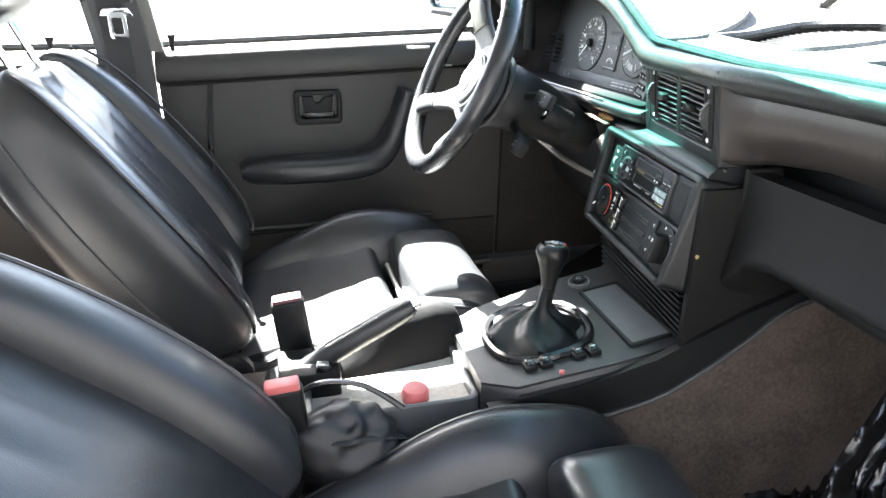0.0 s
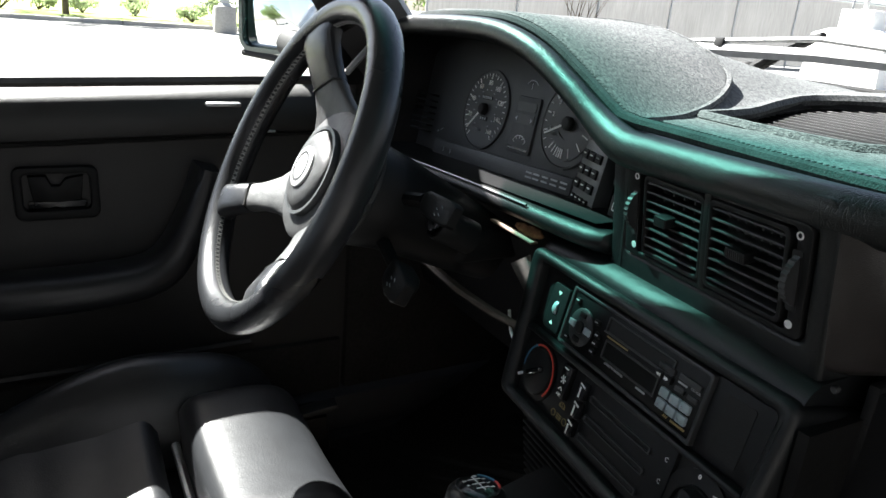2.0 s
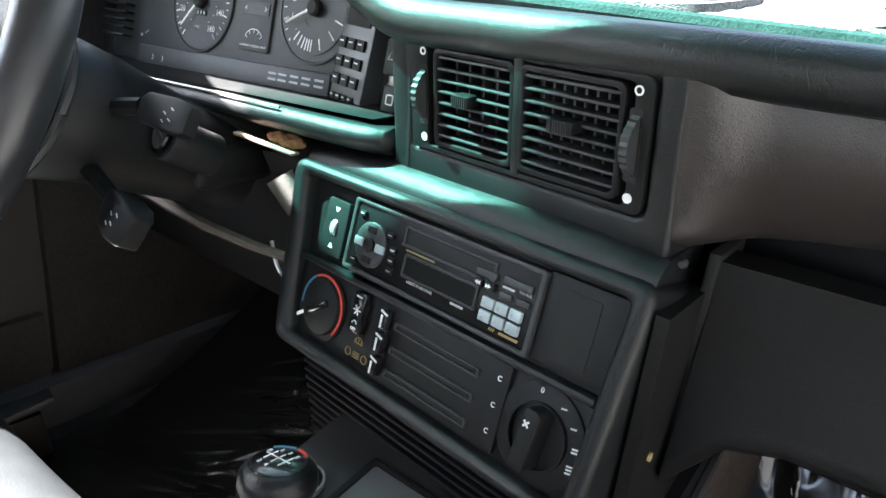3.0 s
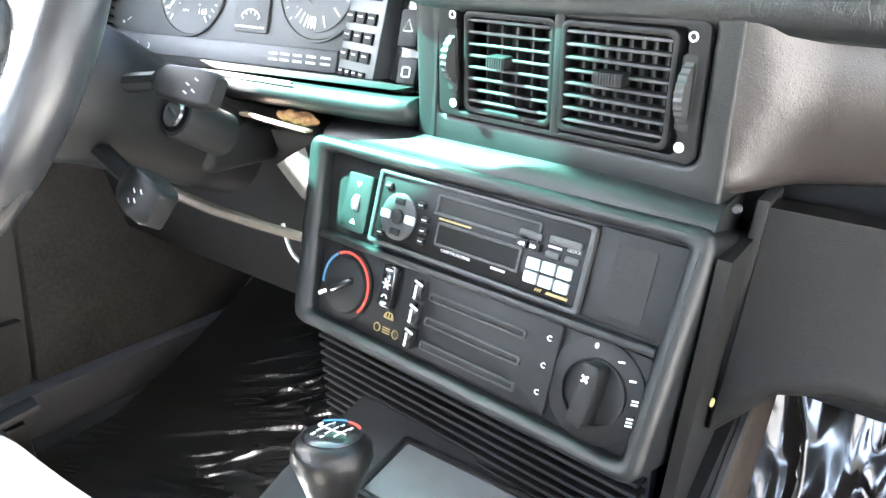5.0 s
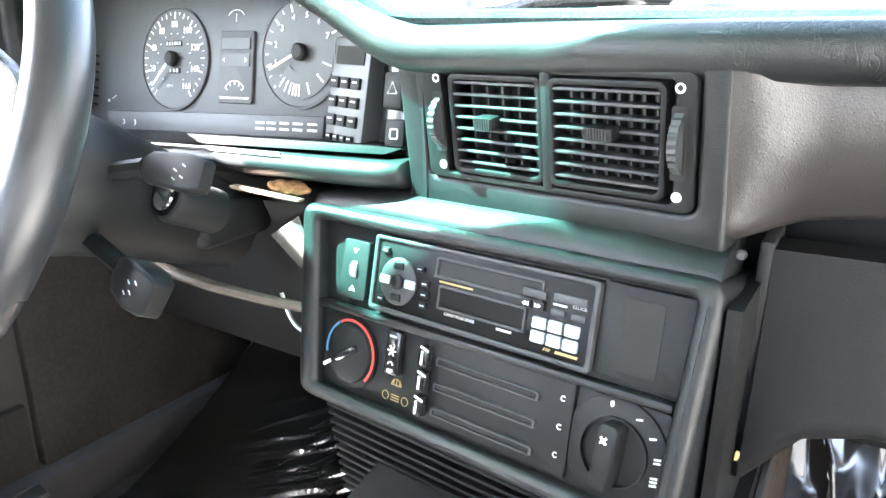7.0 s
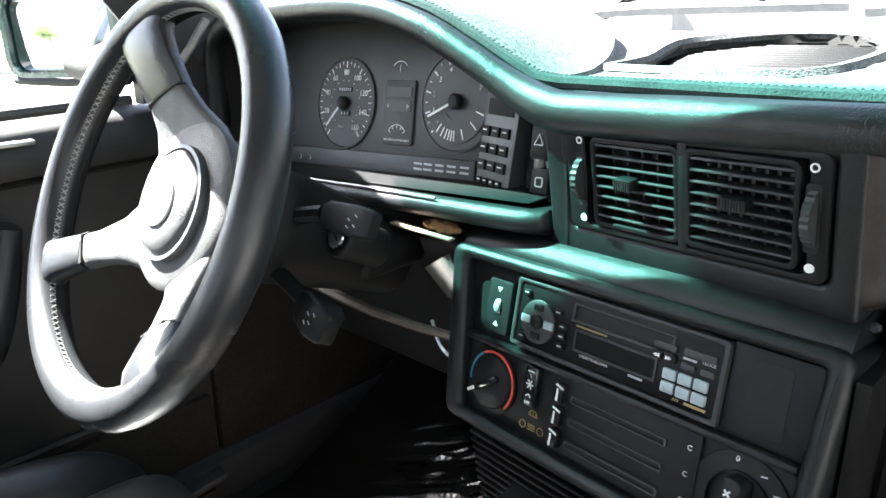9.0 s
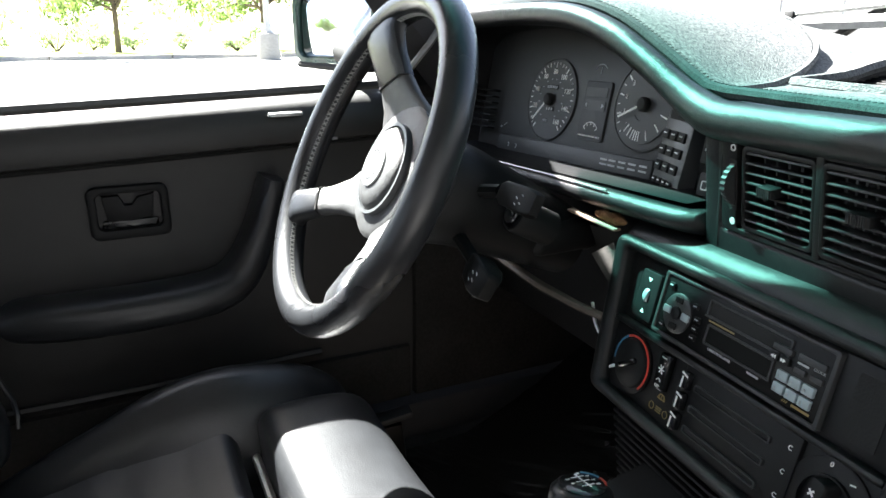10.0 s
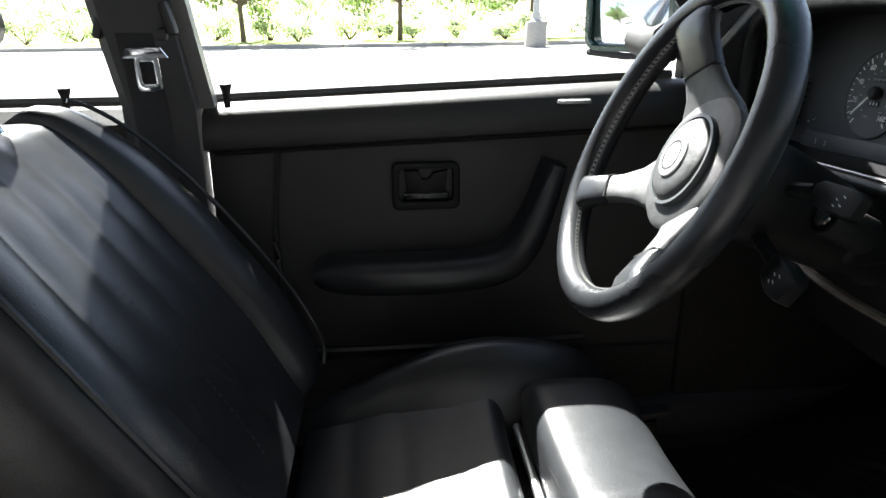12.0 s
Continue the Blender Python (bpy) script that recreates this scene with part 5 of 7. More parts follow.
def trip_computer():
    m = MC @ flat(0.155, -0.0265, 0.012, 0) @ Matrix.Rotation(radians(-14), 4, "Y") @ Matrix.Rotation(radians(-4.5), 4, "Z")
    t = thing("trip_computer", "black trip computer with small display and rows of keys", "computer", m.translation)
    part("body", slab(rounded(0.054, 0.098, 0.003), -0.03, 0.0, m, 0.0015), CONSOLE_GREY, t)
    part("display", slab(rounded(0.040, 0.0155, 0.001, cy=0.034), 0.0, 0.001, m, 0), LCD, t)
    rows = [(0.0122, 0.0098, x, 0.0105 - 0.0163 * r, 0.0062) for r in range(3) for x in (-0.0185, -0.003, 0.0125)]
    rows += [(0.0076, 0.0064, -0.0185 + 0.0102 * k, -0.0375, 0.004) for k in range(4)]
    for w, h, x, y, mark in rows:
        b = part("key", box((w, h, 0.004), m @ flat(x, y, 0.0008), 0.001), PLASTIC, t)
        part("key_mark", box((mark, 0.0013, 0.0004), m @ flat(x, y + 0.001, 0.0029), 0), PRINT, b)
    part("release_hole", lathe([(0.0016, 0), (0.0016, 0.0004), (0, 0.0004)], m @ flat(0.0235, -0.041, 0.0), 8), RUBBER, t)


trip_computer()


def switch_strip():
    m = MC @ flat(0.206, -0.018, 0.014) @ Matrix.Rotation(radians(-10), 4, "Y")
    s = thing("switch_strip", "black strip with hazard and rear window switches", "switches", m.translation)
    part("backing", slab(rounded(0.036, 0.125, 0.002), -0.03, -0.004, m, 0.001), GLOSS, s)
    b = part("hazard_switch", box((0.022, 0.03, 0.014), m @ flat(0.006, -0.004, 0), 0.002), PLASTIC, s)
    tm = m @ flat(0.006, -0.003, 0.0072)
    part("triangle", tube([tm @ Vector(p) for p in ((0.0055, -0.0035, 0), (0, 0.006, 0), (-0.0055, -0.0035, 0), (0.0055, -0.0035, 0))], 0.0007, 5), PRINT, b)
    b = part("rear_window_switch", box((0.022, 0.024, 0.012), m @ flat(0.010, -0.039, 0.0), 0.002), PLASTIC, s)
    part("window_mark", frame_slab(rounded(0.010, 0.009, 0.002, 3), rounded(0.0075, 0.0065, 0.001, 3), 0, 0.0004, m @ flat(0.010, -0.039, 0.006), 0), PRINT, b)


switch_strip()


# ---- centre vents ----
MO = MV @ flat(0, 0, 0.016) @ Matrix.Diagonal((0.965, 0.962, 0.965, 1))


def vents():
    v = thing("centre_vents", "pair of black slatted dashboard air vents", "air vent", MO.translation)
    part("surround", frame_slab(rounded(0.202, 0.083, 0.006, cx=-0.006), rounded(0.172, 0.074, 0.004, cx=-0.003), -0.02, -0.003, MO, 0.0015), PLASTIC, v)
    part("divider", box((0.008, 0.078, 0.02), MO @ flat(-0.0025, 0, -0.012), 0.002), PLASTIC, v)
    part("duct", slab(rounded(0.18, 0.08, 0.004, cx=-0.003), -0.06, -0.055, MO, 0), RUBBER, v)
    slat_r = box((0.074, 0.0022, 0.013), None, 0.0012)
    slat_l = box((0.072, 0.0022, 0.013), None, 0.0012)
    me_s = {1: mesh_from(slat_r, "slat", PLASTIC_GREY), 0: mesh_from(slat_l, "slat", PLASTIC_GREY)}
    vane = mesh_from(box((0.0022, 0.066, 0.010), None, 0.0004), "vane", PLASTIC_GREY)
    for side, cx in ((0, -0.0435), (1, 0.0385)):
        tilt = -12 if side == 0 else -5
        w = 0.075 if side else 0.073
        part("grille_frame", frame_slab(rounded(w + 0.004, 0.0715, 0.006), rounded(w - 0.004, 0.063, 0.004), -0.013, -0.002, MO @ flat(cx, 0), 0.0015), PLASTIC, v)
        for k in range(8):
            o = new("slat", me_s[side])
            o.parent = v
            o.matrix_parent_inverse = Matrix.Translation(MO.translation).inverted()
            o.matrix_basis = MO @ flat(cx, -0.0284 + 0.0081 * k, -0.0095) @ Matrix.Rotation(radians(tilt), 4, "X")
        n = 8 if side else 5
        for k in range(n):
            o = new("vane", vane)
            o.parent = v
            o.matrix_parent_inverse = Matrix.Translation(MO.translation).inverted()
            o.matrix_basis = MO @ flat(cx + (k - (n - 1) / 2) * 0.066 / n, 0, -0.0195)
        t = part("slider", box((0.016 if not side else 0.02, 0.0085, 0.012), MO @ flat(cx - 0.004 + 0.004 * side, 0.004, 0.0), 0.0015), PLASTIC, v)
        part("ribs", many([box((0.0008, 0.008, 0.001), MO @ flat(cx - 0.004 + 0.004 * side - 0.006 + 0.002 * k, 0.004, 0.0062), 0) for k in range(7)]), PLASTIC_GREY, t)
    for cx, top in ((-0.0925, 0.032), (0.0855, 0.0325)):
        part("open_mark", ring_arc(0.0019, 0.0029, 0, 360, 0, 0.0006, MO @ flat(cx, top, -0.003), 20), PRINT, v, "white ring")
        part("closed_mark", lathe([(0.0031, 0), (0.0031, 0.0006), (0, 0.0006)], MO @ flat(cx, -0.0315, -0.003), 20), PRINT, v, "white dot")
        part("thumb_wheel_slot", slab(rounded(0.009, 0.044, 0.002), -0.004, -0.0026, MO @ flat(cx, 0.0005), 0), RUBBER, v)
        wm = MO @ flat(cx, 0.0005, -0.012) @ Matrix.Rotation(radians(90), 4, "Y")
        rings = []
        for z in (-0.0027, 0.0027):
            rings.append([wm @ Vector(((0.0195 + 0.0009 * (k % 2)) * math.cos(2 * math.pi * k / 52), (0.0195 + 0.0009 * (k % 2)) * math.sin(2 * math.pi * k / 52), z)) for k in range(52)])
        part("thumb_wheel", loft(rings), PLASTIC_GREY, v, smooth=20)


vents()


# ---- centre stack ----
def stack():
    s = thing("centre_stack", "black vinyl centre stack housing radio and heater controls", "console", MS.translation)
    def outline(l, r, t, b, lb, rb, rad=0.014, n=5):
        corners = [(r, t), (l, t), (lb, b), (rb, b)]
        pts = []
        for k, (x, y) in enumerate(corners):
            p, q = Vector(corners[k - 1]), Vector(corners[(k + 1) % 4])
            c = Vector((x, y))
            a, d = c + (p - c).normalized() * rad, c + (q - c).normalized() * rad
            for i in range(n + 1):
                t_ = i / n
                pts.append(tuple(a * (1 - t_) ** 2 + c * 2 * t_ * (1 - t_) + d * t_ ** 2))
        return pts
    o = outline(-0.158, 0.192, 0.016, -0.143, -0.138, 0.183)
    i = outline(-0.138, 0.177, 0.004, -0.131, -0.119, 0.170, 0.006)
    part("housing", frame_slab(o, i, -0.11, 0.009, MS, 0.007, 4), VINYL, s, smooth=70)
    ledge = []
    for k in range(13):
        p = MS @ Vector((-0.152 + 0.338 * k / 12, 0.0155, 0.001))
        e = 0.004 * max(0, abs(k - 6) - 4) / 2
        ledge.append([p - Vector((0, 0, e)), p + Vector((0.006, 0, 0.0085 - e)), p + Vector((0.016, 0, 0.0145 - e)), p + Vector((0.075, 0, 0.016 - e)), p + Vector((0.075, 0, -0.03)), p + Vector((0.01, 0, -0.03))])
    part("top_ledge", loft(ledge), VINYL, s, smooth=60)
    part("back_plate", slab(outline(-0.15, 0.185, 0.01, -0.138, -0.13, 0.178), -0.012, -0.006, MS, 0), PLASTIC, s)
    part("divider", box((0.302, 0.006, 0.012), MS @ flat(0.022, -0.063, -0.002, 0.5), 0.0025), VINYL, s)
    part("cap_plate", slab(rounded(0.057, 0.058, 0.002, cx=0.1475, cy=-0.0265), -0.006, 0.0, MS, 0.001), PLASTIC, s, "blank black plate")
    part("cap_inset", slab(rounded(0.026, 0.045, 0.002, cx=0.146, cy=-0.0275), 0.0, 0.0006, MS, 0.0), RUBBER, s)
    pl = part("dimmer_plate", slab(rounded(0.029, 0.047, 0.003, cx=-0.094, cy=-0.031), -0.006, 0.001, MS, 0.001), PLASTIC, s)
    part("dimmer_wheel", lathe([(0.0085, -0.003), (0.009, -0.002), (0.009, 0.002), (0.0085, 0.003)], MS @ flat(-0.094, -0.031, -0.005) @ Matrix.Rotation(radians(90), 4, "Y"), 20), WHITE_KEY, pl, "pale knurled wheel")
    part("dimmer_mark", slab([(-0.003, 0.002), (0, -0.002), (0.003, 0.002)], 0, 0.0004, MS @ flat(-0.094, -0.016, 0.001), 0), PRINT, pl)
    part("dimmer_mark", slab([(-0.003, -0.002), (0.003, -0.002), (0, 0.002)], 0, 0.0004, MS @ flat(-0.094, -0.046, 0.001), 0), PRINT, pl)
    # heater row
    part("heater_plate", slab(outline(-0.13, 0.172, -0.0665, -0.131, -0.118, 0.168, 0.004), -0.008, -0.003, MS, 0.001), PLASTIC, s)
    k = part("temperature_knob", lathe([(0.029, 0), (0.029, 0.003), (0.024, 0.0036), (0.023, 0.006), (0.021, 0.007), (0, 0.007)], MS @ flat(-0.089, -0.0985, -0.004), 36), PLASTIC, s)
    part("hot_arc", ring_arc(0.0255, 0.0275, -42, 120, 0, 0.0006, MS @ flat(-0.089, -0.0985, 0.0), 26), RED_PRINT, k, "red arc")
    part("cold_arc", ring_arc(0.0255, 0.0275, 122, 190, 0, 0.0006, MS @ flat(-0.089, -0.0985, 0.0), 14), BLUE_PRINT, k, "blue arc")
    part("pointer", box((0.009, 0.0028, 0.0008), MS @ flat(-0.089 - 0.017, -0.0985 - 0.011, 0.0076, 33), 0), PRINT, k)
    part("knob_bar", box((0.026, 0.006, 0.006), MS @ flat(-0.089, -0.0985, 0.004, 33), 0.002), GLOSS, k)
    part("knob_word", words("TEMP", 0.005, MS @ flat(-0.086, -0.1235, -0.0022)), PRINT, k)
    a = part("air_conditioning_switch", box((0.0145, 0.034, 0.008), MS @ flat(-0.041, -0.0855, 0.0), 0.002), GLOSS, s)
    flake = [box((0.0085, 0.0009, 0.0005), MS @ flat(-0.041, -0.0835, 0.0042, d), 0) for d in (0, 60, 120)]
    part("snow_mark", many(flake + [box((0.007, 0.001, 0.0005), MS @ flat(-0.041, -0.0725, 0.0042), 0), words("OFF", 0.0035, MS @ flat(-0.041, -0.099, 0.0042)), ring_arc(0.002, 0.0028, 0, 180, 0, 0.0005, MS @ flat(-0.041, -0.0945, 0.004), 8)]), PRINT, a)
    part("defrost_mark", many([ring_arc(0.0045, 0.0052, 0, 180, 0, 0.0005, MS @ flat(-0.038, -0.111, -0.0028), 10), box((0.010, 0.0008, 0.0005), MS @ flat(-0.038, -0.111, -0.0026), 0)] + [box((0.0008, 0.004, 0.0005), MS @ flat(-0.041 + 0.003 * j, -0.1085, -0.0026), 0) for j in range(3)] + [ring_arc(0.003, 0.0036, 0, 360, 0, 0.0005, MS @ flat(-0.038 + e, -0.121, -0.0028), 12) for e in (-0.010, 0.010)] + [box((0.008, 0.0008, 0.0005), MS @ flat(-0.038, -0.119 - 0.002 * j, -0.0026), 0) for j in range(3)]), GOLD_PRINT, s)
    # slider block
    sl = part("slider_plate", slab(rounded(0.127, 0.062, 0.002, cx=0.048, cy=-0.0965), -0.004, 0.001, MS, 0.001), PLASTIC, s)
    for j in range(3):
        y = -0.0785 - 0.0185 * j
        # uncut slot: a black bar stands in for the dark recess
        part("slot", box((0.082, 0.0035, 0.0012), MS @ flat(0.044, y - 0.002, 0.001), 0.0005), RUBBER, sl)
        # grey frame added as the highlight along the slot's lip
        part("slot_highlight", frame_slab(rounded(0.0865, 0.0064, 0.002), rounded(0.0825, 0.0038, 0.0015), 0.0, 0.0022, MS @ flat(0.044, y - 0.002, 0.001), 0.0006), PLASTIC_GREY, sl)
        kn = part("slider_knob", box((0.009, 0.0155, 0.009), MS @ flat(-0.0075, y, 0.004), 0.002), GLOSS, s)
        part("knob_line", many([box((0.0018, 0.010, 0.0005), MS @ flat(-0.0078, y - 0.001, 0.0088), 0), box((0.008, 0.0016, 0.0005), MS @ flat(-0.006, y + 0.006, 0.0088, -15), 0)]), PRINT, kn)
        part("air_mark", ring_arc(0.0013, 0.0019, 40, 320, 0, 0.0004, MS @ flat(0.104, y + 0.002, 0.0012), 12), PRINT, sl)
    f = part("fan_dial", lathe([(0.0335, 0), (0.0335, 0.002), (0.0315, 0.003), (0.0, 0.003)], MS @ flat(0.141, -0.0985, -0.003), 40), PLASTIC, s)
    part("fan_rim", ring_arc(0.0205, 0.0218, 0, 360, 0, 0.004, MS @ flat(0.141, -0.0985, -0.001), 36), PLASTIC, f)
    part("fan_knob", slab(rounded(0.0125, 0.041, 0.004), 0, 0.016, MS @ flat(0.141, -0.0985, 0.0, -4), 0.002), PLASTIC, f)
    part("fan_symbol", many([box((0.0055, 0.0014, 0.0005), MS @ flat(0.1405, -0.088, 0.0162, d), 0) for d in (45, 135)]), PRINT, f)
    marks = [words("0", 0.0055, MS @ flat(0.136, -0.070, 0.0004))]
    for j, d in enumerate((62, 35, 10, -14)):
        for q in range(max(1, j)):
            marks.append(box((0.0042, 0.0011, 0.0005), MS @ flat(0.141 + 0.0275 * math.cos(radians(d)) , -0.0985 + 0.0275 * math.sin(radians(d)) - 0.0022 * q, 0.0004, 12), 0))
    part("fan_marks", many(marks), PRINT, f)
    part("side_screw", lathe([(0.0028, 0), (0.0028, 0.0015), (0, 0.0022)], pose(0.148, -0.163, 0.706, 90, 0, 0), 12), GOLD_PRINT, s, "small brass screw")
    # ribbed panel under the stack
    ml = basis(MS @ Vector((0.024, -0.146, -0.036)), MS.to_3x3() @ Vector((1, 0, 0)), (-0.13, 0, 1))
    lp = part("louvre_panel", slab([(-0.178, 0.02), (0.15, 0.02), (0.148, -0.13), (-0.172, -0.13)], -0.02, -0.01, ml, 0.002), RUBBER, s)
    rib = mesh_from(box((0.322, 0.0034, 0.017), None, 0.0012), "rib", PLASTIC)
    for j in range(13):
        o_ = new("rib", rib)
        o_.parent = lp
        o_.matrix_basis = ml @ flat(-0.014, -0.004 - 0.0096 * j, -0.004) @ Matrix.Rotation(radians(-14), 4, "X")
    part("side_cheek", loft([[(0.15, -0.148, z), (0.15, -0.156, z), (x, -0.158, z), (x, -0.148, z)] for z, x in ((0.55, 0.30), (0.65, 0.33), (0.79, 0.30))]), GLOVE_BLACK, s)


stack()


def radio():
    m = MS @ flat(0.0235, -0.0275, 0.0)
    r = thing("car_radio", "black car radio with cassette slot and six pale keys", "radio", m.translation)
    part("trim_ring", frame_slab(rounded(0.191, 0.058, 0.003), rounded(0.183, 0.051, 0.002), -0.01, 0.004, m, 0.0015), PLASTIC_GREY, r)
    part("face", slab(rounded(0.184, 0.052, 0.002), -0.012, 0.002, m, 0.001), RADIO_BLACK, r)
    d = part("dial", lathe([(0.018, 0), (0.018, 0.0015), (0.0165, 0.0025), (0.0075, 0.002), (0.0, 0.002)], m @ flat(-0.0675, -0.0035, 0.002), 36), PLASTIC_GREY, r)
    part("dial_centre", lathe([(0.006, 0), (0.006, 0.003), (0.005, 0.0038), (0, 0.0038)], m @ flat(-0.0675, -0.0035, 0.0025), 20), PLASTIC, d)
    for dx, dy, w, h in ((-0.0125, 0, 0.010, 0.0065), (0.0125, 0, 0.010, 0.0065)):
        part("dial_key", box((w, h, 0.003), m @ flat(-0.0675 + dx, -0.0035 + dy, 0.004), 0.001), WHITE_KEY, d, "pale key")
    for dx, dy in ((0, 0.012), (0, -0.012)):
        part("dial_key", box((0.010, 0.0055, 0.003), m @ flat(-0.0675 + dx, -0.0035 + dy, 0.004), 0.001), PLASTIC, d)
    for j, (x, y) in enumerate(((-0.083, 0.018), (-0.047, 0.010), (-0.083, -0.019), (-0.041, 0.0), (-0.041, -0.008), (-0.041, -0.016))):
        k = part("small_key", box((0.007, 0.0045, 0.003), m @ flat(x, y, 0.003), 0.0008), PLASTIC, r)
        part("key_mark", box((0.004, 0.001, 0.0004), m @ flat(x, y, 0.0047), 0), PRINT_DIM, k)
    part("cassette_slot", slab(rounded(0.085, 0.011, 0.001, cx=0.012, cy=0.0135), 0.002, 0.0024, m, 0), RUBBER, r)
    part("slot_lip", box((0.092, 0.0012, 0.002), m @ flat(0.012, 0.0075, 0.003), 0.0003), PLASTIC_GREY, r)
    part("slot_words", many([box((0.03, 0.0013, 0.0004), m @ flat(-0.014, 0.0045, 0.0024), 0)]), GOLD_PRINT, r)
    part("display", slab(rounded(0.07, 0.0135, 0.001, cx=0.009, cy=-0.0065), 0.002, 0.0028, m, 0), LCD, r)
    part("display_frame", frame_slab(rounded(0.0745, 0.0175, 0.0015, cx=0.009, cy=-0.0065), rounded(0.0705, 0.014, 0.001, cx=0.009, cy=-0.0065), 0.002, 0.0038, m, 0.0005), PLASTIC_GREY, r)
    part("slot_frame", frame_slab(rounded(0.09, 0.0145, 0.0015, cx=0.012, cy=0.0145), rounded(0.086, 0.0115, 0.001, cx=0.012, cy=0.0145), 0.002, 0.0038, m, 0.0005), PLASTIC_GREY, r)
    part("model_words", many([words("CASSETTE RECEIVER", 0.003, m @ flat(-0.008, -0.0175, 0.0022)), box((0.012, 0.0016, 0.0004), m @ flat(0.03, -0.0175, 0.0022), 0)]), PRINT_DIM, r)
    for x in (0.0455, 0.0555):
        k = part("wind_key", box((0.0085, 0.006, 0.004), m @ flat(x, 0.0055, 0.004), 0.001), PLASTIC, r)
        part("arrows", many([slab([(-0.0015, 0.0015), (-0.0015, -0.0015), (0.001, 0)], 0, 0.0004, m @ flat(x - 0.001 + e, 0.0055, 0.0061, 0 if x > 0.05 else 180), 0) for e in (0, 0.0022)]), PRINT, k)
    part("eject_key", box((0.018, 0.005, 0.004), m @ flat(0.0505, 0.0125, 0.003), 0.001), PLASTIC_GREY, r)
    part("clock_key", box((0.024, 0.0055, 0.003), m @ flat(0.0765, 0.0135, 0.003), 0.001), PLASTIC_GREY, r)
    for x in (0.069, 0.0835):
        part("mode_key", box((0.0105, 0.0045, 0.003), m @ flat(x, 0.0035, 0.003), 0.001), PLASTIC_GREY, r)
    part("clock_word", many([words("CLOCK", 0.003, m @ flat(0.083, 0.0095, 0.0022)), box((0.01, 0.0014, 0.0004), m @ flat(0.069, 0.0085, 0.0022), 0)]), PRINT_DIM, r)
    for j in range(2):
        for k in range(3):
            b = part("preset_key", box((0.0102, 0.0076, 0.0035), m @ flat(0.057 + 0.0118 * k, -0.0055 - 0.0092 * j, 0.0035), 0.001), WHITE_KEY, r, "pale lit preset key")
            part("key_number", words(str(1 + k + 3 * j), 0.0035, m @ flat(0.055 + 0.0118 * k, -0.0065 - 0.0092 * j, 0.0055)), PRINT_DIM, b)
    part("maker_mark", many([slab([(-0.008, -0.0009), (0.008, -0.0009), (0.0085, 0.0009), (-0.0075, 0.0009)], 0, 0.0004, m @ flat(0.078, -0.0215, 0.0022), 0)] + [box((0.0009, 0.0022, 0.0004), m @ flat(0.062 + 0.0018 * q, -0.0215, 0.0022, -30), 0) for q in range(3)]), GOLD_PRINT, r, "gold maker's mark")


radio()


# ---- carpet mat on the dash, defroster grille ----
def dash_mat():
    m = thing("dash_mat", "grey speckled carpet mat lying on the dashboard", "mat", (0.4, 0.1, 0.95))
    def flap(u, v):
        # hump piece over the gauges, ending in a rounded tongue
        y = 0.60 - 0.50 * v
        x0 = lip_at(y).x + 0.014
        back = 0.30 + 0.13 * min(1, (0.62 - y) / 0.3)
        tongue = max(0.0, (0.21 - y) / 0.11)
        x1 = back - (back - x0 - 0.01) * min(1, tongue) ** 2.2
        x = x0 + max(0.006, x1 - x0) * u
        return (x, y, hump(x, y) + 0.0095 - 0.005 * min(1, tongue * 1.3) - 0.010 * max(0, 1 - u * 12) + 0.0012 * noise.noise((x * 60, y * 60, 0)) * (1 - min(1, tongue)))
    part("hump_piece", grid(flap, 24, 60, (0, 0, -0.007)), MAT_CLOTH, m, smooth=80)
    rim = [Vector(flap(1, k / 60)) + Vector((0, 0, -0.002)) for k in range(10, 61)]
    part("tongue_binding", tube(rim, 0.0042, 6), MAT_CLOTH, m, "stitched edge")
    def low(u, v):
        y = 0.52 - 1.13 * v
        x0 = lip_at(y).x + 0.014
        wy = min(abs(y) / 0.665, 1)
        x1 = 0.27 + 0.46 * (1 - wy ** 2.4) - 0.05
        x = x0 + max(0.02, x1 - x0) * u
        dip = 0.006 * min(1, max(0, (y - 0.12) / 0.05))
        return (x, y, hump(x, y) + 0.003 - dip - 0.010 * max(0, 1 - u * 14) + 0.0012 * noise.noise((x * 60, y * 60, 4)))
    bm = grid(low, 64, 150)
    # opening for the defroster grille
    gone = [f for f in bm.faces if any(ray_in(w, f.calc_center_median().x, f.calc_center_median().y) for w in WELLS)]
    bmesh.ops.delete(bm, geom=gone, context="FACES")
    part("main_piece", bm, MAT_CLOTH, m, smooth=80)
    edge = [(lip_at(y).x + 0.013, y, hump(lip_at(y).x + 0.013, y) + 0.002) for y in [0.60 - 0.024 * k for k in range(51)]]
    part("binding", tube(edge, 0.0055, 8), MAT_EDGE, m, "dark grey overlocked binding")
    bumps = bmesh.new()
    for a, b in zip(edge, edge[1:]):
        for t in (0.1, 0.3, 0.5, 0.7, 0.9):
            p = Vector(a).lerp(Vector(b), t)
            tube([p + Vector((0.002, 0.0004, 0.0050)), p + Vector((0.0055, -0.0004, 0.0053))], 0.0005, 4, bm=bumps)
    part("overlock_thread", bumps, MAT_EDGE, m)


dash_mat()


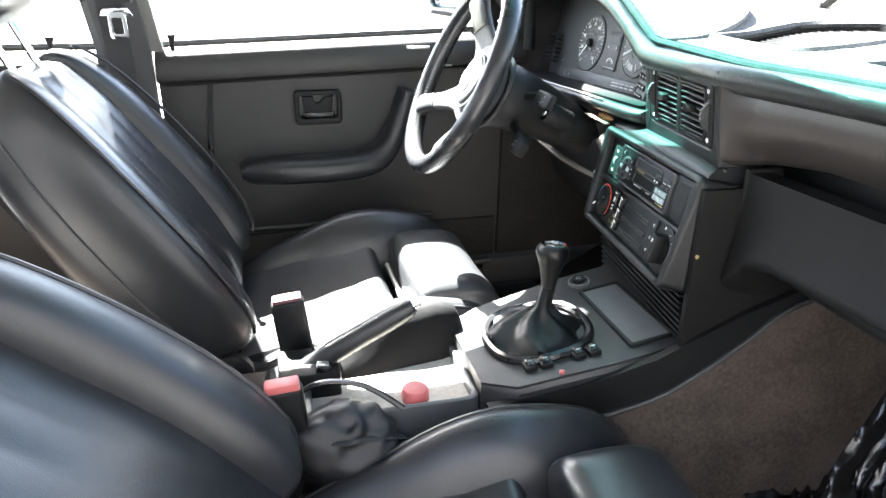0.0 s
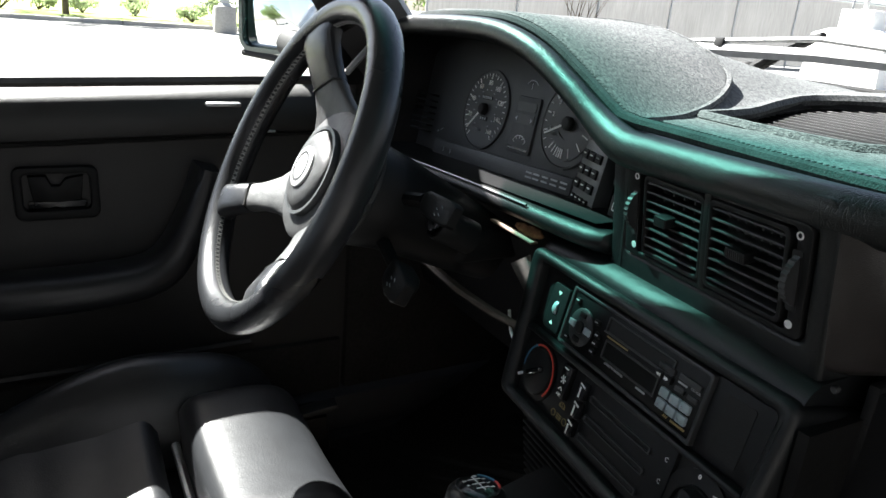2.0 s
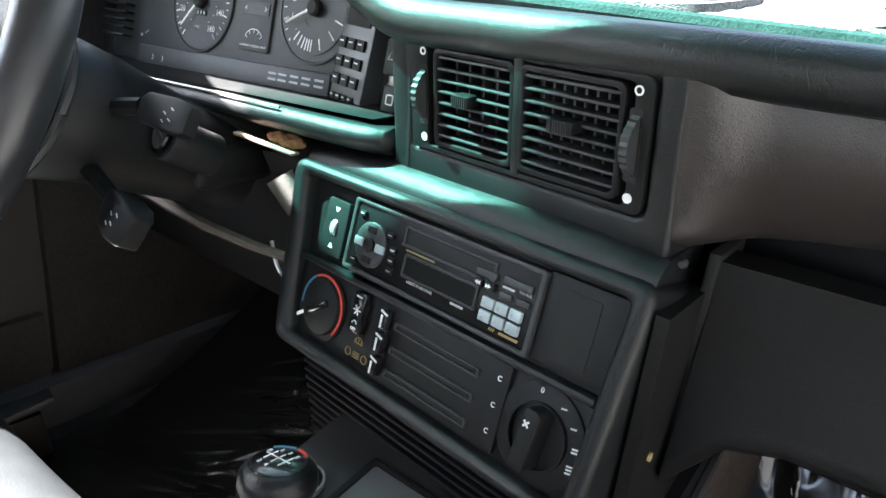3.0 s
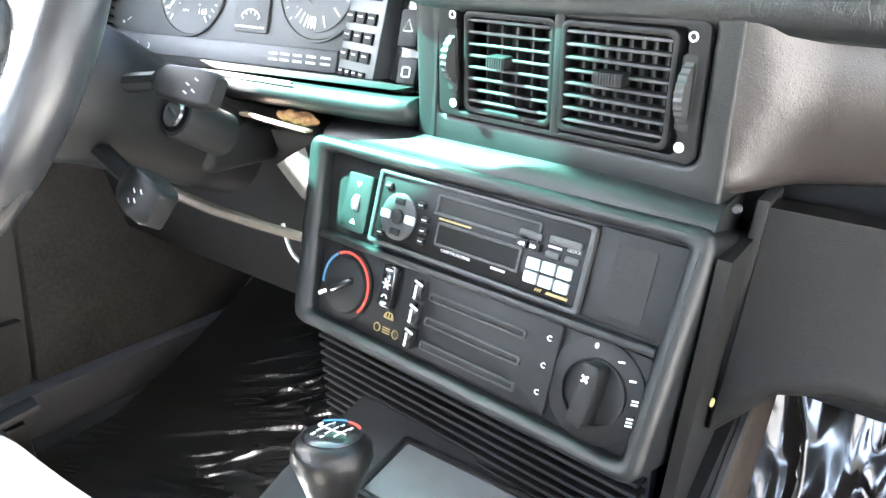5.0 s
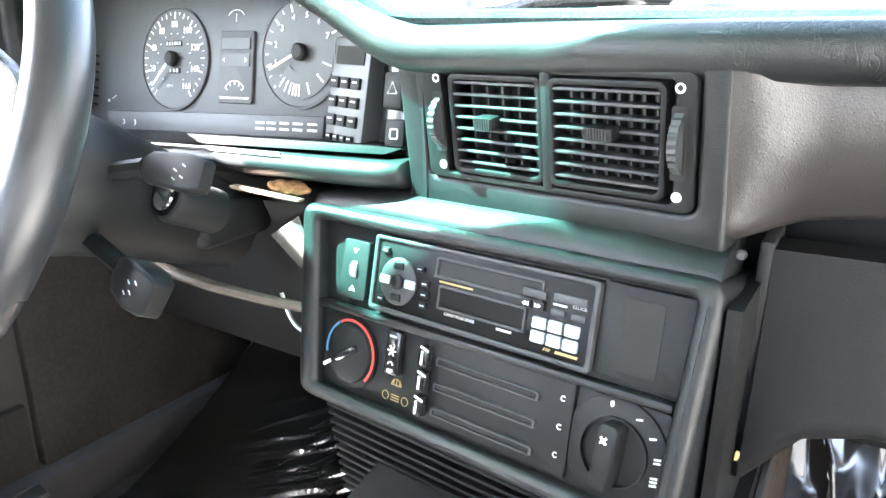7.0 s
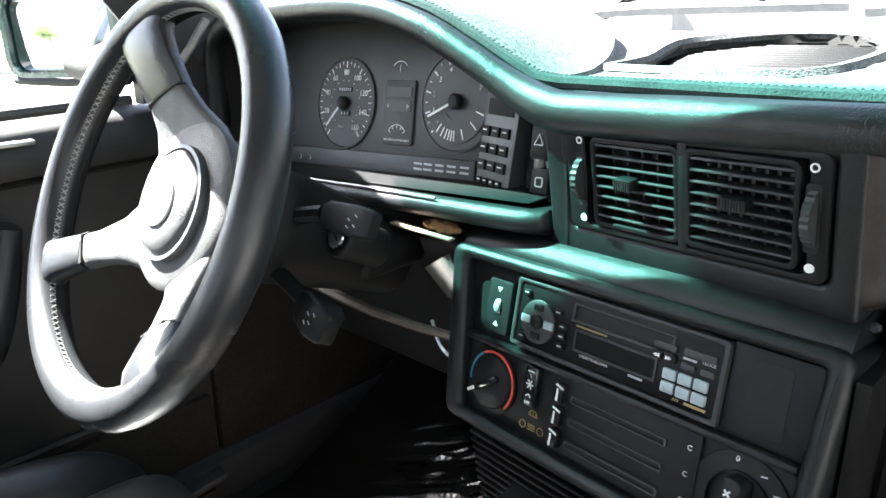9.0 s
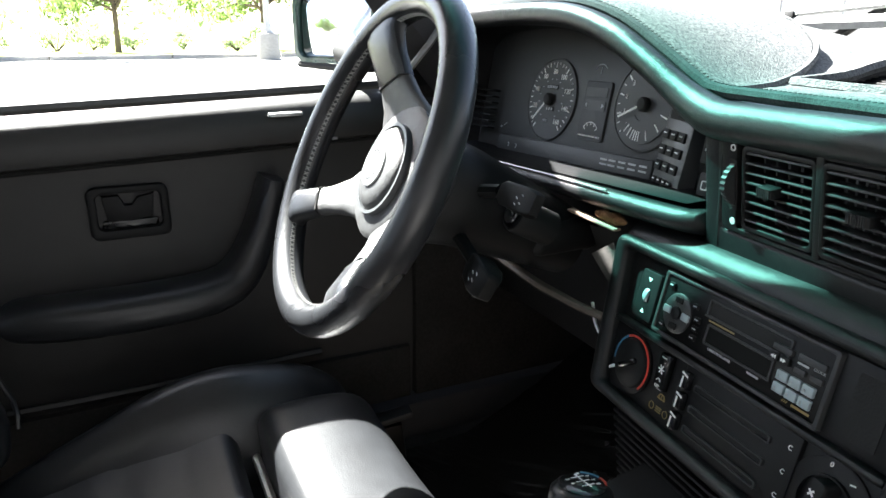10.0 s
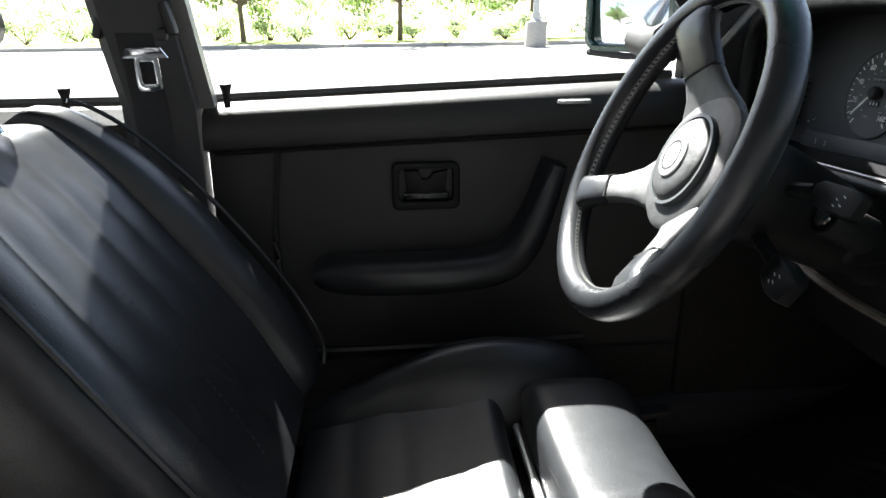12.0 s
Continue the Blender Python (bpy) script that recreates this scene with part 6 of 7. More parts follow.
def defroster(poly, name_label):
    """A sunk slatted outlet with the outline poly in the dash top."""
    cx, cy = sum(p[0] for p in poly) / len(poly), sum(p[1] for p in poly) / len(poly)
    d = thing("defroster_grille", name_label, "grille", (cx, cy, 0.93), "defroster grilles")
    top = [Vector((x, y, hump(x, y) + 0.003)) for x, y in poly]
    part("well_wall", loft([top, [p - Vector((0, 0, 0.032)) for p in top]], caps=False), RUBBER, d)
    part("well_floor", slab(poly, 0.905, 0.915, None, 0), RUBBER, d)
    rim = curve_points(top + [top[0]], 3)
    part("mat_edge", tube(rim, 0.0065, 6), MAT_CLOTH, d, "grey carpet edge round the opening")
    x = min(p[0] for p in poly) + 0.014
    while x < max(p[0] for p in poly) - 0.012:
        ys = []
        for (x0, y0), (x1, y1) in zip(poly, poly[1:] + poly[:1]):
            if (x0 > x) != (x1 > x):
                ys.append(y0 + (y1 - y0) * (x - x0) / (x1 - x0))
        if len(ys) >= 2:
            lo, hi = min(ys), max(ys)
            part("slat", box((0.0026, hi - lo, 0.006), pose(x, (lo + hi) / 2, hump(x, 0) - 0.010, 0, 12, 0), 0.0006), PLASTIC, d)
        x += 0.0128


defroster(WELLS[0], "sunk slatted defroster grille in the dash top")
defroster(WELLS[1], "sunk slatted defroster grille on the passenger side")


# ---- steering wheel ----
WC = Vector((-0.032, 0.325, 0.861))
WN = Vector((-0.901, 0.02, 0.434)).normalized()
WX = Vector((0, 0, 1)).cross(WN).normalized()
WM = basis(WC, WX, WN.cross(WX)) @ Matrix.Diagonal((0.957, 0.957, 0.957, 1))


def steering_wheel():
    s = thing("steering_wheel", "black leather three-spoke steering wheel, turned, in sunlight", "steering wheel", WC)
    R, tr = 0.1755, 0.0162
    nseg = 72
    rings = []
    for i in range(nseg):
        a = 2 * math.pi * i / nseg
        c = Vector((math.cos(a), math.sin(a), 0))
        rings.append([WM @ (c * (R + tr * math.cos(b)) + Vector((0, 0, tr * 1.12 * math.sin(b)))) for b in (2 * math.pi * k / 16 for k in range(16))])
    bm = loft(rings + [rings[0]], caps=False)
    bmesh.ops.remove_doubles(bm, verts=bm.verts, dist=1e-6)
    part("rim", bm, WHEEL_LEATHER, s, smooth=80)
    # stitching on the inner side
    st = bmesh.new()
    for k in range(150):
        a = radians(205 + k * 2.4)
        for sg in (1, -1):
            d = Vector((math.cos(a), math.sin(a), 0))
            t = Vector((-math.sin(a), math.cos(a), 0))
            p = d * (R - tr - 0.0003) + Vector((0, 0, 0.003))
            tube([WM @ (p - t * 0.0022 * sg + Vector((0, 0, 0.0025))), WM @ (p + t * 0.0022 * sg - Vector((0, 0, 0.0025)))], 0.0006, 4, bm=st)
    part("stitching", st, THREAD, s, "pale cross stitching")
    for ang, w0, w1, rs in ((120, 0.050, 0.028, 0.104), (214, 0.040, 0.018, 0.122), (309, 0.040, 0.020, 0.122)):
        a = radians(ang)
        d, t = Vector((math.cos(a), math.sin(a), 0)), Vector((-math.sin(a), math.cos(a), 0))
        rings = []
        for r, hw, z, th in ((0.03, w0 * 1.3, -0.052, 0.010), (0.062, w0, -0.046, 0.011), (0.085, w0 * 0.28 + w1 * 0.72, -0.036, 0.011), (0.108, w1, -0.023, 0.010), (0.13, w1, -0.011, 0.010), (0.15, w1 * 1.12, -0.003, 0.011), (0.170, w1 * 1.5, 0.0, 0.011)):
            c = d * r + Vector((0, 0, z))
            ring = []
            for k in range(14):
                b = 2 * math.pi * k / 14
                ring.append(WM @ (c + t * hw * math.copysign(abs(math.cos(b)) ** 0.6, math.cos(b)) + Vector((0, 0, th * math.copysign(abs(math.sin(b)) ** 0.7, math.sin(b))))))
            rings.append(ring)
        sp = part("spoke", loft(rings), WHEEL_GRAIN, s, smooth=60)
        zs = -0.0115 - (0.1285 - rs) * 0.55
        c = d * (rs - 0.001) + Vector((0, 0, zs))
        part("seam", tube([WM @ (c - t * w1 * 1.04 + Vector((0, 0, 0.002))), WM @ (c - t * w1 * 0.8 + Vector((0, 0, 0.0095))), WM @ (c + t * w1 * 0.8 + Vector((0, 0, 0.0095))), WM @ (c + t * w1 * 1.04 + Vector((0, 0, 0.002)))], 0.0012, 6), RUBBER, sp)
        g = part("leather_end", loft([[WM @ (d * r + Vector((0, 0, z)) + t * hw * math.copysign(abs(math.cos(b)) ** 0.6, math.cos(b)) + Vector((0, 0, th * math.copysign(abs(math.sin(b)) ** 0.7, math.sin(b))))) for b in (2 * math.pi * k / 14 for k in range(14))] for r, hw, z, th in ((rs, w1 * 1.04, zs, 0.0112), (0.1285, w1 * 1.05, -0.011, 0.0112), (0.150, w1 * 1.14, -0.001, 0.0125), (0.172, w1 * 1.6, 0.0, 0.012))]), WHEEL_LEATHER, sp)
    hm = WM @ flat(0, 0, -0.037)
    part("hub", lathe([(0.040, -0.05), (0.070, -0.02), (0.076, 0.0), (0.070, 0.005), (0, 0.006)], hm, 36), WHEEL_GRAIN, s, smooth=60)
    part("hub_ring", ring_arc(0.0478, 0.0515, 0, 360, 0.0, 0.0125, hm, 40), CONSOLE_GREY, s)
    part("horn_pad", lathe([(0.047, 0.004), (0.047, 0.010), (0.043, 0.015), (0.03, 0.019), (0.0, 0.021)], hm, 40), WHEEL_GRAIN, s, "grained horn pad", smooth=60)
    # silver emblem, its sun reflection coloured in
    e = part("emblem", lathe([(0.0235, 0.017), (0.0235, 0.0215), (0.0212, 0.0228), (0.0, 0.0228)], hm, 30), SILVER, s, "round silver emblem")
    part("emblem_border", ring_arc(0.0145, 0.0175, 0, 360, 0.0226, 0.0232, hm, 30), PLASTIC_GREY, e, "grey ring")


steering_wheel()


def column():
    c = thing("steering_column", "black plastic steering column shroud with ignition lock", "column", (0.1, 0.345, 0.78))
    ax = -WN
    p0 = WC + ax * 0.07
    up = WN.cross(WX)
    rings = []
    for d, rx, ry, off in ((0.0, 0.05, 0.052, 0), (0.012, 0.058, 0.06, 0), (0.05, 0.055, 0.055, 0.004), (0.14, 0.048, 0.046, 0.004), (0.2, 0.045, 0.04, 0.004)):
        rings.append(superring(p0 + ax * d + up * off, WX, up, rx, ry, 0.85, 24))
    part("shroud", loft(rings), PLASTIC, c, smooth=60)
    part("collar", tube([p0 + ax * 0.004 + WX * 0.06 * math.cos(a) + up * 0.064 * math.sin(a) for a in (2 * math.pi * k / 32 for k in range(33))], 0.004, 6), PLASTIC_GREY, c)
    ig = Vector((0.106, 0.2535, 0.8065))
    im = Matrix.Translation(ig) @ WM.to_3x3().to_4x4()
    part("lock_barrel", lathe([(0.0195, -0.05), (0.0195, -0.004), (0.018, 0.0), (0.0155, 0.001), (0.0155, -0.002), (0, -0.002)], im, 28), PLASTIC, c)
    k = part("key_face", lathe([(0.0115, -0.003), (0.0115, 0.003), (0.01, 0.0045), (0, 0.004)], im, 24), CHROME, c, "chrome lock face")
    part("key_slot", box((0.003, 0.012, 0.001), im @ flat(0, 0, 0.0045, 60), 0), RUBBER, k)
    part("lower_block", box((0.09, 0.06, 0.04), Matrix.Translation((0.19, 0.3, 0.765)), 0.012, 3), PLASTIC, c)
    # stalks
    def stalk(base, neck, tip, w, h, ln, nm, marks):
        s = part(nm, tube([base, neck], [0.008, 0.007], 8), PLASTIC, c)
        d = (Vector(tip) - Vector(neck)).normalized()
        side = d.cross(WN).normalized()
        bmx = basis(Vector(neck).lerp(Vector(tip), 0.5), d, side)
        n_ = bmx.to_3x3() @ Vector((0, 0, 1))
        hd = part("stalk_head", loft([[bmx @ Vector((x, y * sy, z * sz)) for y, z in rounded(w, h, 0.003, 3)] for x, sy, sz in ((-ln / 2, 0.6, 0.6), (-ln / 2 + 0.012, 0.95, 0.9), (ln / 2 - 0.016, 1.05, 1.0), (ln / 2 - 0.004, 0.95, 0.7), (ln / 2, 0.75, 0.5))]), PLASTIC, s, "moulded stalk head", smooth=50)
        zf = h / 2 + 0.0006 if n_.dot(WN) > 0 else -h / 2 - 0.0006
        part("stalk_marks", many([box((0.004, 0.0008, 0.0005), bmx @ flat(x, y, zf, 20), 0) for x, y in marks]), PRINT_DIM, hd)
    stalk((0.07, 0.30, 0.824), (0.084, 0.243, 0.8345), (0.080, 0.168, 0.8365), 0.025, 0.019, 0.066, "wiper_stalk", ((0.012, 0.006), (0.012, 0.0), (0.02, 0.004), (0.02, -0.004)))
    stalk((0.06, 0.30, 0.785), (0.052, 0.236, 0.769), (0.04, 0.183, 0.757), 0.029, 0.026, 0.05, "speed_stalk", ((0.006, 0.005), (0.006, -0.003), (0.012, 0.002), (0.014, -0.006)))


column()


# ---- centre console ----
MP = basis((0, 0, 0.535), (1, 0, 0.16), (0, 1, 0))


def console():
    c = thing("centre_console", "grey plastic centre console between the seats, sunlit", "console", (0, 0, 0.4))
    top = [(-0.112, -0.10), (-0.07, -0.132), (0.09, -0.139), (0.196, -0.135), (0.196, 0.125), (0.09, 0.12), (-0.06, 0.095), (-0.112, 0.07)]
    rings = [[MP @ Vector((x, y, z)) for x, y in top] for z in (0.0, -0.004)]
    rings.append([MP @ Vector((x * 1.02, y * 1.03, -0.010)) for x, y in top])
    rings.append([Vector((x * 1.02, y * 0.98, 0.40)) for x, y in top])
    part("shift_plate", loft(rings), PLATE_BLACK, c, smooth=30)
    side = [(-0.11, -0.136, 0.50), (0.02, -0.146, 0.52), (0.12, -0.155, 0.553), (0.17, -0.163, 0.583), (0.24, -0.166, 0.615), (0.31, -0.168, 0.64), (0.45, -0.17, 0.66), (0.62, -0.17, 0.67)]
    drop = (0.05, 0.055, 0.062, 0.06, 0.045, 0.02, 0.01, 0.0)
    low = [(x, y - 0.003, z - d) for (x, y, z), d in zip(side, drop)]
    part("side_trim", loft([[(x, y, z), (x, y + 0.012, z), (x, y + 0.008, 0.4), (x, y - 0.001, 0.4)] for x, y, z in side]), PLASTIC, c, "black plastic side trim")
    part("side_panel", loft([[(x, y, z), (x, y + 0.01, z), (x, y, 0.28), (x, y - 0.014, 0.28)] for x, y, z in low]), CARPET, c, "brown carpeted tunnel side")
    part("carpet_binding", tube(curve_points(low, 3), 0.004, 6), PLASTIC_GREY, c)
    # coin tray and lighter ahead of the lever
    tr = part("coin_tray", frame_slab(rounded(0.07, 0.176, 0.004, cx=0.138, cy=-0.028), rounded(0.058, 0.164, 0.003, cx=0.138, cy=-0.028), 0.0, 0.005, MP, 0.0015), PLASTIC, c)
    part("tray_floor", slab(rounded(0.06, 0.166, 0.004, cx=0.138, cy=-0.028), 0.0, 0.0025, MP, 0), CONSOLE_LID, tr)
    li = part("lighter", lathe([(0.0165, 0), (0.0165, 0.004), (0.0145, 0.006), (0.0115, 0.005), (0.0115, 0.009), (0.0095, 0.011), (0.0, 0.0095)], MP @ flat(0.118, 0.088, 0.0), 28), PLASTIC, c, "round cigarette lighter")
    part("lighter_ring", ring_arc(0.0155, 0.0175, 0, 360, 0.0, 0.0055, MP @ flat(0.118, 0.088), 28), SATIN, li)
    part("lighter_mark", ring_arc(0.003, 0.0042, 0, 300, 0.0, 0.0005, MP @ flat(0.118, 0.088, 0.0106), 12), PRINT_DIM, li)
    # window switches along the passenger edge
    for n, (x, y) in enumerate(((-0.040, -0.098), (-0.018, -0.1), (0.031, -0.101), (0.053, -0.102))):
        sw = part("window_switch", box((0.018, 0.02, 0.009), MP @ flat(x, y, 0.003), 0.002), PLASTIC, c)
        part("rocker", box((0.012, 0.014, 0.006), MP @ Matrix.Translation((x, y, 0.008)) @ Matrix.Rotation(radians(10), 4, "X"), 0.002), GLOSS, sw)
        part("switch_mark", box((0.006, 0.0015, 0.0005), MP @ flat(x, y, 0.0115), 0), PRINT_DIM, sw)
    part("red_lamp", lathe([(0.004, 0), (0.004, 0.003), (0, 0.005)], MP @ flat(-0.005, -0.128, 0.0), 10), RED, c)
    # rear tray
    part("rear_tray", frame_slab(rounded(0.235, 0.17, 0.02, cx=-0.228, cy=-0.025), rounded(0.215, 0.15, 0.015, cx=-0.228, cy=-0.025), 0.40, 0.50, None, 0.004), CONSOLE_GREY, c)
    part("tray_base", slab(rounded(0.216, 0.152, 0.015, cx=-0.228, cy=-0.025), 0.44, 0.484, None, 0), LINT, c, "pale worn tray floor")
    sw = part("switch_block", box((0.085, 0.075, 0.05), Matrix.Translation((-0.335, 0.0, 0.498)), 0.006), PLASTIC, c)
    for k in range(3):
        b = part("rear_switch", box((0.022, 0.019, 0.01), pose(-0.316, 0.021 - 0.0225 * k, 0.5245, 0, 8, 0), 0.0025), GLOSS, sw)
        # pale plate added as the sun's sheen on the black switch
        part("switch_sheen", box((0.016, 0.013, 0.003), pose(-0.316, 0.021 - 0.0225 * k, 0.5292, 0, 8, 0), 0.001), SATIN, b, "pale plate for the sunlit sheen")
        part("switch_mark", box((0.007, 0.0016, 0.0005), pose(-0.319, 0.021 - 0.0225 * k, 0.5312, 0, 8, 0), 0), RUBBER, b)


console()


def gear_lever():
    g = thing("gear_lever", "black gear lever with leather boot and round knob", "gear lever", (0, -0.015, 0.535))
    ring = [MP @ Vector((0.0 + 0.075 * math.copysign(abs(math.cos(a)) ** 0.8, math.cos(a)), -0.02 + 0.072 * math.copysign(abs(math.sin(a)) ** 0.8, math.sin(a)), 0.004)) for a in (2 * math.pi * k / 40 for k in range(41))]
    part("boot_ring", tube(ring, 0.0075, 8), GLOSS, g, "glossy black oval surround")
    kn = Vector((0.028, 0.014, 0.655))
    base = MP @ Vector((0.0, -0.018, 0.0))
    rings = []
    for t, r in ((0, 0.07), (0.08, 0.069), (0.16, 0.063), (0.24, 0.054), (0.33, 0.042), (0.4, 0.033), (0.46, 0.025), (0.52, 0.018), (0.58, 0.0125), (0.68, 0.0105), (0.8, 0.0098), (1, 0.0098)):
        c = base.lerp(kn - Vector((0, 0, 0.062)), t)
        rings.append([c + Vector((r * (1 + 0.12 * math.sin(4 * a + t * 14) * (1 - t)) * math.cos(a), r * (1 + 0.1 * math.sin(5 * a - t * 17) * (1 - t)) * math.sin(a), 0.006 * math.sin(6 * a + 9 * t) * (1 - t))) for a in (2 * math.pi * k / 32 for k in range(32))])
    part("boot", loft(rings), LEVER_BLACK, g, "wrinkled leather boot", smooth=60)
    ax = Vector((0.12, 0.15, 1)).normalized()
    km = Matrix.Translation(kn - Vector((0, 0, 0.075))) @ Vector((0, 0, 1)).rotation_difference(ax).to_matrix().to_4x4()
    part("knob", lathe([(0.0095, -0.012), (0.0105, 0.0), (0.012, 0.02), (0.016, 0.04), (0.0215, 0.054), (0.0255, 0.064), (0.0245, 0.072), (0.02, 0.077), (0.0, 0.0785)], km, 32), LEVER_BLACK, g, smooth=80)
    cm = km @ flat(0, 0, 0.0765, -90)
    cap = part("shift_cap", lathe([(0.0185, -0.001), (0.0185, 0.0015), (0.016, 0.003), (0.0, 0.0042)], cm, 30), GLOSS, g, "glossy cap with shift pattern")
    pat = [box((0.0008, 0.012, 0.0004), cm @ flat(x, 0, 0.0042), 0) for x in (-0.007, 0.0, 0.007)] + [box((0.022, 0.0008, 0.0004), cm @ flat(0, 0, 0.0044), 0)]
    pat += [words(t, 0.0048, cm @ flat(x, y, 0.0034)) for t, x, y in (("1", -0.007, 0.009), ("2", -0.007, -0.009), ("3", 0, 0.0095), ("4", 0, -0.0095), ("5", 0.007, 0.009), ("R", -0.0125, 0.004))]
    part("shift_pattern", many(pat), PRINT, cap, "white shift pattern")
    part("stripe", many([ring_arc(0.0165, 0.0185, 100, 150, 0, 0.0032, cm, 8)]), BLUE_PRINT, cap)
    part("stripe", many([ring_arc(0.0165, 0.0185, 60, 95, 0, 0.0032, cm, 8)]), RED_PRINT, cap)


gear_lever()


def handbrake():
    h = thing("handbrake", "black leather handbrake lever with chrome button", "handbrake", (-0.32, -0.01, 0.5))
    a, b = Vector((-0.36, 0.0, 0.50)), Vector((-0.185, -0.01, 0.598))
    pts = [a.lerp(b, t) for t in (0, 0.15, 0.3, 0.45, 0.6, 0.75, 0.88, 0.97, 1.0)]
    part("grip", tube(pts, [0.013, 0.014, 0.016, 0.0165, 0.016, 0.0165, 0.0155, 0.0135, 0.010], 14), LEATHER, h, smooth=60)
    for k in range(6):
        c = a.lerp(b, 0.5 + 0.07 * k)
        d = (b - a).normalized()
        part("finger_rib", tube([c + Vector((0, -0.012, -0.012)), c + Vector((0, 0, -0.0168)), c + Vector((0, 0.012, -0.012))], 0.002, 6), LEATHER, h)
    part("button", tube([b, b + (b - a).normalized() * 0.010], [0.006, 0.0055], 12), CHROME, h, "chrome release button")
    part("boot", loft([superring((x, 0.0, z), (0, 1, 0), (0.3, 0, 1), r1, r2, 0.8, 18) for x, z, r1, r2 in ((-0.40, 0.47, 0.04, 0.035), (-0.36, 0.49, 0.034, 0.03), (-0.33, 0.508, 0.024, 0.022), (-0.315, 0.52, 0.016, 0.016))]), LEATHER, h)

    rings = []
    for x, foot, top in ((-0.372, 0.0, 0.47), (-0.36, 0.0, 0.487), (-0.307, -0.002, 0.515), (-0.25, 0.0, 0.541), (-0.184, 0.012, 0.556), (-0.135, 0.022, 0.558), (-0.105, 0.028, 0.55), (-0.095, 0.034, 0.53)):
        prof = [(foot - 0.004, 0.47), (foot, 0.484), (foot * 0.72 + 0.017, 0.484 + (top - 0.484) * 0.36), (foot * 0.45 + 0.034, 0.484 + (top - 0.484) * 0.72), (foot * 0.2 + 0.052, top - 0.002), (0.074, top + 0.001), (0.086, top - 0.004), (0.09, top - 0.02), (0.09, 0.46)]
        rings.append([(x, y + 0.0025 * math.sin(90 * x + 60 * z), z) for y, z in prof])
    part("gaiter", loft(rings), GAITER, h, "black leather gaiter hump", smooth=60)


handbrake()


def bottle_cap():
    b = thing("bottle_cap", "red ribbed screw cap lying in the tray", "bottle cap", (-0.197, -0.082, 0.484))
    m = pose(-0.197, -0.075, 0.4845, 0, 0, 0)
    rings = []
    for z, r in ((0.0, 0.0185), (0.003, 0.019), (0.018, 0.0185), (0.0215, 0.0165), (0.0225, 0.012)):
        rings.append([m @ Vector(((r + (0.0005 if k % 2 else -0.0003) * (z < 0.02)) * math.cos(2 * math.pi * k / 48), (r + (0.0005 if k % 2 else -0.0003) * (z < 0.02)) * math.sin(2 * math.pi * k / 48), z)) for k in range(48)])
    part("cap", loft(rings), RED, b, smooth=30)
    part("tamper_band", ring_arc(0.0172, 0.0192, 0, 360, -0.004, -0.0005, m @ flat(0, 0, 0.004), 30), PRINT, b, "white tamper band")


bottle_cap()


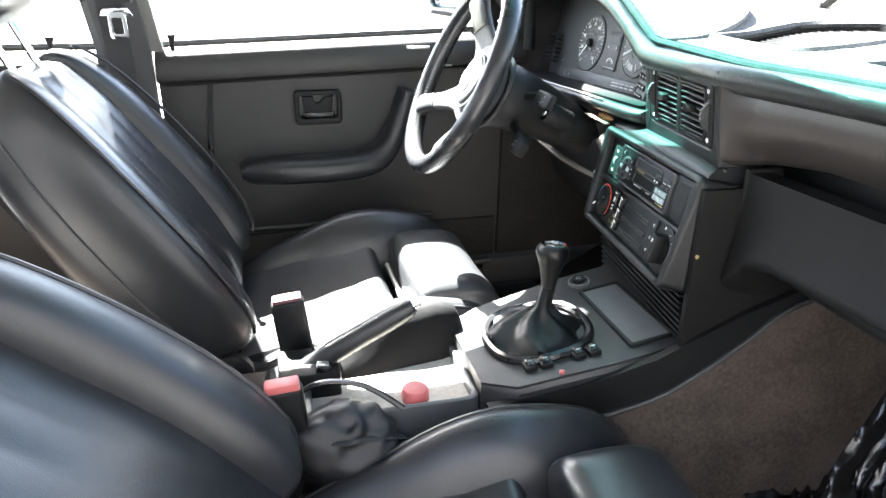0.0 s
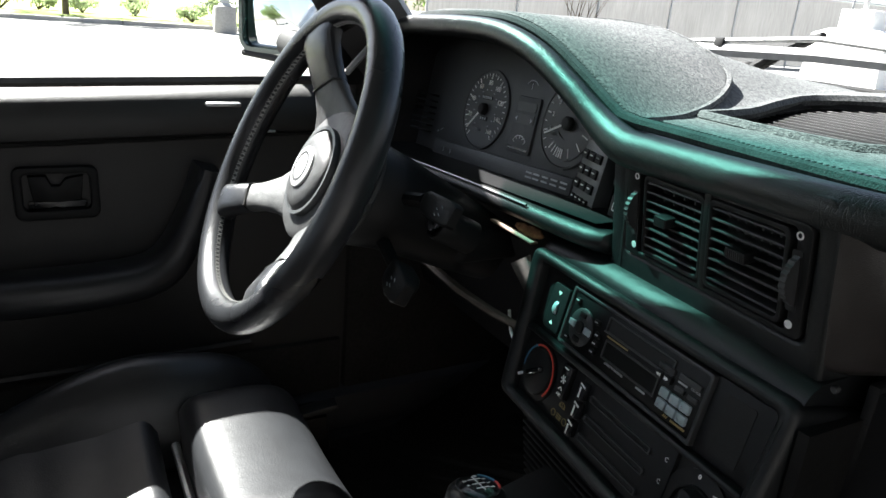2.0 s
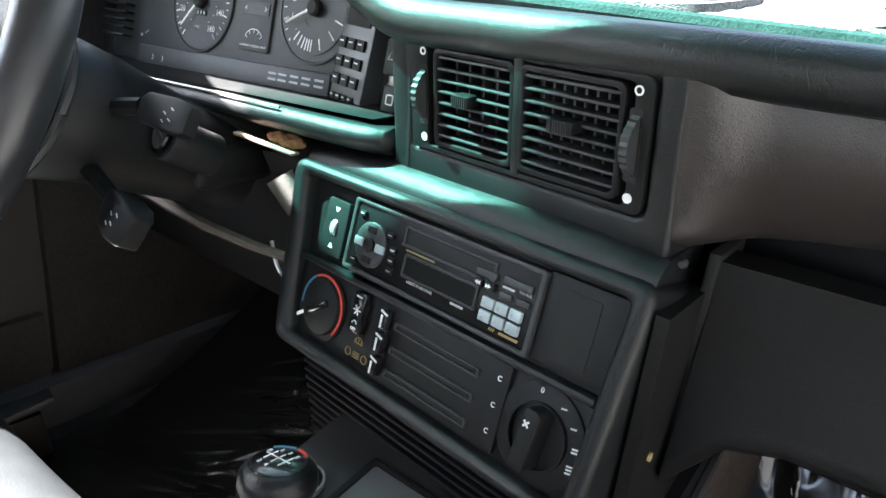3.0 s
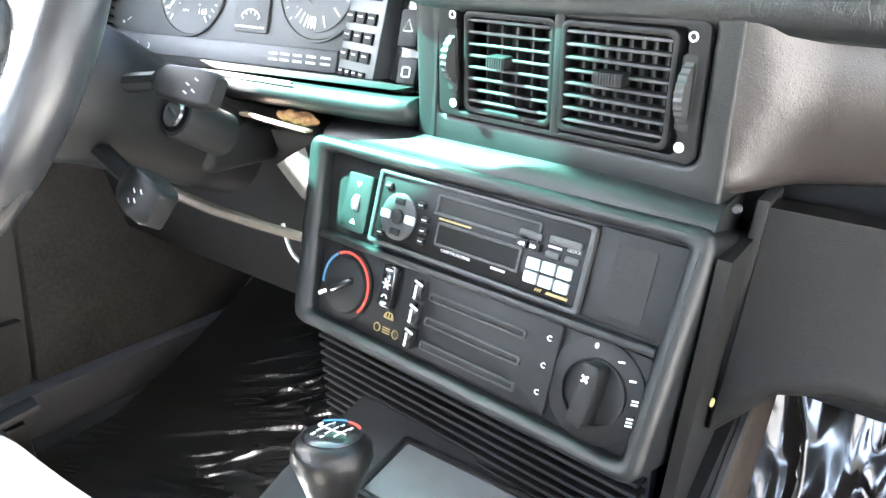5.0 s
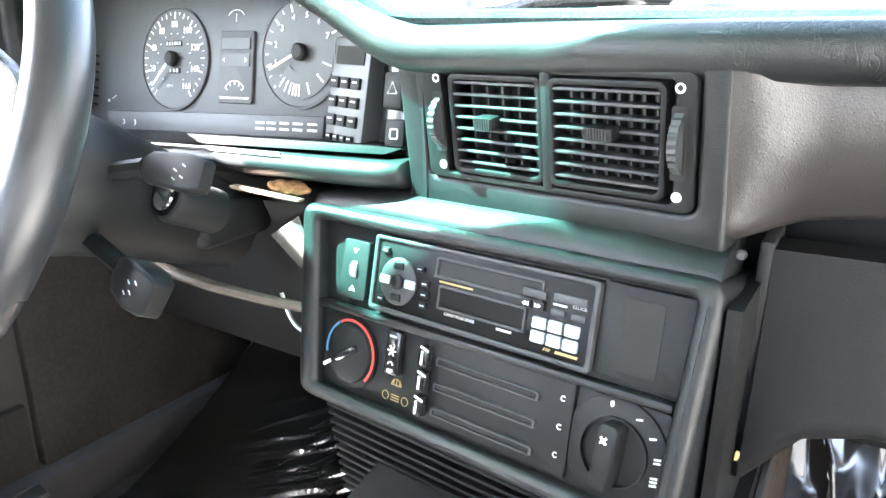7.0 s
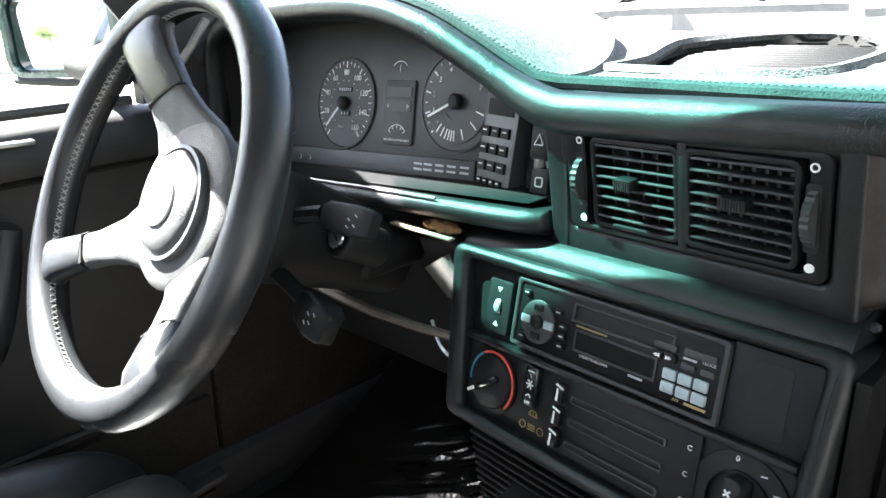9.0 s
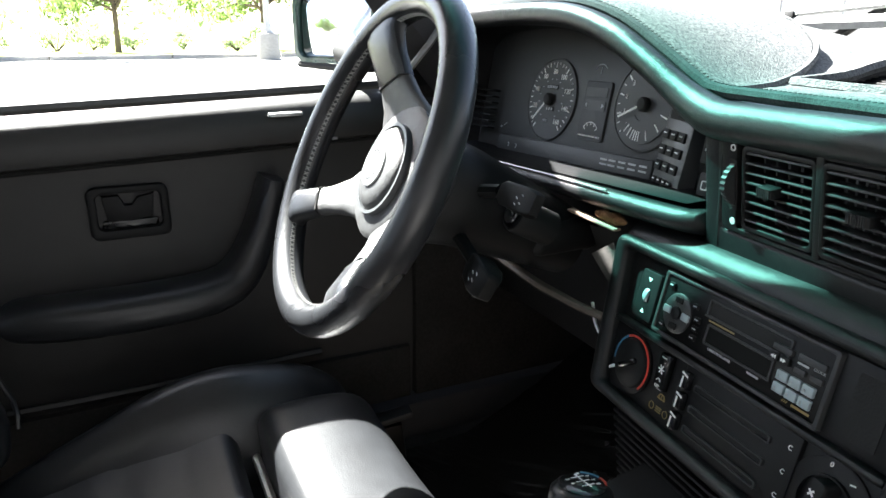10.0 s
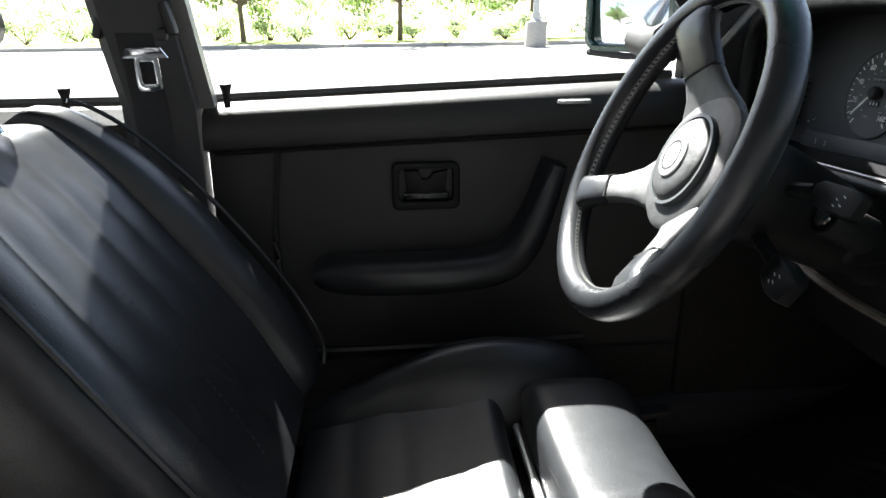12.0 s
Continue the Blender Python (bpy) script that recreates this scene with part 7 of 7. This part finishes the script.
def bag():
    b = thing("nylon_bag", "crumpled black nylon bag stuffed beside the buckle", "bag", (-0.3, -0.115, 0.42))
    def skin(u, v):
        a, t = 2 * math.pi * u, math.pi * v
        p = Vector((0.085 * math.cos(a) * math.sin(t), 0.05 * math.sin(a) * math.sin(t), 0.065 * math.cos(t)))
        q = p * 16
        w = 0.016 * noise.noise(q) + 0.009 * abs(noise.noise(q * 2.3 + Vector((3, 1, 2)))) - 0.012 * abs(noise.noise(q * 1.4 + Vector((9, 4, 0))))
        return p * (1 + w / 0.07) + Vector((-0.297, -0.125, 0.465))
    bm = grid(skin, 64, 40)
    bmesh.ops.remove_doubles(bm, verts=bm.verts, dist=1e-5)
    part("body", bm, NYLON, b, smooth=80)
    part("zip", tube(curve_points([(-0.385, -0.075, 0.50), (-0.33, -0.08, 0.535), (-0.27, -0.09, 0.53), (-0.22, -0.11, 0.50)], 6), 0.004, 6), GLOSS, b, "black zip edge")
    part("strap", tube(curve_points([(-0.37, -0.1, 0.47), (-0.31, -0.16, 0.5), (-0.25, -0.15, 0.49), (-0.22, -0.12, 0.46)], 6), 0.007, 6, flat=0.35), BELT, b)


bag()


def film_sheet(x0, x1, y0, y1, z, seed, label, along, slow, fast, amp, rise=0.0):
    """A thin crinkled sheet; its long sharp folds run along the given heading in degrees."""
    ca, sa = math.cos(radians(along)), math.sin(radians(along))
    def skin(u, v):
        x, y = x0 + (x1 - x0) * u, y0 + (y1 - y0) * v
        a, b = x * ca + y * sa, -x * sa + y * ca
        bend = noise.noise_vector(Vector((x * 8, y * 8, seed)))
        p = Vector((a * slow + seed + bend.x * 0.7, b * fast + bend.y * 0.9, 0))
        h = (0.5 - abs(noise.noise(p))) ** 3 * 4 * amp + (0.5 - abs(noise.noise(p * 2.1 + Vector((4, 0, 1))))) * amp * 0.35 + amp * 0.7 * noise.noise(Vector((x * 6, y * 6, seed)))
        return (x, y, z + h + rise * max(0, u - 0.4) ** 1.2)
    f = thing("floor_film", label, "plastic film", ((x0 + x1) / 2, (y0 + y1) / 2, z))
    part("sheet", grid(skin, 170, 150), FILM, f, smooth=50)


film_sheet(0.02, 0.60, 0.17, 0.64, 0.278, 1.0, "crinkled shiny black plastic film over the driver's footwell", -60, 8, 66, 0.0045, 0.35)
film_sheet(0.28, 0.62, -0.66, -0.18, 0.29, 7.0, "crinkled shiny black plastic film over the passenger footwell", 15, 19, 27, 0.036, 0.9)


def foot_rest():
    f = thing("foot_rest", "worn grey foot rest edge in the driver footwell", "foot rest", (0.1, 0.6, 0.3))
    part("edge", box((0.16, 0.03, 0.012), pose(0.06, 0.62, 0.36, 0, -12, -10), 0.004), PLASTIC_GREY, f)
    part("foot", box((0.12, 0.03, 0.07), pose(0.07, 0.635, 0.31, 0, -6, -10), 0.004), PLASTIC, f)


foot_rest()
